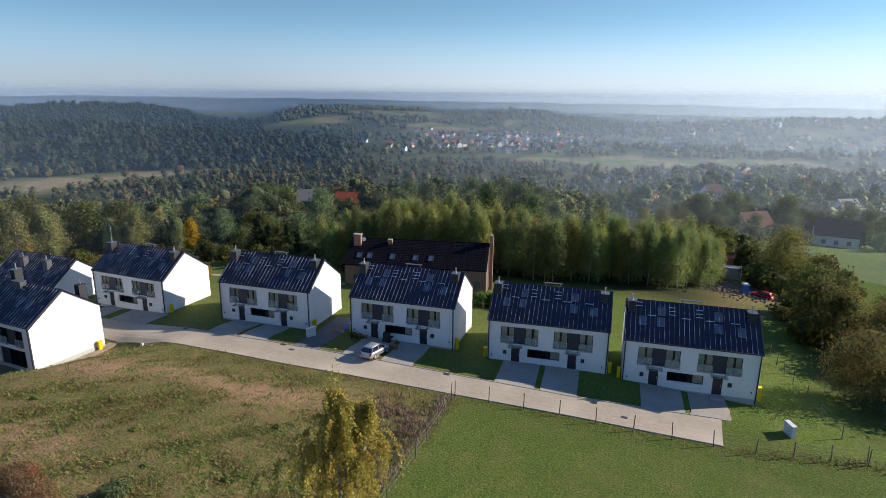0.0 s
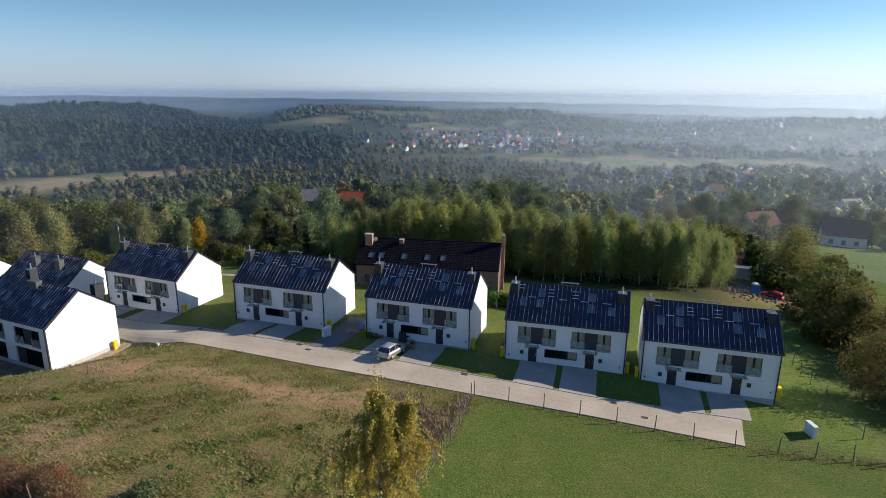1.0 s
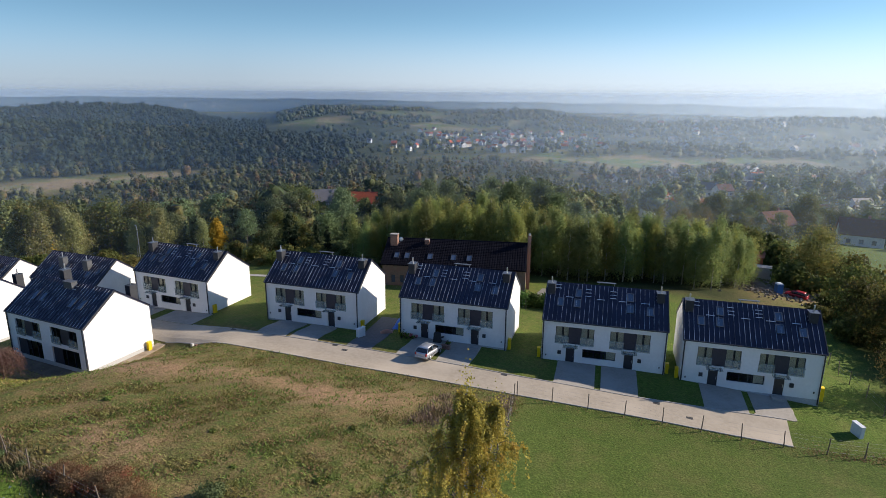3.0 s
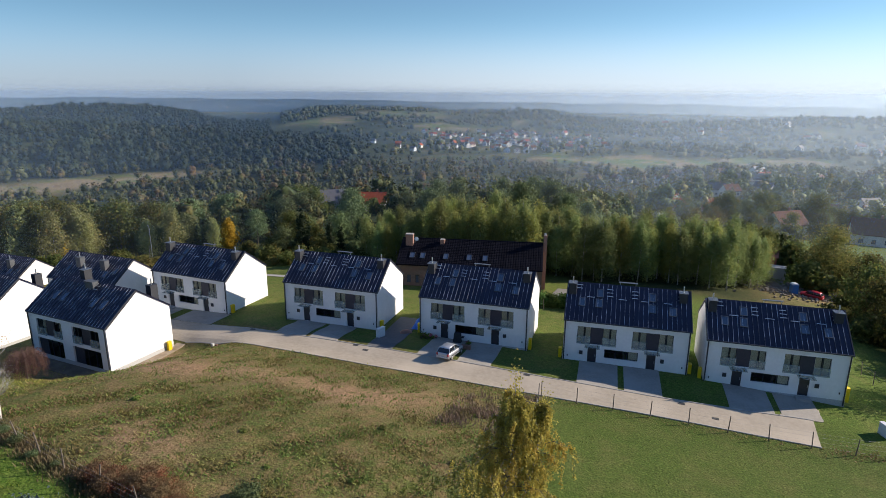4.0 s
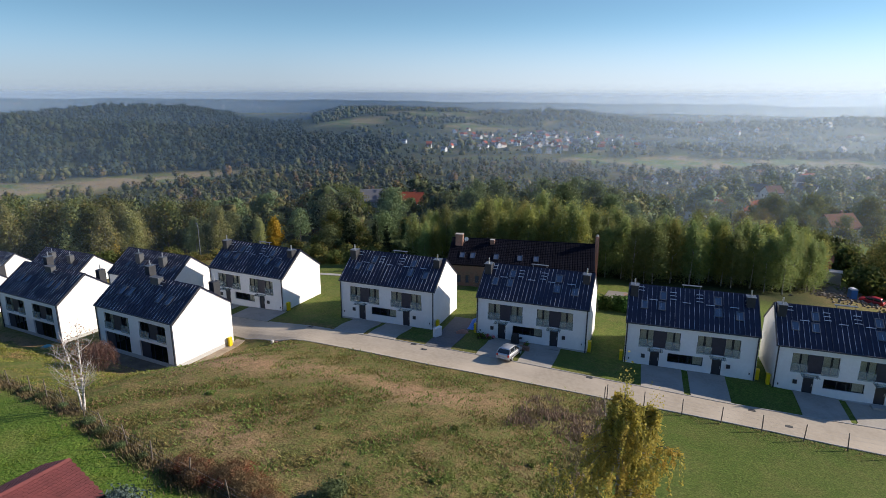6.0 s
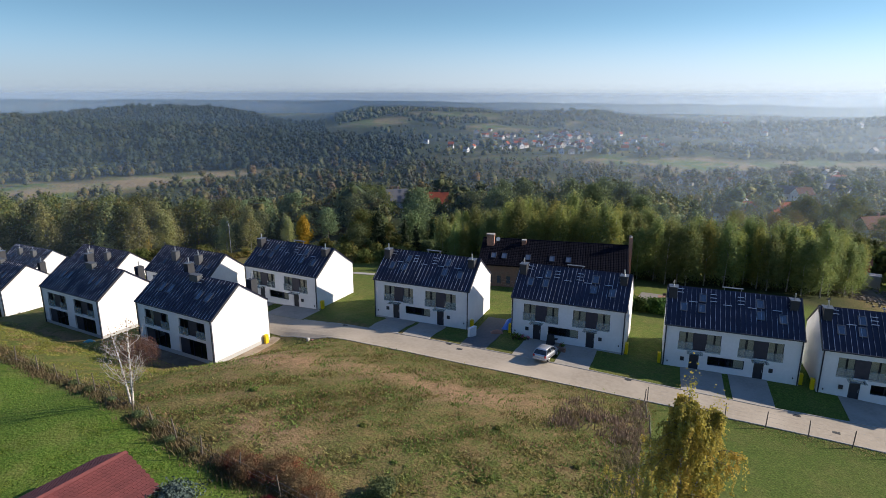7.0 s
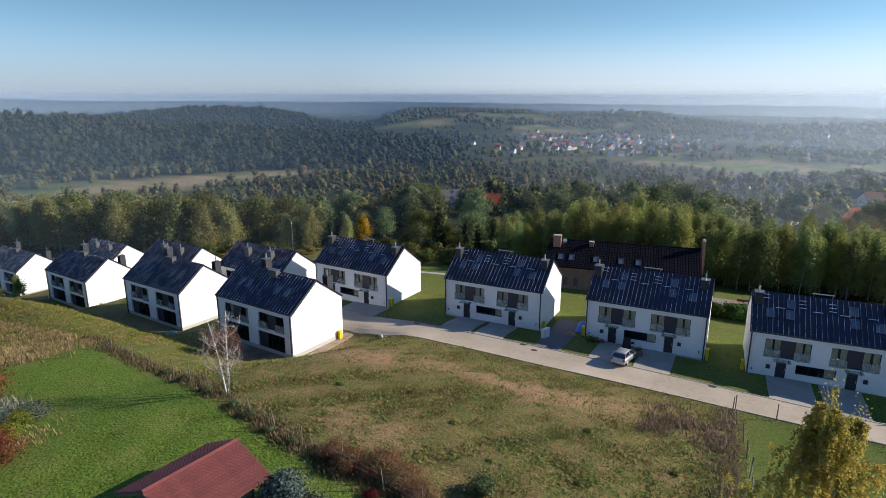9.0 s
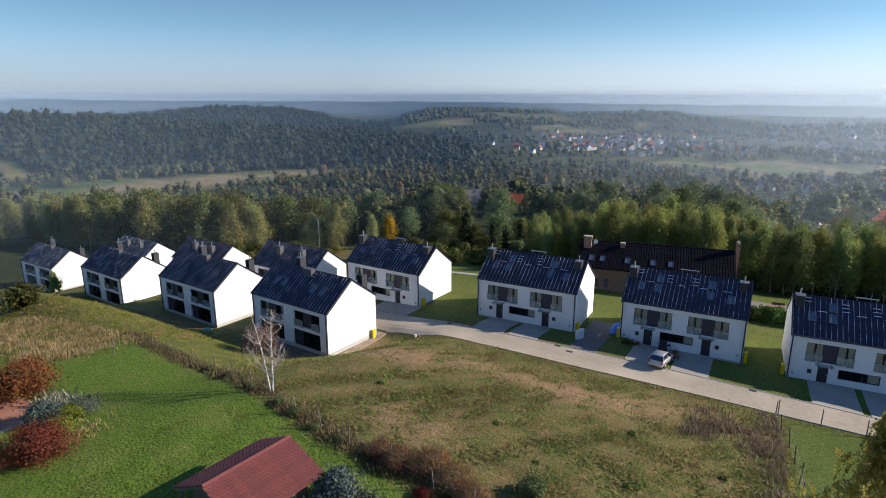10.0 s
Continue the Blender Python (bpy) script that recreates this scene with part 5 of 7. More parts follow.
# ---- drives, paths and small paving ----
def local(h, x, y):
    c, s = math.cos(radians(h[3])), math.sin(radians(h[3]))
    return h[0] + c * x - s * y, h[1] + s * x + c * y


def drive(h, x0, x1, name="driveway", material=DRIVE, label="grey block-paved driveway to a front door", lift=0.055, y1=-0.02):
    rows = []
    for i in range(7):
        row = []
        for x in np.linspace(x0, x1, 4):
            ax, ay = local(h, x, y1)
            bx, by = local(h, x, -12)
            lo, hi = 0.0, 1.0
            for _ in range(18):
                m = (lo + hi) / 2
                if ay + (by - ay) * m > road_hi(ax + (bx - ax) * m) + 0.13:
                    lo = m
                else:
                    hi = m
            k = lo * i / 6
            row.append((ax + (bx - ax) * k, ay + (by - ay) * k))
        rows.append(row)
    return sheet(name, rows, material, lift, label, "driveway")


for h in ROW[:4]:
    drive(h, 2.0, 6.35)
    drive(h, 7.0, 10.9)
drive(ROW[4], 1.8, 5.6)
drive(ROW[4], 7.6, 14.5)
drive(ROW[2], -4.6, -1.3, "side_path", DARKPAVE, "dark grid-paved side path between two houses", 0.06, 5.0)
sheet("end_apron", [[(x, road_hi(x) + (h1 - road_hi(x)) * j / 4) for j in range(5)] for x, h1 in ((3.2, 61.0), (4.6, 62.3), (6.0, 63.4), (7.1, 64.0))], ROADM, 0.052, "pale paved apron at the end of the lane", "paving")
SANDY = mat("sandy_strip", (0.36, 0.29, 0.21), (0.28, 0.22, 0.155), 3, 0.95, bump=0.3, c3=(0.22, 0.165, 0.11), big=0.7)
EARTH = mat("dark_earth", (0.15, 0.11, 0.075), (0.1, 0.075, 0.05), 3, 0.95, bump=0.4, c3=(0.19, 0.145, 0.1), big=0.6)
sheet("gravel_strip", [[(x + 0.035 * (51 - y), y) for x in np.linspace(-66.95, -65.5, 3)] for y in np.linspace(39.4, 51.0, 8)], SANDY, 0.04, "sandy gravel strip along a white gable", "gravel")
sheet("sandy_apron", [[(x, 39.3 + (41.4 - 39.3) * j / 3 + 0.035 * (-66 - x) * 0.9) for j in range(4)] for x in np.linspace(-80.5, -66.5, 9)], EARTH, 0.045, "bare earth apron in front of the patio doors", "gravel")
GRATE = mat("drain_iron", (0.03, 0.03, 0.03), (0.05, 0.05, 0.05), 9, 0.7)
drain = tagged(part("drain_grate", Shape().box(-0.35, -0.2, 0, 0.35, 0.2, 0.02), GRATE), "dark iron drain grate set in the lane", "drain")
spots = [(-43.3, 56.0), (-22.2, 57.0), (-6.2, 58.4), (-58.5, 55.7), (-41.5, 55.2), (-3.0, 57.0)]
for i, (x, y) in enumerate(spots):
    m = pose(x, y, hz(x, y) + 0.052, 0, 0, 5)
    if i:
        copy_thing(drain, m)
    else:
        drain.matrix_basis = m

# ---- meter cabinets ----
def cabinet(name, label, w, d, h, body_m):
    t = thing(name, label, "utility cabinet", group="utility cabinets")
    b = part("body", Shape().box(-w / 2, -d / 2, -0.3, w / 2, d / 2, h - 0.06), body_m, t)
    part("lid", Shape().box(-w / 2 - 0.03, -d / 2 - 0.03, h - 0.058, w / 2 + 0.03, d / 2 + 0.03, h), body_m, t)
    part("door", Shape().box(-w / 2 + 0.05, -d / 2 - 0.015, 0.1, w / 2 - 0.05, -d / 2 - 0.002, h - 0.12), body_m, t)
    return t


gas = cabinet("gas_cabinet", "bright yellow gas cabinet against a white gable", 0.62, 0.42, 1.45, YELLOW)
firstg = True
for h, x, y in [(*[ROW[0]], W + 0.3, 0.6), (ROW[0], -0.35, 0.5), (ROW[1], W + 0.3, 0.6), (ROW[1], -0.35, 0.5), (ROW[2], W + 0.3, 0.6), (ROW[2], -0.35, 0.9), (ROW[3], W + 0.3, 0.6), (ROW[4], W + 0.3, 0.7), (GARDEN[0], W + 0.3, DEP - 0.9)]:
    px, py = local(h, x, y)
    m = pose(px, py, (hz(px, py) if h is GARDEN[0] else max(h[2], hz(px, py))) + 0.02, 0, 0, h[3] + 90) @ Matrix.Scale(0.9, 4)
    if firstg:
        gas.matrix_basis, firstg = m, False
    else:
        copy_thing(gas, m)
wc = cabinet("power_cabinet", "white free-standing power cabinet on the grass", 1.25, 0.42, 1.25, WHITEM)
wc.matrix_basis = pose(12.4, 61.9, hz(12.4, 61.9) + 0.02, 0, 2, -62)
copy_thing(wc, pose(-42.1, 60.2, hz(-42.1, 60.2) + 0.02, 0, 0, 75))

# ---- fences ----
POST = Shape().tube([(0, 0, -0.4), (0.01, 0, 0.8), (0.0, 0.01, 1.75)], [0.055, 0.05, 0.045], 6).mesh("post", WOOD)


def wire_fence(name, label, pts, wires=(0.35, 0.8, 1.25, 1.65), tilt=4, steps=3.4):
    f = thing(name, label, "fence")
    line, acc = [], 0.0
    for a, b in zip(pts[:-1], pts[1:]):
        n = max(1, round(math.dist(a, b) / steps))
        line += [(a[0] + (b[0] - a[0]) * k / n, a[1] + (b[1] - a[1]) * k / n) for k in range(n)]
    line.append(pts[-1])
    for x, y in line:
        part("post", POST, None, f, at=pose(x, y, hz(x, y), random.uniform(-tilt, tilt), random.uniform(-tilt, tilt), random.uniform(0, 90)))
    for z in wires:
        part("wire", Shape().tube([(x, y, hz(x, y) + z) for x, y in line], [0.005] * len(line), 3), WIRE, f)
    return f


wire_fence("wire_fence", "rusty wire mesh fence on dark posts beside the lane", [(-19.6, 52.8), (-9, 54.2), (1.6, 55.3), (9, 56.9), (18.8, 60.2), (26, 62)], (0.3, 0.75, 1.2, 1.6))
wire_fence("wire_fence", "leaning wire fence between dry meadow and mown grass", [(-19.8, 52.3), (-18.3, 45), (-17.4, 38), (-16.6, 29), (-16, 20)], (0.4, 0.9, 1.4), 7)
wire_fence("wire_fence", "old wire fence running up the grassy edge", [(18.8, 60.6), (17.4, 64), (16.2, 68), (14.8, 76), (13.5, 86)], (0.5, 1.0, 1.5))
wire_fence("garden_fence", "old overgrown wire fence along the garden lawn", [(-86, 16.6), (-82, 19), (-79.5, 22.5), (-79, 26.4), (-74, 25.8), (-66, 25), (-55, 22.6), (-45, 20.6), (-37, 19.6), (-31, 18.8)], (0.4, 0.8, 1.2), 8, 4.0)
wire_fence("field_fence", "wire fence beside the lower field", [(-62, 92), (-44, 84), (-26, 82)], (0.5, 1.0, 1.4), 3, 4.5)


# ---- the brick house behind ----
def brick_house():
    L, D, e, r = 24.2, 11.0, 4.3, 7.2
    h = thing("brick_house", "long brown brick house with a dark tiled roof", "house")
    part("front_wall", wall_with_openings(L, e, 0.35, [(1.5, 0.9, 2.2, 2.3), (3.0, 0.9, 3.7, 2.3), (4.6, 0.9, 5.3, 2.3), (19.6, 0.1, 20.8, 2.2), (22.2, 0.9, 23.2, 2.2)], -1.5), BRICK, h)
    part("back_wall", Shape().box(0, D - 0.35, -1.5, L, D, e), BRICK, h)
    for x0, x1 in ((0, 0.35), (L - 0.35, L)):
        ring = lambda x: [(x, 0.36, -1.5), (x, D - 0.36, -1.5), (x, D - 0.36, e + 0.1), (x, D / 2, r - 0.1), (x, 0.36, e + 0.1)]
        part("gable_wall", Shape().hull(ring(x0), ring(x1)), BRICK, h)
    for x in (1.5, 3.0, 4.6, 22.2):
        part("window", frame_ring(x, 0.9, x + (1.0 if x > 20 else 0.7), 2.2, 0.1, 0.2, 0.07), TRIM, h)
        part("pane", Shape().box(x + 0.07, 0.14, 0.97, x + (0.93 if x > 20 else 0.63), 0.16, 2.13), SKYGLASS, h)
    part("door", Shape().box(19.6, 0.15, 0.1, 20.8, 0.22, 2.2), DOORM, h)
    k = (r - e) / (D / 2)
    roof = part("roof", Shape().hull([(-0.3, -0.5, e - 0.5 * k), (-0.3, D / 2, r), (-0.3, D / 2, r + 0.2), (-0.3, -0.5, e - 0.5 * k + 0.2)], [(L + 0.1, -0.5, e - 0.5 * k), (L + 0.1, D / 2, r), (L + 0.1, D / 2, r + 0.2), (L + 0.1, -0.5, e - 0.5 * k + 0.2)]), DARKTILE, h, "dark glazed tile roof")
    part("back_slope", Shape().hull([(-0.3, D + 0.5, e - 0.5 * k), (-0.3, D / 2 + 0.003, r), (-0.3, D / 2 + 0.003, r + 0.2), (-0.3, D + 0.5, e - 0.5 * k + 0.2)], [(L + 0.1, D + 0.5, e - 0.5 * k), (L + 0.1, D / 2 + 0.003, r), (L + 0.1, D / 2 + 0.003, r + 0.2), (L + 0.1, D + 0.5, e - 0.5 * k + 0.2)]), DARKTILE, roof)
    n, p = 17, math.atan(k)
    sl = math.hypot(D / 2 + 0.5, r - e + 0.5 * k)
    course = Shape()
    for j in range(60):
        x0 = -0.3 + j * (L + 0.4) / 60
        w = (L + 0.4) / 60
        course.hull([(x0 + 0.01, -0.02, 0.03), (x0 + w - 0.01, -0.02, 0.03), (x0 + w - 0.01, sl / n, 0.0), (x0 + 0.01, sl / n, 0.0)], [(x0 + 0.08, -0.02, 0.085), (x0 + w - 0.12, -0.02, 0.065), (x0 + w - 0.12, sl / n, 0.02), (x0 + 0.08, sl / n, 0.03)])
    cm = course.mesh("tile_course", DARKTILE)
    for i in range(n):
        v = i / n
        part("tile_course", cm, None, roof, at=pose(0, -0.5 + v * (D / 2 + 0.5), e - 0.5 * k + 0.2 + v * (r - e + 0.5 * k), math.degrees(p)))
    part("ridge", Shape().tube([(-0.3, D / 2, r + 0.2), (L + 0.1, D / 2, r + 0.2)], [0.13, 0.13], 8), DARKTILE, roof)
    for x in (2.2, 4.0, 8.0, 12.0, 14.7):
        m = pose(x, 1.5, e + 1.5 * k + 0.22, math.degrees(p))
        f = part("roof_window", frame_ring(-0.45, -0.7, 0.45, 0.7, -0.14, 0.0, 0.08).moved(Matrix.Rotation(radians(-90), 4, "X")), TRIM, roof, at=m)
        part("pane", Shape().box(-0.38, -0.63, 0.07, 0.38, 0.63, 0.09), SKYGLASS, f)
    for x, y, w, d, top in ((0.6, 3.6, 1.25, 1.0, r + 1.2), (6.6, 4.2, 0.7, 0.7, r + 0.35)):
        c = part("chimney", Shape().box(x, y, e, x + w, y + d, top).box(x - 0.06, y - 0.06, top - 0.3, x + w + 0.06, y + d + 0.06, top - 0.1), CLINK, h, "red brick chimney")
        part("cap", Shape().box(x - 0.05, y - 0.05, top + 0.003, x + w + 0.05, y + d + 0.05, top + 0.08), KERB, c)
    c = part("chimney", Shape().box(L + 0.12, D / 2 - 0.45, -1.5, L + 0.7, D / 2 + 0.45, r + 1.6), CLINK, h, "tall red brick end chimney")
    part("flue", Shape().tube([(L + 0.4, D / 2, r + 1.58), (L + 0.4, D / 2, r + 1.9)], [0.22, 0.24], 10), STEEL, c)
    s = Shape()
    for j in range(7):
        a = j / 6 * 1.1
        s.add([(2.6 + 0.42 * math.sin(t) * math.sin(a), 3.2 - 0.15 * math.cos(a), r + 0.6 + 0.42 * math.cos(t) * math.sin(a)) for t in np.linspace(0, 2 * math.pi, 12, False)], [])
    s.f = [(i * 12 + j, i * 12 + (j + 1) % 12, (i + 1) * 12 + (j + 1) % 12, (i + 1) * 12 + j) for i in range(6) for j in range(12)]
    part("dish", s, WHITEM, h, "white satellite dish", True)
    part("dish_arm", Shape().tube([(2.6, 3.2, r + 0.55), (2.2, 3.7, r - 0.2)], [0.03, 0.03], 5), STEEL, h)
    return h


bh = brick_house()
bh.matrix_basis = pose(-51.9, 85.0, -2.4, 0, 0, 13.2)
GRAVEL = mat("grey_gravel", (0.2, 0.19, 0.175), (0.13, 0.125, 0.115), 6, 0.95, bump=0.5)
sheet("patio", [[(x, y) for y in np.linspace(88.5 + (x + 27) * 0.2, 98 + (x + 27) * 0.2, 8)] for x in np.linspace(-27, -10, 9)], GRAVEL, 0.06, "grey gravel yard beside the brick house", "yard")
sheet("back_path", [[(x, 82.6 + (x + 70) * 0.1 + 1.6 * j) for j in range(2)] for x in np.linspace(-95, -52, 18)], KERB, 0.05, "pale concrete track behind the houses", "track")


def slatted_table():
    t = thing("garden_table", "brown wooden garden table on the gravel yard", "table")
    for i in range(6):
        part("slat", Shape().box(-1.3, -0.5 + i * 0.17, 0.72, 1.3, -0.35 + i * 0.17, 0.76), CLINK, t)
    for x in (-1.1, 1.1):
        part("leg", Shape().box(x - 0.05, -0.4, -0.1, x + 0.05, 0.4, 0.715), WOOD, t)
    return t


def garden_bench():
    t = thing("garden_bench", "dark wooden garden bench on the gravel yard", "bench")
    part("seat", Shape().box(-0.9, -0.25, 0.42, 0.9, 0.25, 0.47), WOOD, t)
    part("backrest", Shape().box(-0.9, 0.2, 0.5, 0.9, 0.26, 0.95), WOOD, t)
    for x in (-0.75, 0.75):
        part("leg", Shape().box(x - 0.05, -0.22, -0.1, x + 0.05, 0.26, 0.415), WOOD, t)
    return t


tb = slatted_table()
tb.matrix_basis = pose(-22.6, 94.0, hz(-22.6, 94) + 0.07, 0, 0, 12)
gb = garden_bench()
gb.matrix_basis = pose(-22.4, 95.6, hz(-22.4, 95.6) + 0.07, 0, 0, 12)
for x, y, a in ((-22.8, 92.2, 190), (-17.4, 93.6, 60), (-16.0, 94.8, -30)):
    copy_thing(gb, pose(x, y, hz(x, y) + 0.07, 0, 0, a))
ps = thing("parasol", "closed dark garden parasol on its pole", "parasol", pose(-19.4, 95, hz(-19.4, 95) + 0.06))
part("pole", Shape().tube([(0, 0, -0.1), (0, 0, 2.7)], [0.03, 0.03], 6), WOOD, ps)
part("canopy", Shape().tube([(0, 0, 0.9), (0, 0, 1.2), (0, 0, 2.1), (0, 0, 2.75)], [0.26, 0.24, 0.16, 0.04], 9), TRIM, ps, "folded dark fabric canopy")

# ---- the parked car ----
CARP = mat("silver_car_paint", (0.5, 0.52, 0.55), (0.46, 0.48, 0.51), 3, 0.32, 0.6)
RUBBER = mat("black_rubber", (0.02, 0.02, 0.02), (0.03, 0.03, 0.03), 8, 0.8)
TAIL = mat("red_lens", (0.4, 0.02, 0.02), None, rough=0.2)
CARGLASS = mat("car_glass", (0.012, 0.015, 0.018), None, rough=0.05, spec=0.8)
NAVYCAR = mat("navy_car_paint", (0.02, 0.02, 0.06), None, rough=0.25, metal=0.4)
REDCAR = mat("red_car_paint", (0.4, 0.02, 0.03), None, rough=0.3, metal=0.2)


def loft(stations):
    """A closed skin through rings of equal length."""
    n = len(stations[0])
    s = Shape()
    s.v = [tuple(p) for ring in stations for p in ring]
    s.f = [(i * n + j, i * n + (j + 1) % n, (i + 1) * n + (j + 1) % n, (i + 1) * n + j) for i in range(len(stations) - 1) for j in range(n)]
    s.f += [tuple(range(n))[::-1], tuple((len(stations) - 1) * n + j for j in range(n))]
    return s


def car(name, label, paint):
    """A hatchback along +y, nose forward."""
    c = thing(name, label, "car")
    side = lambda y, w, lo, hi: [(-w * 0.86, y, lo), (-w, y, lo + 0.16), (-w, y, hi - 0.16), (-w * 0.93, y, hi - 0.03), (-w * 0.8, y, hi), (w * 0.8, y, hi), (w * 0.93, y, hi - 0.03), (w, y, hi - 0.16), (w, y, lo + 0.16), (w * 0.86, y, lo)]
    part("body", loft([side(*k) for k in ((-2.05, 0.7, 0.34, 0.84), (-1.98, 0.8, 0.28, 0.92), (-1.6, 0.845, 0.24, 0.95), (-0.6, 0.86, 0.22, 0.94), (0.6, 0.86, 0.22, 0.93), (1.05, 0.85, 0.22, 0.92), (1.55, 0.82, 0.24, 0.84), (1.9, 0.74, 0.28, 0.74), (2.05, 0.6, 0.34, 0.64))]), paint, c, "rounded hatchback body", True)
    cab = lambda y, z, w: [(-0.79, y, 0.9), (-w, y, z - 0.07), (-w * 0.85, y, z), (w * 0.85, y, z), (w, y, z - 0.07), (0.79, y, 0.9)]
    part("cabin", loft([cab(*k) for k in ((-1.97, 0.98, 0.76), (-1.72, 1.3, 0.66), (-1.45, 1.43, 0.62), (-0.4, 1.47, 0.62), (0.15, 1.43, 0.61), (0.65, 1.18, 0.68), (1.08, 0.95, 0.76))]), CARGLASS, c, "dark car windows", True)
    top = lambda y, z, w: [(-w, y, z - 0.055), (-w * 0.86, y, z + 0.012), (w * 0.86, y, z + 0.012), (w, y, z - 0.055)]
    part("roof", loft([top(*k) for k in ((-1.62, 1.385, 0.64), (-1.4, 1.45, 0.635), (-0.4, 1.485, 0.635), (0.12, 1.45, 0.625))]), paint, c, "", True)
    for sx in (-1, 1):
        for low, high in (((-1.93, 0.94), (-1.5, 1.41)), ((-0.5, 0.93), (-0.42, 1.43)), ((1.06, 0.94), (0.15, 1.42))):
            part("pillar", Shape().tube([(sx * 0.785, low[0], low[1]), (sx * 0.64, high[0], high[1])], [0.045, 0.045], 5), paint, c)
        part("tail_light", Shape().box(sx * 0.68 - 0.09, -2.09, 0.62, sx * 0.68 + 0.09, -1.95, 0.88), TAIL, c, "red tail light")
        part("headlight", Shape().box(sx * 0.56 - 0.16, 1.84, 0.52, sx * 0.56 + 0.16, 2.02, 0.66), STEEL, c)
        part("mirror", Shape().box(sx * 0.93 - 0.09, 0.66, 0.9, sx * 0.93 + 0.09, 0.78, 1.04), paint, c)
        part("trim_strip", Shape().box(sx * 0.868 - 0.012, -1.5, 0.52, sx * 0.868 + 0.012, 1.3, 0.58), RUBBER, c)
        for y in (-1.25, 1.25):
            w = part("wheel", Shape().tube([(sx * 0.66, y, 0.31), (sx * 0.69, y, 0.31), (sx * 0.86, y, 0.31), (sx * 0.88, y, 0.31)], [0.27, 0.31, 0.31, 0.27], 16), RUBBER, c, "black tyre")
            part("rim", Shape().tube([(sx * 0.881, y, 0.31), (sx * 0.895, y, 0.31)], [0.2, 0.18], 12), STEEL, w)
    part("bumper", Shape().box(-0.76, -2.12, 0.34, 0.76, -2.0, 0.52), paint, c)
    part("number_plate", Shape().box(-0.26, -2.135, 0.4, 0.26, -2.122, 0.5), WHITEM, c, "plain pale plate")
    return c


def resting(x, y, yaw, k=2.4):
    a = radians(yaw)
    dz = (hz(x - k / 2 * math.sin(a), y + k / 2 * math.cos(a)) - hz(x + k / 2 * math.sin(a), y - k / 2 * math.cos(a))) / k
    return pose(x, y, hz(x, y) + 0.06, math.degrees(math.atan(dz)), 0, yaw)


car("hatchback", "silver hatchback parked on a driveway", CARP).matrix_basis = resting(-31.7, 58.0, -5)
car("parked_car", "dark navy car parked at the lower lane", NAVYCAR).matrix_basis = resting(-198, 69.5, 80)
car("parked_car", "red car parked among building rubble", REDCAR).matrix_basis = resting(17.5, 129.5, 65)

# ---- things by the front doors and the side path ----
TARP = mat("blue_tarpaulin", (0.03, 0.14, 0.5), (0.05, 0.2, 0.6), 4, 0.5, bump=0.4, bscale=6)
POTM = mat("dark_pots", (0.04, 0.035, 0.03), (0.09, 0.05, 0.035), 5, 0.7, rnd=0.4)
hC = ROW[2]


def heap(name, label, cat, material, w, d, h, seed):
    r = random.Random(seed)
    s = Shape()
    n, m = 9, 7
    for i in range(n):
        for j in range(m):
            u, v = i / (n - 1) * 2 - 1, j / (m - 1) * 2 - 1
            z = h * (1 - abs(u) ** 3) * (1 - abs(v) ** 3) * r.uniform(0.75, 1.1)
            s.v.append((u * w / 2, v * d / 2, z))
    s.f = [(i * m + j, (i + 1) * m + j, (i + 1) * m + j + 1, i * m + j + 1) for i in range(n - 1) for j in range(m - 1)]
    k = len(s.v)
    s.v += [(-w / 2, -d / 2, -0.3), (w / 2, -d / 2, -0.3), (w / 2, d / 2, -0.3), (-w / 2, d / 2, -0.3)]
    s.f.append((k, k + 1, k + 2, k + 3))
    return tagged(part(name, s, material, smooth=True), label, cat)


px, py = local(hC, -1.0, 2.8)
heap("tarpaulin", "building materials under a blue tarpaulin", "pile", TARP, 1.3, 3.0, 1.0, 3).matrix_basis = pose(px, py, hz(px, py) + 0.06, 0, 0, 4)
heap("tarpaulin", "small crumpled teal tarpaulin on bare earth", "pile", mat("teal_tarpaulin", (0.05, 0.24, 0.25), (0.09, 0.32, 0.33), 4, 0.5, bump=0.4, bscale=6), 1.9, 1.2, 0.55, 8).matrix_basis = pose(-88.3, 39.6, hz(-88.3, 39.6), 0, 0, 20)
px, py = local(hC, -1.9, 0.0)
heap("plank_pile", "loose pile of brown boards", "pile", CLINK, 1.6, 0.9, 0.35, 4).matrix_basis = pose(px, py, hz(px, py) + 0.07, 0, 0, 30)


def potted_plant(label, leaf, seed, s=1.0):
    t = thing("potted_plant", label, "plant", group="potted plants")
    part("pot", Shape().tube([(0, 0, 0), (0, 0, 0.34)], [0.15, 0.21], 10), POTM, t)
    r = np.random.default_rng(seed)
    v, q = leaf_quads(r.normal(size=(130, 3)) * np.array([0.19, 0.19, 0.15]) + np.array([0, 0, 0.52]), 0.13, 0.2, r)
    part("leaves", fast_mesh("leaves", v, q, leaf), None, t)
    return t


FLOWER = leafy("pink_flowers", (0.5, 0.06, 0.1), (0.65, 0.3, 0.35), (0.1, 0.14, 0.03), 0.4, 0.3)
pp = [potted_plant("red flowering plant in a dark pot", FLOWER, 1), potted_plant("green plant in a dark pot", GARDEN_GREEN, 2)]
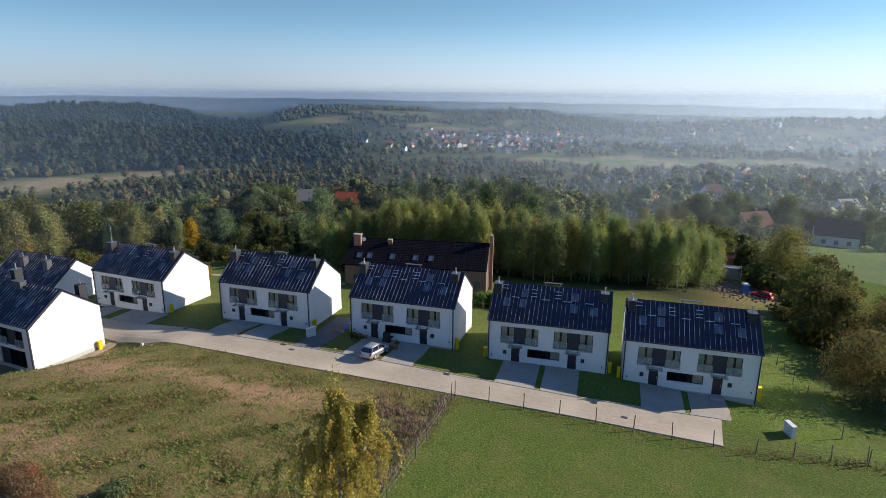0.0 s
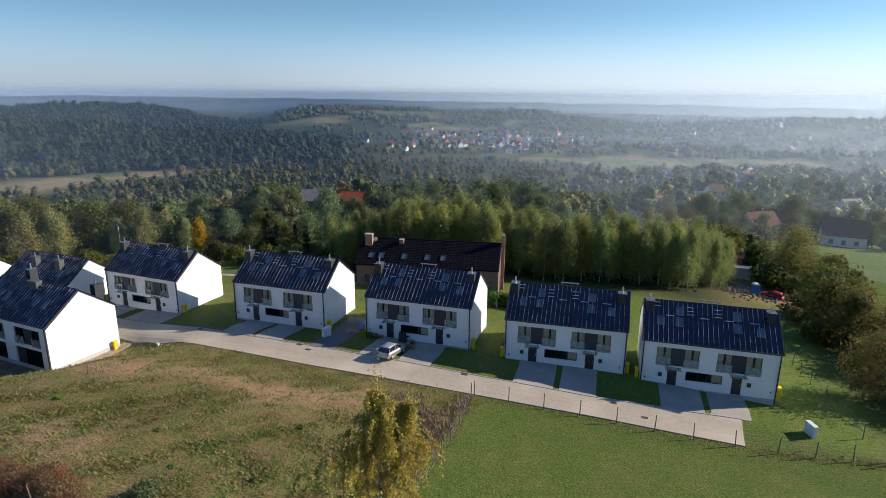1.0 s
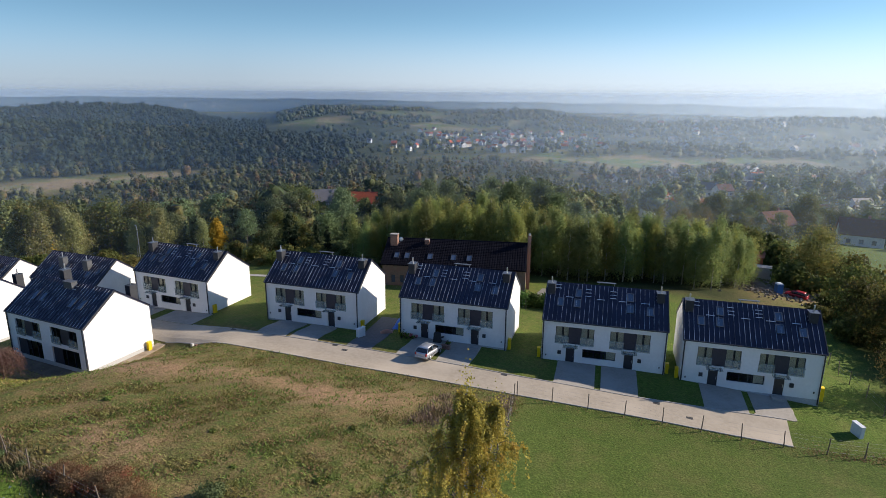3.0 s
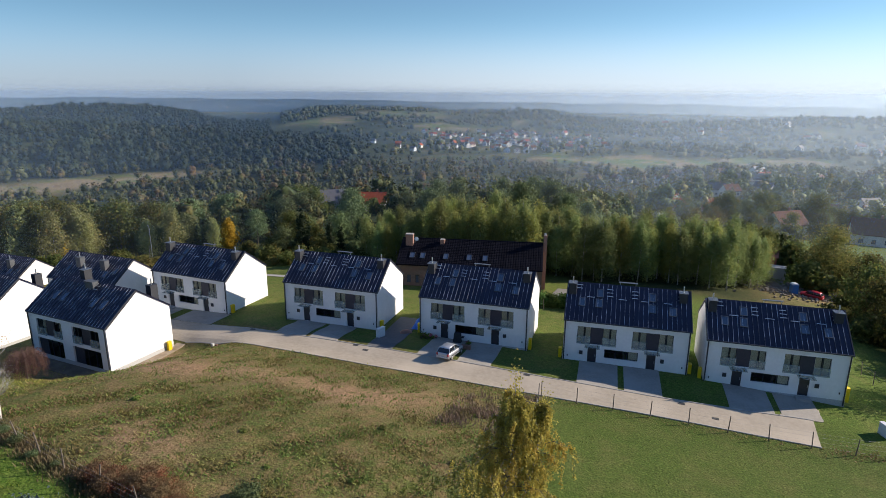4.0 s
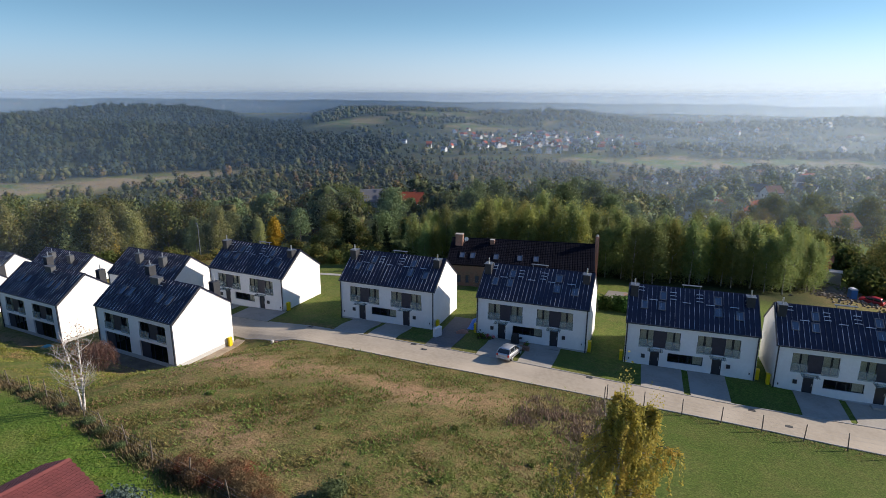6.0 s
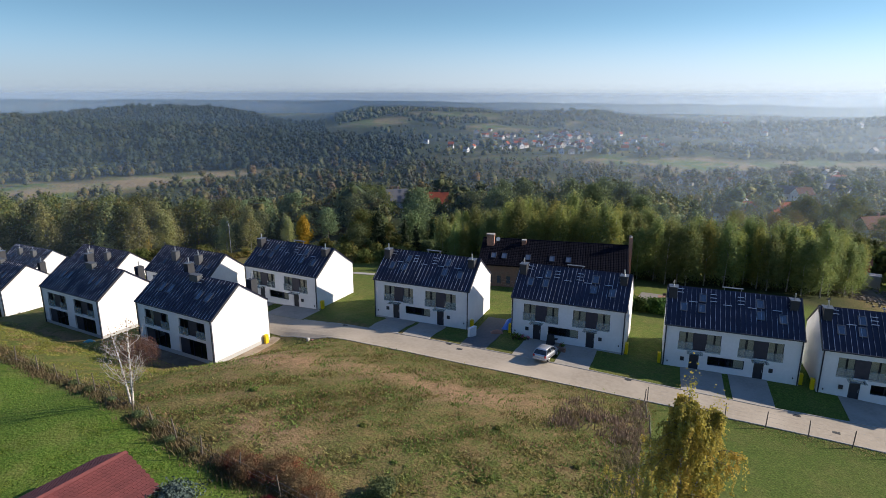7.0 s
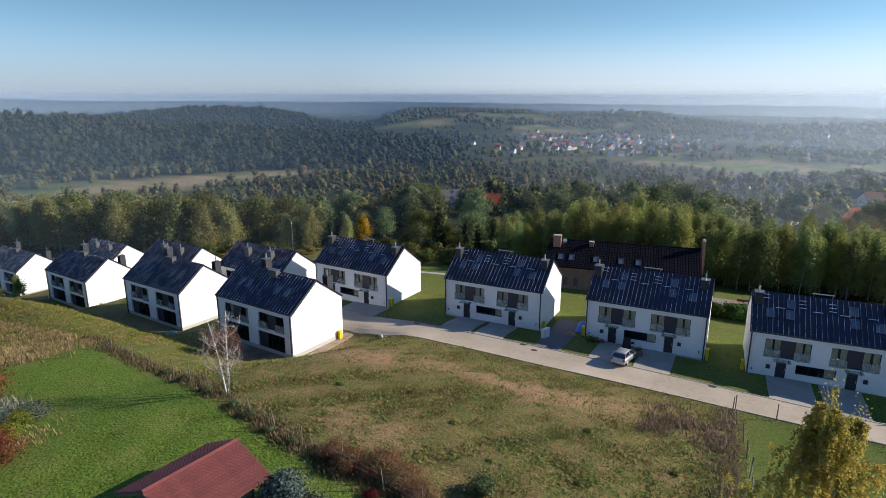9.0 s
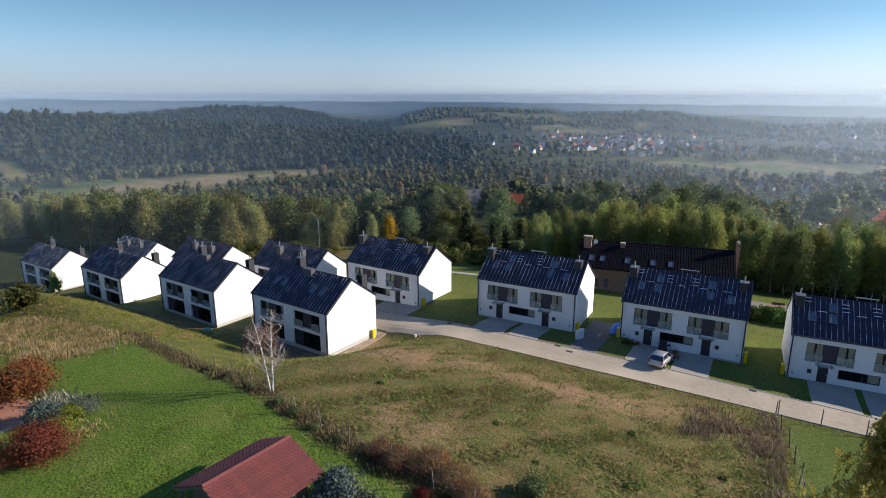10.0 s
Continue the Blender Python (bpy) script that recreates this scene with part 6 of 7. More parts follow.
for i, (x, y) in enumerate(((0.9, -0.6), (1.3, -0.9), (1.7, -0.6), (2.1, -0.9), (2.4, -0.5), (0.6, -1.0), (6.6, -0.8), (6.9, -1.3))):
    px, py = local(hC, x, y)
    m = pose(px, py, hz(px, py) + 0.03, 0, 0, i * 50) @ Matrix.Scale(0.7 + 0.2 * (i % 3), 4)
    if i < 2:
        pp[i].matrix_basis = m
    else:
        copy_thing(pp[i % 2], m)
gr = thing("grill", "covered black garden grill by a front door", "grill", pose(*local(hC, 5.3, -0.7), hC[2] + 0.06, 0, 0, 4))
part("cover", Shape().hull([(-0.5, -0.3, 0.0), (0.5, -0.3, 0.0), (0.5, 0.3, 0.0), (-0.5, 0.3, 0.0)], [(-0.38, -0.25, 1.25), (0.38, -0.25, 1.25), (0.38, 0.25, 1.25), (-0.38, 0.25, 1.25)]), RUBBER, gr)
part("shelf", Shape().box(0.5, -0.25, 0.72, 0.85, 0.25, 0.77), RUBBER, gr)
wl = thing("log_stack", "low stack of split brown firewood", "firewood", pose(*local(hC, 6.8, -2.4), hz(*local(hC, 6.8, -2.4)) + 0.05, 0, 0, 90))
for i in range(18):
    part("log", Shape().tube([(-0.2 + 0.03 * (i % 2), -0.6 + 0.2 * (i % 6), 0.1 + 0.18 * (i // 6)), (0.25, -0.6 + 0.2 * (i % 6), 0.1 + 0.18 * (i // 6))], [0.095, 0.09], 7), CLINK, wl)

# ---- container, rubble and cabin beyond the grove ----
CORR = mat("pale_corrugated", (0.5, 0.47, 0.42), (0.42, 0.39, 0.35), 3, 0.6)
OCHRE = mat("rusty_red_metal", (0.4, 0.12, 0.06), (0.32, 0.1, 0.05), 3, 0.7)
BLUEP = mat("blue_plastic", (0.03, 0.15, 0.42), None, rough=0.4)
ct = thing("site_container", "pale corrugated site container with a rusty red top", "container", pose(11, 146, hz(11, 146), 0, 0, -8))
part("body", Shape().box(-4, -1.3, -0.5, 4, 1.3, 2.5), CORR, ct)
for i in range(20):
    part("rib", Shape().box(-3.95 + i * 0.41, -1.36, 0.0, -3.8 + i * 0.41, -1.302, 2.45), CORR, ct)
rs = thing("red_shed", "rusty red open shed behind the container", "shed", pose(10.5, 150.5, hz(10.5, 150.5) + 0.3, 0, 0, -8))
part("wall", Shape().box(-3, -2, -0.5, 3, 2, 3.6), OCHRE, rs)
part("roof", Shape().hull([(-3.3, -2.3, 3.61), (3.3, -2.3, 3.61), (3.3, 2.3, 3.61), (-3.3, 2.3, 3.61)], [(-3.3, -2.3, 3.7), (3.3, -2.3, 3.7), (3.3, 2.3, 4.3), (-3.3, 2.3, 4.3)]), OCHRE, rs)
pt = thing("portable_toilet", "blue plastic portable toilet by the rubble", "toilet", pose(14.4, 130, hz(14.4, 130), 0, 0, 20))
part("body", Shape().box(-0.6, -0.6, -0.2, 0.6, 0.6, 2.1), BLUEP, pt)
part("roof", Shape().hull([(-0.65, -0.65, 2.103), (0.65, -0.65, 2.103), (0.65, 0.65, 2.103), (-0.65, 0.65, 2.103)], [(-0.4, -0.5, 2.35), (0.4, -0.5, 2.35), (0.4, 0.5, 2.35), (-0.4, 0.5, 2.35)]), WHITEM, pt)
part("door", Shape().box(-0.45, -0.63, 0.0, 0.45, -0.602, 1.95), BLUEP, pt)
RUBBLE = mat("rubble", (0.34, 0.29, 0.24), (0.2, 0.17, 0.14), 2, 0.95, rnd=0.5)
r = np.random.default_rng(3)
s = Shape()
for i in range(700):
    x, y = 14 + r.normal() * 5, 133 + r.normal() * 4
    a = r.uniform(0.06, 0.28, 3) * np.array([1, 1, 0.7])
    k = len(s.v)
    s.box(-a[0], -a[1], -a[2], a[0], a[1], a[2])
    m = pose(x, y, hz(x, y) + 0.15, *r.uniform(-40, 40, 3)) @ pose(0, 0, 0, 0, 0, r.uniform(0, 180))
    s.v[k:] = [tuple(m @ Vector(q)) for q in s.v[k:]]
tagged(part("rubble", s, RUBBLE), "heap of broken bricks, boards and stones", "rubble", kind="stuff")
heap("earth_heap", "low heap of brown earth in the rubble yard", "heap", EARTH, 5.0, 3.4, 1.1, 12).matrix_basis = pose(10.5, 134.5, hz(10.5, 134.5), 0, 0, 15)

# ---- street lamps ----
def street_lamp():
    t = thing("street_lamp", "slim grey street lamp with a curved arm", "street lamp", group="street lamps")
    part("pole", Shape().tube([(0, 0, -0.3), (0, 0, 4), (0, 0, 7.4), (0.15, 0, 8.0), (0.6, 0, 8.3), (1.2, 0, 8.35)], [0.1, 0.08, 0.06, 0.05, 0.045, 0.04], 8), STEEL, t)
    part("lamp_head", Shape().hull([(1.1, -0.12, 8.3), (1.75, -0.1, 8.3), (1.75, 0.1, 8.3), (1.1, 0.12, 8.3)], [(1.1, -0.08, 8.42), (1.65, -0.06, 8.4), (1.65, 0.06, 8.4), (1.1, 0.08, 8.42)]), STEEL, t)
    return t


sl_ = street_lamp()
sl_.matrix_basis = pose(-128, 102, hz(-128, 102), 0, 0, 150)
copy_thing(sl_, pose(-196, 96, hz(-196, 96), 0, 0, 150))
copy_thing(sl_, pose(-225, 92, hz(-225, 92), 0, 0, 150))

# ---- garden pavilion ----
def pavilion():
    p = thing("garden_pavilion", "small wooden garden house with a red shingle roof", "garden house")
    L, D, e, r = 6.15, 6.2, 1.8, 3.2
    k = (r - e) / (D / 2)
    part("wall", Shape().hull([(-L / 2 + 0.8, -D / 2 + 0.7, -0.6), (-L / 2 + 0.8, D / 2 - 0.7, -0.6), (-L / 2 + 0.8, D / 2 - 0.7, e + 0.3), (-L / 2 + 0.8, 0, r - 0.3), (-L / 2 + 0.8, -D / 2 + 0.7, e + 0.3)],
                              [(L / 2 - 0.8, -D / 2 + 0.7, -0.6), (L / 2 - 0.8, D / 2 - 0.7, -0.6), (L / 2 - 0.8, D / 2 - 0.7, e + 0.3), (L / 2 - 0.8, 0, r - 0.3), (L / 2 - 0.8, -D / 2 + 0.7, e + 0.3)]), WOOD, p)
    sl = math.hypot(D / 2, r - e)
    n, cols = 16, 23
    row = Shape()
    for j in range(cols):
        x0, w = -L / 2 + j * L / cols, L / cols
        row.hull([(x0 + 0.012, 0.0, 0.012), (x0 + w - 0.012, 0.0, 0.012), (x0 + w - 0.012, sl / n + 0.03, 0.0), (x0 + 0.012, sl / n + 0.03, 0.0)],
                 [(x0 + 0.012, 0.0, 0.032), (x0 + w - 0.012, 0.0, 0.032), (x0 + w - 0.012, sl / n + 0.03, 0.006), (x0 + 0.012, sl / n + 0.03, 0.006)])
    rm = row.mesh("shingle_course", REDSHINGLE)
    for sg in (-1, 1):
        deck = part("roof", Shape().hull([(-L / 2, sg * D / 2, e - 0.08), (-L / 2, sg * 0.002, r - 0.08), (-L / 2, sg * 0.002, r), (-L / 2, sg * D / 2, e)], [(L / 2, sg * D / 2, e - 0.08), (L / 2, sg * 0.002, r - 0.08), (L / 2, sg * 0.002, r), (L / 2, sg * D / 2, e)]), REDSHINGLE, p, "dark red shingle slope")
        for i in range(n):
            m = pose((i % 2) * L / cols * 0.5 - L / cols * 0.25, 0, 0) @ (pose(0, -D / 2 + i / n * D / 2, e + i / n * (r - e), math.degrees(math.atan(k))) if sg < 0 else pose(0, D / 2 - i / n * D / 2, e + i / n * (r - e), 0, 0, 180) @ pose(0, 0, 0, math.degrees(math.atan(k))))
            part("shingle_course", rm, None, deck, at=m)
        for x in (-L / 2 + 0.03, L / 2 - 0.03):
            part("barge_board", Shape().hull([(x - 0.03, sg * D / 2, e - 0.25), (x - 0.03, sg * 0.004, r - 0.25), (x - 0.03, sg * 0.004, r - 0.09), (x - 0.03, sg * D / 2, e - 0.09)], [(x + 0.03, sg * D / 2, e - 0.25), (x + 0.03, sg * 0.004, r - 0.25), (x + 0.03, sg * 0.004, r - 0.09), (x + 0.03, sg * D / 2, e - 0.09)]), WOOD, p)
    part("ridge_strip", Shape().hull([(-L / 2, -0.16, r - 0.03), (-L / 2, 0, r + 0.08), (-L / 2, 0.16, r - 0.03)], [(L / 2, -0.16, r - 0.03), (L / 2, 0, r + 0.08), (L / 2, 0.16, r - 0.03)]), REDSHINGLE, p)
    for x in (-L / 2 + 0.3, 0, L / 2 - 0.3):
        for y in (-D / 2 + 0.25, D / 2 - 0.25):
            part("post", Shape().box(x - 0.07, y - 0.07, -0.6, x + 0.07, y + 0.07, e + 0.05), WOOD, p)
    return p


pavilion().matrix_basis = pose(-45.28, 12.25, 5.4, 0, 0, 86.7)

# ---- the weeping birch in the foreground ----
NEARLEAF = leafy("golden_birch_leaves", (0.26, 0.23, 0.06), (0.46, 0.36, 0.085), (0.4, 0.25, 0.055), 0.3, 0.5)


def weeping_birch():
    r = np.random.default_rng(41)
    t = thing("weeping_birch", "tall weeping birch with yellowing hanging leaves", "tree")
    H = 13.4
    trunk = [Vector((0, 0, -0.5)), Vector((0.1, 0.05, 3)), Vector((0.0, 0.1, 6.5)), Vector((-0.1, 0.15, 9.5)), Vector((-0.05, 0.1, H))]
    part("trunk", Shape().tube(trunk, [0.2, 0.16, 0.12, 0.07, 0.015], 9), BIRCHBARK, t, "white birch trunk", True)
    second = [Vector((0.0, 0.1, 5.0)), Vector((0.9, 0.5, 8.2)), Vector((1.35, 0.7, 10.6)), Vector((1.55, 0.75, 11.9))]
    part("stem", Shape().tube(second, [0.09, 0.07, 0.045, 0.012], 7), BIRCHBARK, t, "white second stem", True)
    twigs, leaves, starts = Shape(), [], []
    for i in range(110):
        z0 = 2.4 + (H - 3.0) * r.random() ** 0.75
        w = r.uniform(0, 2 * np.pi)
        reach = min(0.2 + 0.8 * (H - z0), 4.3) * r.uniform(0.3, 1.1)
        on2 = z0 > 6.5 and r.random() < 0.3
        src = second if on2 else trunk
        zs = [p.z for p in src]
        base = Vector([float(np.interp(z0, zs, [p[a] for p in src])) for a in range(3)])
        if on2:
            reach *= 0.5
        d = Vector((math.cos(w), math.sin(w), 0))
        mid = base + d * reach * 0.5 + Vector((0, 0, 0.28 * reach))
        tip = base + d * reach + Vector((0, 0, 0.2 * reach))
        tip.z, mid.z = min(tip.z, H - 0.4), min(mid.z, H - 0.3)
        twigs.tube([base, mid, tip], [0.022, 0.012, 0.004], 4)
        for j in range(6):
            f = 0.3 + 0.7 * r.random()
            p = base.lerp(mid, f * 2) if f < 0.5 else mid.lerp(tip, f * 2 - 1)
            starts.append((p, d))
    for p, d in starts:
        L = r.uniform(0.6, 2.4)
        side = Vector((r.normal() * 0.22, r.normal() * 0.22, 0)) + d * 0.25 * r.random()
        q = [p, p + side * 0.6 + Vector((0, 0, -0.3 * L)), p + side + Vector((0, 0, -L))]
        twigs.tube(q, [0.007, 0.005, 0.003], 3)
        n = int(44 * L) + 6
        u = r.random(n)
        a = np.array([list(v) for v in q])
        c = np.where(u[:, None] < 0.5, a[0] + (a[1] - a[0]) * (2 * u[:, None]), a[1] + (a[2] - a[1]) * (2 * u[:, None] - 1))
        leaves.append(c + r.normal(size=(n, 3)) * 0.06)
    for tipv in (trunk[-1], second[-1]):
        leaves.append(np.array(tipv) + r.normal(size=(300, 3)) * np.array([0.2, 0.2, 0.8]) - np.array([0, 0, 0.7]))
    part("twigwork", twigs, BARK, t)
    v, q = leaf_quads(np.concatenate(leaves), 0.082, 0.1, r, 1.3)
    part("leaves", fast_mesh("leaves", v, q, NEARLEAF), None, t)
    return t


weeping_birch().matrix_basis = pose(-14.5, 22.6, hz(-14.5, 22.6), 0, 0, 20)
REDLEAF = leafy("scarlet_leaves", (0.5, 0.02, 0.02), (0.65, 0.06, 0.03), None, 0, 0.4)
TREES["scarlet"] = tree("scarlet_shrub", "small scarlet-leaved shrub under the birch", "shrub", 5.2, 3.0, 0.8, 420, 0.16, "broad", REDLEAF, BARK, 51, 5, 0.04)
plant("scarlet", -12.6, 24.6, 1.0)


# ---- the bare white birch ----
def bare_birch():
    """Three slim white stems from one foot, with rising pale boughs and fine twigs."""
    r, rg, leaves, tw = random.Random(9), np.random.default_rng(12), [], Shape()
    t = thing("bare_birch", "nearly bare white birch with three pale stems", "tree")
    for tx, ty, H, w0 in ((0.5, 0.3, 7.6, 0.11), (-2.4, 0.4, 6.4, 0.085), (2.0, -0.3, 5.0, 0.065)):
        stem = [Vector((tx * k ** 1.3 + 0.1 * math.sin(5 * k + tx), ty * k, -0.4 + (H + 0.4) * k)) for k in np.linspace(0, 1, 7)]
        part("stem", Shape().tube(stem, [w0 * (1.03 - k / 6) ** 0.8 + 0.008 for k in range(7)], 8), BIRCHBARK, t, "white birch stem", True)
        for i in range(11):
            z0 = r.uniform(0.22, 0.9) * H
            base = Vector([float(np.interp(z0, [p.z for p in stem], [p[a] for p in stem])) for a in range(3)])
            w, L = r.uniform(0, 6.28), (H + 0.5 - z0) * r.uniform(0.3, 0.55)
            tip = base + Vector((math.cos(w) * L * 0.8, math.sin(w) * L * 0.8, L * 0.75))
            mid = base.lerp(tip, 0.5) + Vector((math.cos(w), math.sin(w), -0.3)) * 0.12 * L
            part("bough", Shape().tube([base, mid, tip], [0.032, 0.02, 0.006], 5), TWIG, t)
            for j in range(9):
                f = r.uniform(0.25, 1)
                a = base.lerp(mid, f * 2) if f < 0.5 else mid.lerp(tip, f * 2 - 1)
                e = a + Vector((r.uniform(-0.7, 0.7), r.uniform(-0.7, 0.7), r.uniform(-0.1, 0.8)))
                tw.tube([a, a.lerp(e, 0.5) + Vector((0, 0, 0.1)), e, e + Vector((r.uniform(-0.1, 0.1), r.uniform(-0.1, 0.1), -0.35))], [0.009, 0.007, 0.005, 0.003], 3)
                if z0 > 2.5 and i % 3 == 0:
                    leaves.append(np.array(e) + rg.normal(size=(7, 3)) * np.array([0.25, 0.25, 0.35]) - np.array([0, 0, 0.3]))
    part("twigwork", tw, TWIG, t, "fine pale twigs")["kind"] = "stuff"
    v, q = leaf_quads(np.concatenate(leaves), 0.1, 0.1, rg)
    part("leaves", fast_mesh("leaves", v, q, leafy("withered_leaves", (0.14, 0.07, 0.04), (0.22, 0.12, 0.07), None, 0, 0.4)), None, t)
    return t


def weeping_shrub():
    """A dome of drooping red-brown twigs, almost bare."""
    r, rg, tips, tw = random.Random(4), np.random.default_rng(14), [], Shape()
    t = thing("weeping_shrub", "low weeping tree with bare red-brown drooping twigs", "shrub")
    part("trunk", Shape().tube([(0, 0, -0.3), (0.05, 0, 1.4), (0, 0.05, 2.6)], [0.1, 0.08, 0.05], 7), BARK, t)
    for i in range(9):
        w0 = i * 0.7
        for j in range(26):
            w, R, z = w0 + r.uniform(-0.4, 0.4), r.uniform(0.7, 2.4), r.uniform(2.6, 3.5)
            c, s_ = math.cos(w), math.sin(w)
            low = r.uniform(0.25, 1.4)
            tw.tube([(0, 0, 2.3), (c * R * 0.5, s_ * R * 0.5, z), (c * R * 0.9, s_ * R * 0.9, z - 0.6), (c * R, s_ * R, low)], [0.02, 0.014, 0.011, 0.007], 3)
            k = rg.random((16, 1))
            tips.append(np.array([c * R * 0.75, s_ * R * 0.75, z - 0.1]) * (1 - k) + np.array([c * R, s_ * R, low]) * k + rg.normal(size=(16, 3)) * 0.08)
    part("twigwork", tw, REDTWIG, t, "drooping russet twigs")["kind"] = "stuff"
    v, q = leaf_quads(np.concatenate(tips), 0.085, 0.1, rg)
    part("leaves", fast_mesh("leaves", v, q, leafy("russet_leaves", (0.13, 0.07, 0.05), (0.2, 0.11, 0.075), None, 0, 0.35)), None, t)
    return t


REDTWIG = mat("russet_twigs", (0.17, 0.1, 0.075), (0.11, 0.065, 0.05), 5, 0.85)
weeping_shrub().matrix_basis = pose(-72.0, 35.3, hz(-72.0, 35.3))
bare_birch().matrix_basis = pose(-56.4, 23.5, hz(-56.4, 23.5), 0, 0, 0)

# ---- garden shrubs ----
TREES["barberry"] = tree("red_shrub", "broad dark red barberry shrub on the lawn", "shrub", 2.3, 0.15, 2.3, 6500, 0.11, "broad", REDBUSH, BARK, 61, 8, 0.05)
TREES["maple"] = tree("maple_shrub", "orange-brown spreading maple shrub on the lawn", "shrub", 3.4, 0.4, 3.0, 5200, 0.18, "broad", ORANGEBUSH, BARK, 62, 8, 0.07)
TREES["blue"] = tree("blue_spruce", "round blue-grey dwarf spruce shrub", "shrub", 2.2, 0.1, 1.5, 3200, 0.15, "broad", BLUESPR, BARK, 63, 6, 0.05)
TREES["lime"] = tree("conifer_shrub", "low yellow-green conifer shrub", "shrub", 1.6, 0.1, 1.5, 2600, 0.14, "broad", GARDEN_GREEN, BARK, 64, 6, 0.05)
TREES["juniper"] = tree("juniper", "spreading blue-green juniper shrub", "shrub", 1.3, 0.1, 2.2, 3000, 0.16, "broad", leafy("juniper_needles", (0.07, 0.1, 0.07), (0.13, 0.17, 0.12), None, 0, 0.1), BARK, 65, 6, 0.05)
TREES["thicket"] = tree("thicket", "dark green hedge thicket", "shrub", 1.5, 0.1, 1.5, 1600, 0.18, "broad", DARK_LEAF, BARK, 69, 7, 0.03, group="thickets")
plant("barberry", -62.4, 8.0, 0.88)
plant("barberry", -37.3, 18.7, 0.24)
plant("maple", -75.2, 12.2, 0.8)
plant("blue", -68.1, 10.7, 0.75)
plant("blue", -66.5, 5.4, 1.2)
plant("blue", -41.2, 15.2, 1.2)
plant("thicket", -31.8, 23.0, 0.6)
plant("lime", -65.2, 10.8, 0.6)
plant("lime", -66.9, 12.2, 1.0)
plant("lime", -77.6, 11.2, 1.6)
plant("lime", -34.0, 16.0, 1.4)
plant("juniper", -67.6, 13.4, 0.6)
plant("juniper", -39.4, 15.2, 1.1)
TERRACE = mat("red_terrace_brick", (0.36, 0.15, 0.09), (0.28, 0.12, 0.075), 5, 0.9, bump=0.3, c3=(0.4, 0.2, 0.13), big=0.5)
sheet("terrace", [[(x, y) for y in np.linspace(5.0, 12.0, 5)] for x in np.linspace(-79, -69.6, 6)], TERRACE, 0.07, "red brick garden terrace beside the lawn", "terrace")
sheet("terrace_edge", [[(-69.5 + 0.25 * j, y) for j in range(2)] for y in np.linspace(5.0, 12.6, 5)], KERB, 0.16, "pale stone edging of the terrace", "edging")
plant("bush", -117.5, 29.0, 0.95)
TREES["sapling"] = tree("young_tree", "slim young tree with sparse pale leaves", "tree", 5.0, 0.8, 1.2, 900, 0.2, "birch", BIRCH_GREEN, BARK, 66, 6, 0.05)
plant("sapling", -141.5, 44.0, 1.0)
plant("rustbush", -233, 80, 1.4)
plant("gold", -262, 92, 0.7)
HEDGE = leafy("young_hedge", (0.05, 0.1, 0.02), (0.1, 0.16, 0.035), None, 0, 0.3)
TREES["hedge"] = tree("hedge_shrub", "dense green laurel hedge shrub", "shrub", 1.9, 0.1, 1.2, 1200, 0.22, "broad", HEDGE, BARK, 67, 4, 0.04, group="hedge")
for i in range(9):
    plant("hedge", -27.5 + i * 1.9, 84.4 + i * 0.3 + random.uniform(-0.3, 0.3), random.uniform(0.85, 1.1))
for x, y in ((-81, 79), (-79.5, 80), (-77, 79.6)):
    plant("gold", x, y, 0.32)


# ---- grass, weeds and brush ----
def tufts(name, label, pts, hgt, leaf, blades, seed, spread=0.5, upright=False):
    """Upright bent blades in bunches on the ground."""
    r = np.random.default_rng(seed)
    n = len(pts)
    z = height(pts[:, 0], pts[:, 1])
    h = np.repeat(np.broadcast_to(np.asarray(hgt, float), n) * r.uniform(0.6, 1.4, n), blades)
    base = np.repeat(np.stack([pts[:, 0], pts[:, 1], z - 0.06], 1), blades, 0)
    m = len(base)
    w = r.uniform(0, 2 * np.pi, m)
    d = np.stack([np.cos(w), np.sin(w), np.zeros(m)], 1)
    s = np.stack([-np.sin(w), np.cos(w), np.zeros(m)], 1)
    off = r.normal(size=(m, 3)) * np.array([1, 1, 0]) * (h * spread)[:, None]
    b = base + off
    wd = (h * (r.uniform(0.07, 0.16, m) if upright else r.uniform(0.14, 0.36, m)))[:, None]
    lean = (h * (r.uniform(0.1, 0.7, m) if upright else r.uniform(0.3, 1.3, m)))[:, None]
    top = b + d * lean + np.array([0, 0, 1.0]) * h[:, None] * (r.uniform(0.7, 1.1, m) if upright else r.uniform(0.25, 0.85, m))[:, None]
    v = np.stack([b - s * wd, b + s * wd, top + s * wd * 0.35, top - s * wd * 0.35], 1).reshape(-1, 3)
    return tagged(new(name, fast_mesh(name, v, np.arange(4 * m).reshape(m, 4), leaf)), label, "grass", kind="stuff")


DRYGRASS = leafy("dry_grass", (0.26, 0.19, 0.085), (0.4, 0.29, 0.145), (0.19, 0.18, 0.055), 0.4, 0.45)
GREENGRASS = leafy("green_grass", (0.09, 0.125, 0.024), (0.19, 0.22, 0.05), (0.22, 0.18, 0.06), 0.35, 0.45)
STRAW = leafy("straw_grass", (0.3, 0.215, 0.11), (0.46, 0.33, 0.185), (0.22, 0.18, 0.075), 0.45, 0.45)
BANKGRASS = leafy("bank_grass", (0.2, 0.24, 0.045), (0.38, 0.38, 0.09), (0.45, 0.33, 0.15), 0.3, 0.45)
WEED = leafy("green_weeds", (0.1, 0.14, 0.036), (0.21, 0.24, 0.065), (0.26, 0.19, 0.085), 0.3, 0.45)
g = np.random.default_rng(77)


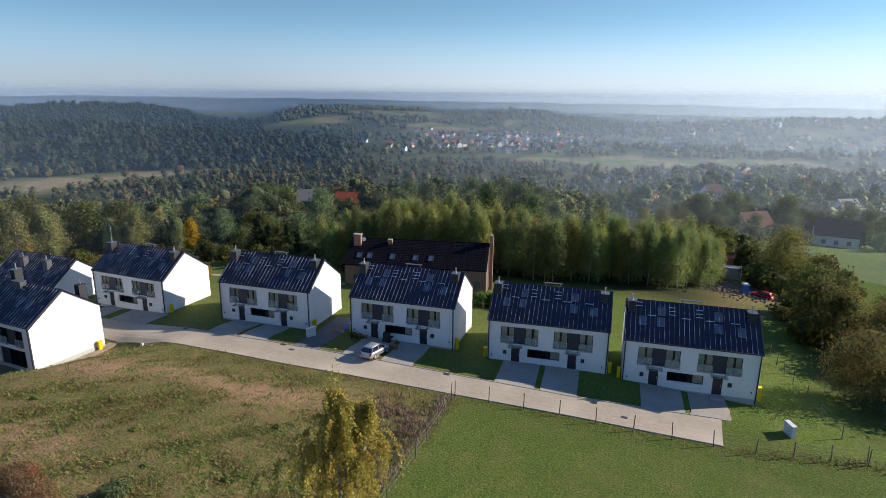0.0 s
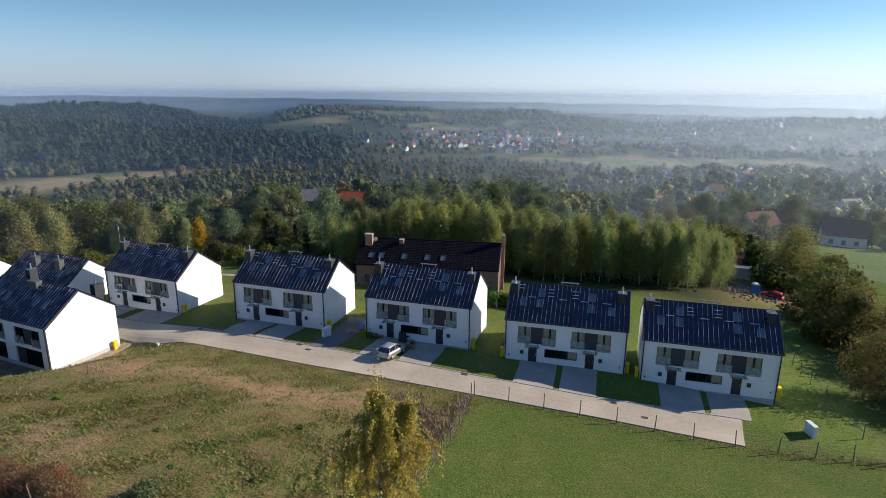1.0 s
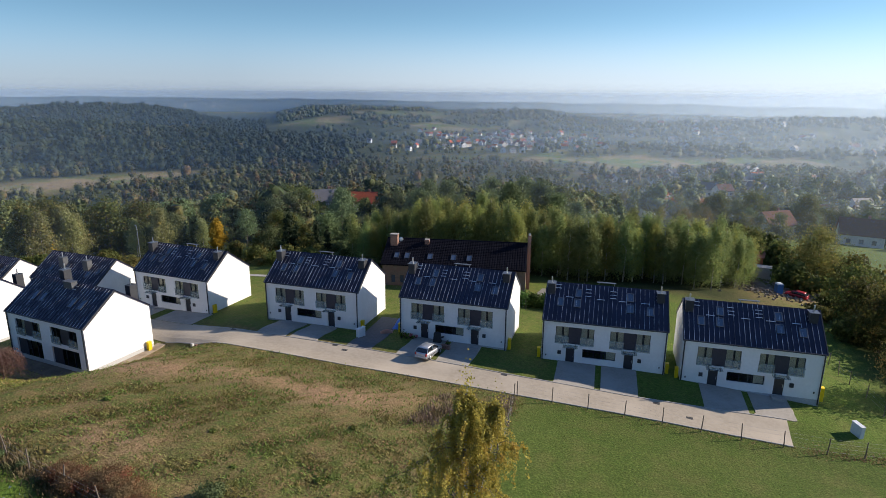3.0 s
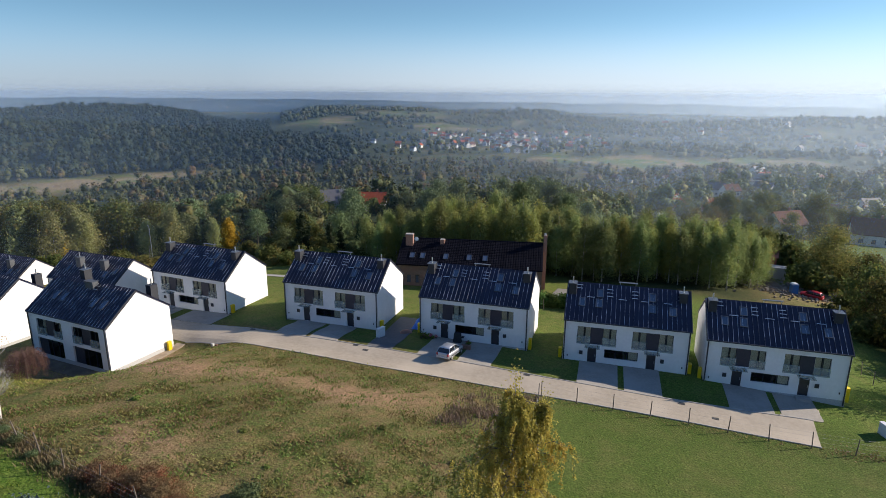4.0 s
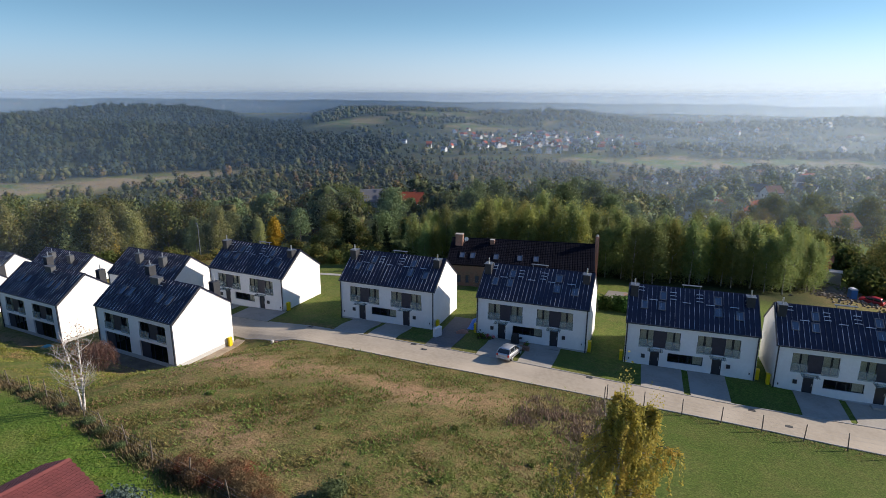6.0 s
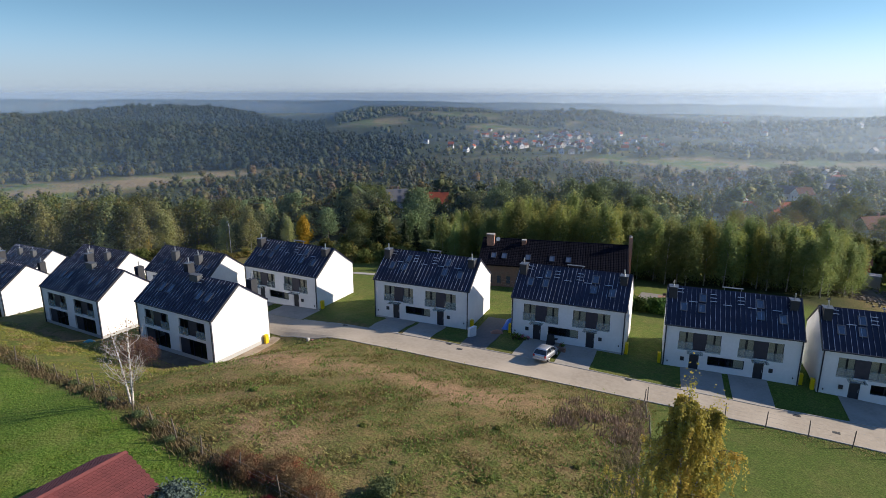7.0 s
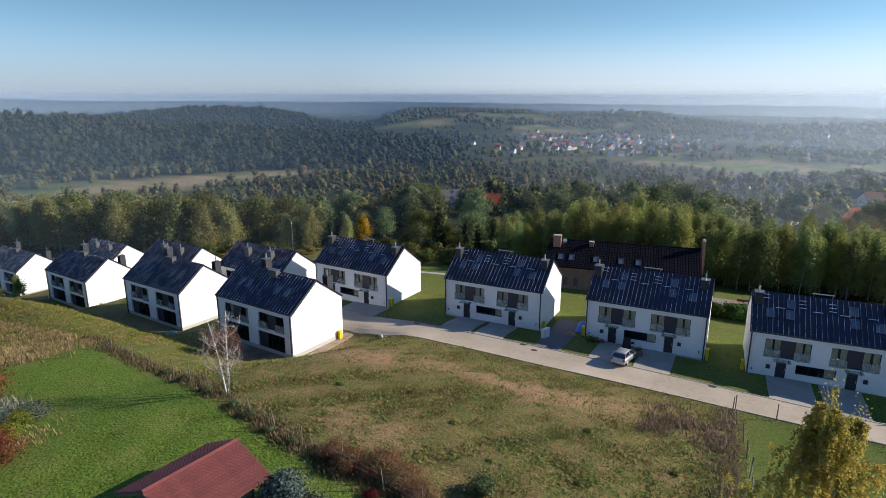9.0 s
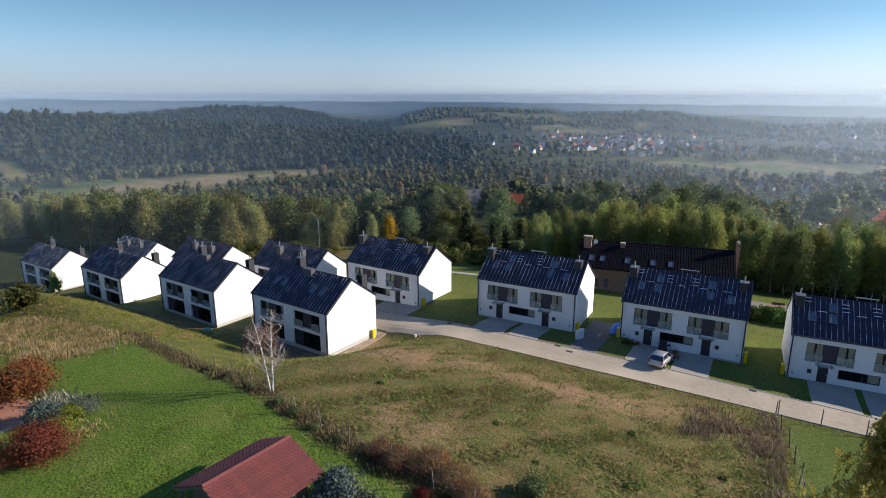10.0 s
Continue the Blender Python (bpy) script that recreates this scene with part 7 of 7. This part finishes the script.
def area(n, x0, x1, y0, y1, seed):
    r = np.random.default_rng(seed)
    return np.stack([r.uniform(x0, x1, n), r.uniform(y0, y1, n)], 1)


def clustered(p, scale, share, seed):
    """Keeps the points that fall in uneven patches."""
    r, f = np.random.default_rng(int(seed * 10)), 0
    for k in range(22):
        w, q = r.uniform(0, 2 * np.pi), scale * r.uniform(0.5, 7)
        f = f + (scale / q) ** 0.5 * np.sin(q * (p[:, 0] * np.cos(w) + p[:, 1] * np.sin(w)) + r.uniform(0, 6.28))
    f = f + r.normal(size=len(p)) * 0.5
    return p[f > np.quantile(f, 1 - share)]


def in_meadow(p):
    return p[(p[:, 1] < road_lo(p[:, 0]) - 0.3) & (p[:, 1] > hedge_y(p[:, 0]) + 0.6) & (p[:, 0] > -62 - 0.25 * (40 - p[:, 1]) * (p[:, 1] < 40)) & (p[:, 0] < -18.6 + (52 - p[:, 1]) * 0.08)]


bare = lambda p: p[(patch(p[:, 0], p[:, 1], -55, 38, 5, 2, 10) + patch(p[:, 0], p[:, 1], -43.5, 25.5, 5.5, 2, -12) + patch(p[:, 0], p[:, 1], -34, 41.5, 5, 2.4, 5) + 0.8 * patch(p[:, 0], p[:, 1], -46, 42, 8, 1.8, 4)) < np.random.default_rng(len(p)).uniform(0.1, 0.6, len(p))]
m1 = bare(in_meadow(area(30000, -75, -15, 18, 53, 1)))
tufts("dry_grass", "dry brown meadow grass in uneven tufts", clustered(m1, 0.35, 0.8, 2.0), 0.17, DRYGRASS, 3, 81, 0.9)
m2 = bare(in_meadow(area(32000, -75, -15, 18, 53, 2)))
tufts("meadow_grass", "short green meadow grass in patches", clustered(m2, 0.3, 0.72, 5.0), 0.16, GREENGRASS, 3, 82, 0.9)
tufts("meadow_weeds", "dark green broad weeds dotted over the meadow", clustered(in_meadow(area(15000, -75, -15, 18, 53, 3)), 0.8, 0.7, 9.0), 0.2, WEED, 5, 83, 1.2)
p = area(15000, -18.5, 30, 22, 57, 4)
p = p[(p[:, 1] < road_lo(np.clip(p[:, 0], -205, 7)) - 0.2) & (p[:, 0] > -18.4 + (52 - p[:, 1]) * 0.1)]
tufts("mown_grass", "mown green grass below the lane", clustered(p, 0.5, 0.85, 3.0), 0.085, leafy("mown_blades", (0.05, 0.085, 0.014), (0.1, 0.145, 0.025), (0.13, 0.12, 0.04), 0.3, 0.5), 3, 84, 1.2)
p = area(21000, -80, -33, -2, 27, 5)
p = p[(p[:, 1] < hedge_y(p[:, 0]) - 0.8) & ~((p[:, 0] > -49) & (p[:, 0] < -42) & (p[:, 1] < 15.5)) & ~((p[:, 0] < -69) & (p[:, 1] < 12.4))]
tufts("garden_grass", "bright green mown garden lawn", clustered(p, 0.6, 0.85, 4.0), 0.1, leafy("lawn_blades", (0.085, 0.18, 0.018), (0.21, 0.3, 0.05), None, 0, 0.4), 3, 85)
p = area(12000, -112, -60, 24, 41, 6)
p = p[(p[:, 1] > hedge_y(np.clip(p[:, 0], -85, -30)) + 0.7)]
tufts("slope_grass", "short olive grass on the bank above the houses", clustered(p, 0.4, 0.8, 7.0), 0.17, BANKGRASS, 5, 86, 0.8)
p = area(5200, -112, -82, 16, 27, 7)
pb = area(7000, -120, -80, 16, 35, 17)
tufts("bank_weeds", "mixed olive and brown weeds among the tall grass", clustered(pb, 0.45, 0.7, 1.3), 0.24, BANKGRASS, 4, 98, 0.9)
tufts("tall_grass", "tall straw-coloured dry grass", clustered(p, 0.5, 0.7, 3.3), 0.32, STRAW, 5, 87, 1.0, True)
q = np.random.default_rng(95)
tufts("feather_grass", "silvery feather grass clump beside the terrace", np.array([-70.2, 12.9]) + q.normal(size=(90, 2)) * np.array([1.1, 0.5]), 0.75, leafy("feather_blades", (0.17, 0.19, 0.14), (0.27, 0.28, 0.2), None, 0, 0.3), 6, 96, 0.35, True)
tufts("withered_grass", "pale withered grass round the shrubs", np.array([-63.6, 11.4]) + q.normal(size=(70, 2)) * np.array([0.9, 1.1]), 0.3, STRAW, 5, 97, 0.5, True)
x = g.uniform(-62, 7, 1900)
tufts("verge_grass", "straw-coloured grass along the lane's edge", np.stack([x, road_lo(x) - np.abs(g.normal(size=len(x))) * 0.7 - 0.18], 1), 0.16, DRYGRASS, 4, 88)
x = g.uniform(-86, -31, 2600)
hl = np.stack([x, hedge_y(x) + g.normal(size=len(x)) * 0.5], 1)
tufts("hedge_weeds", "tangled brown weeds along the garden fence", hl, 0.3, leafy("dark_brush", (0.11, 0.085, 0.045), (0.19, 0.14, 0.08), (0.07, 0.08, 0.03), 0.4, 0.3), 5, 89, 0.8, True)
yy = g.uniform(20, 52, 480)
tufts("fence_weeds", "dry brown weeds grown into the fence", np.stack([-19.6 + (52 - yy) * 0.11 - np.abs(g.normal(size=len(yy))) * 0.9, yy], 1), 0.36, BRUSH, 7, 90, 0.6, True)
p = area(380, -26, -19, 40, 49, 8)
tufts("brown_weeds", "patch of tall withered weeds", clustered(p, 0.6, 0.6, 1.0), 0.38, BRUSH, 12, 91, 0.8, True)
x = g.uniform(7, 27, 900)
tufts("edge_weeds", "grey-green weeds along the lower fence", np.stack([x, np.interp(x, [7, 9, 18.8, 27], [56.4, 56.9, 60.2, 62.4]) + g.normal(size=len(x)) * 0.5], 1), 0.2, DRYGRASS, 3, 92, 0.6)
TREES["bramble"] = tree("bramble", "tangled red-brown bramble bush", "shrub", 1.4, 0.1, 1.6, 4200, 0.1, "broad", leafy("bramble_leaves", (0.165, 0.115, 0.06), (0.28, 0.19, 0.1), (0.28, 0.075, 0.045), 0.28, 0.4), BARK, 68, 9, 0.03, group="brambles")
for x, y, s in ((-38.5, 21.4, 0.8), (-40.6, 20.7, 0.85), (-36.4, 21.0, 0.9), (-42.4, 21.0, 0.75), (-34.6, 20.2, 0.8)):
    plant("bramble", x, y, s)
for x in (-46, -48.6, -51.6, -54, -58.5, -63, -67, -33):
    plant("thicket", x, float(hedge_y(x)) + random.uniform(-0.4, 0.2), random.uniform(0.35, 0.55))
TREES["stump_weed"] = tree("rhubarb_weed", "broad-leaved green weed clump", "plant", 0.5, 0.05, 0.7, 160, 0.3, "broad", WEED, BARK, 70, 3, 0.02, group="weeds")
for x, y in ((-50, 30.5), (-38, 30), (-27, 28), (-33, 26.5), (-44, 33), (-22, 34), (-29, 36)):
    plant("stump_weed", x, y, random.uniform(0.5, 0.8))
STONE = mat("pale_stone", (0.5, 0.48, 0.45), (0.4, 0.38, 0.36), 5, 0.9)
st = thing("boundary_marker", "pale stone marker with a reddish top at the lane's corner", "marker", pose(-60.6, 50.6, hz(-60.6, 50.6)))
part("base", Shape().box(-0.16, -0.16, -0.2, 0.16, 0.16, 0.4), STONE, st)
part("top", Shape().box(0.5, -0.15, -0.2, 0.78, 0.12, 0.35), CLINK, st)
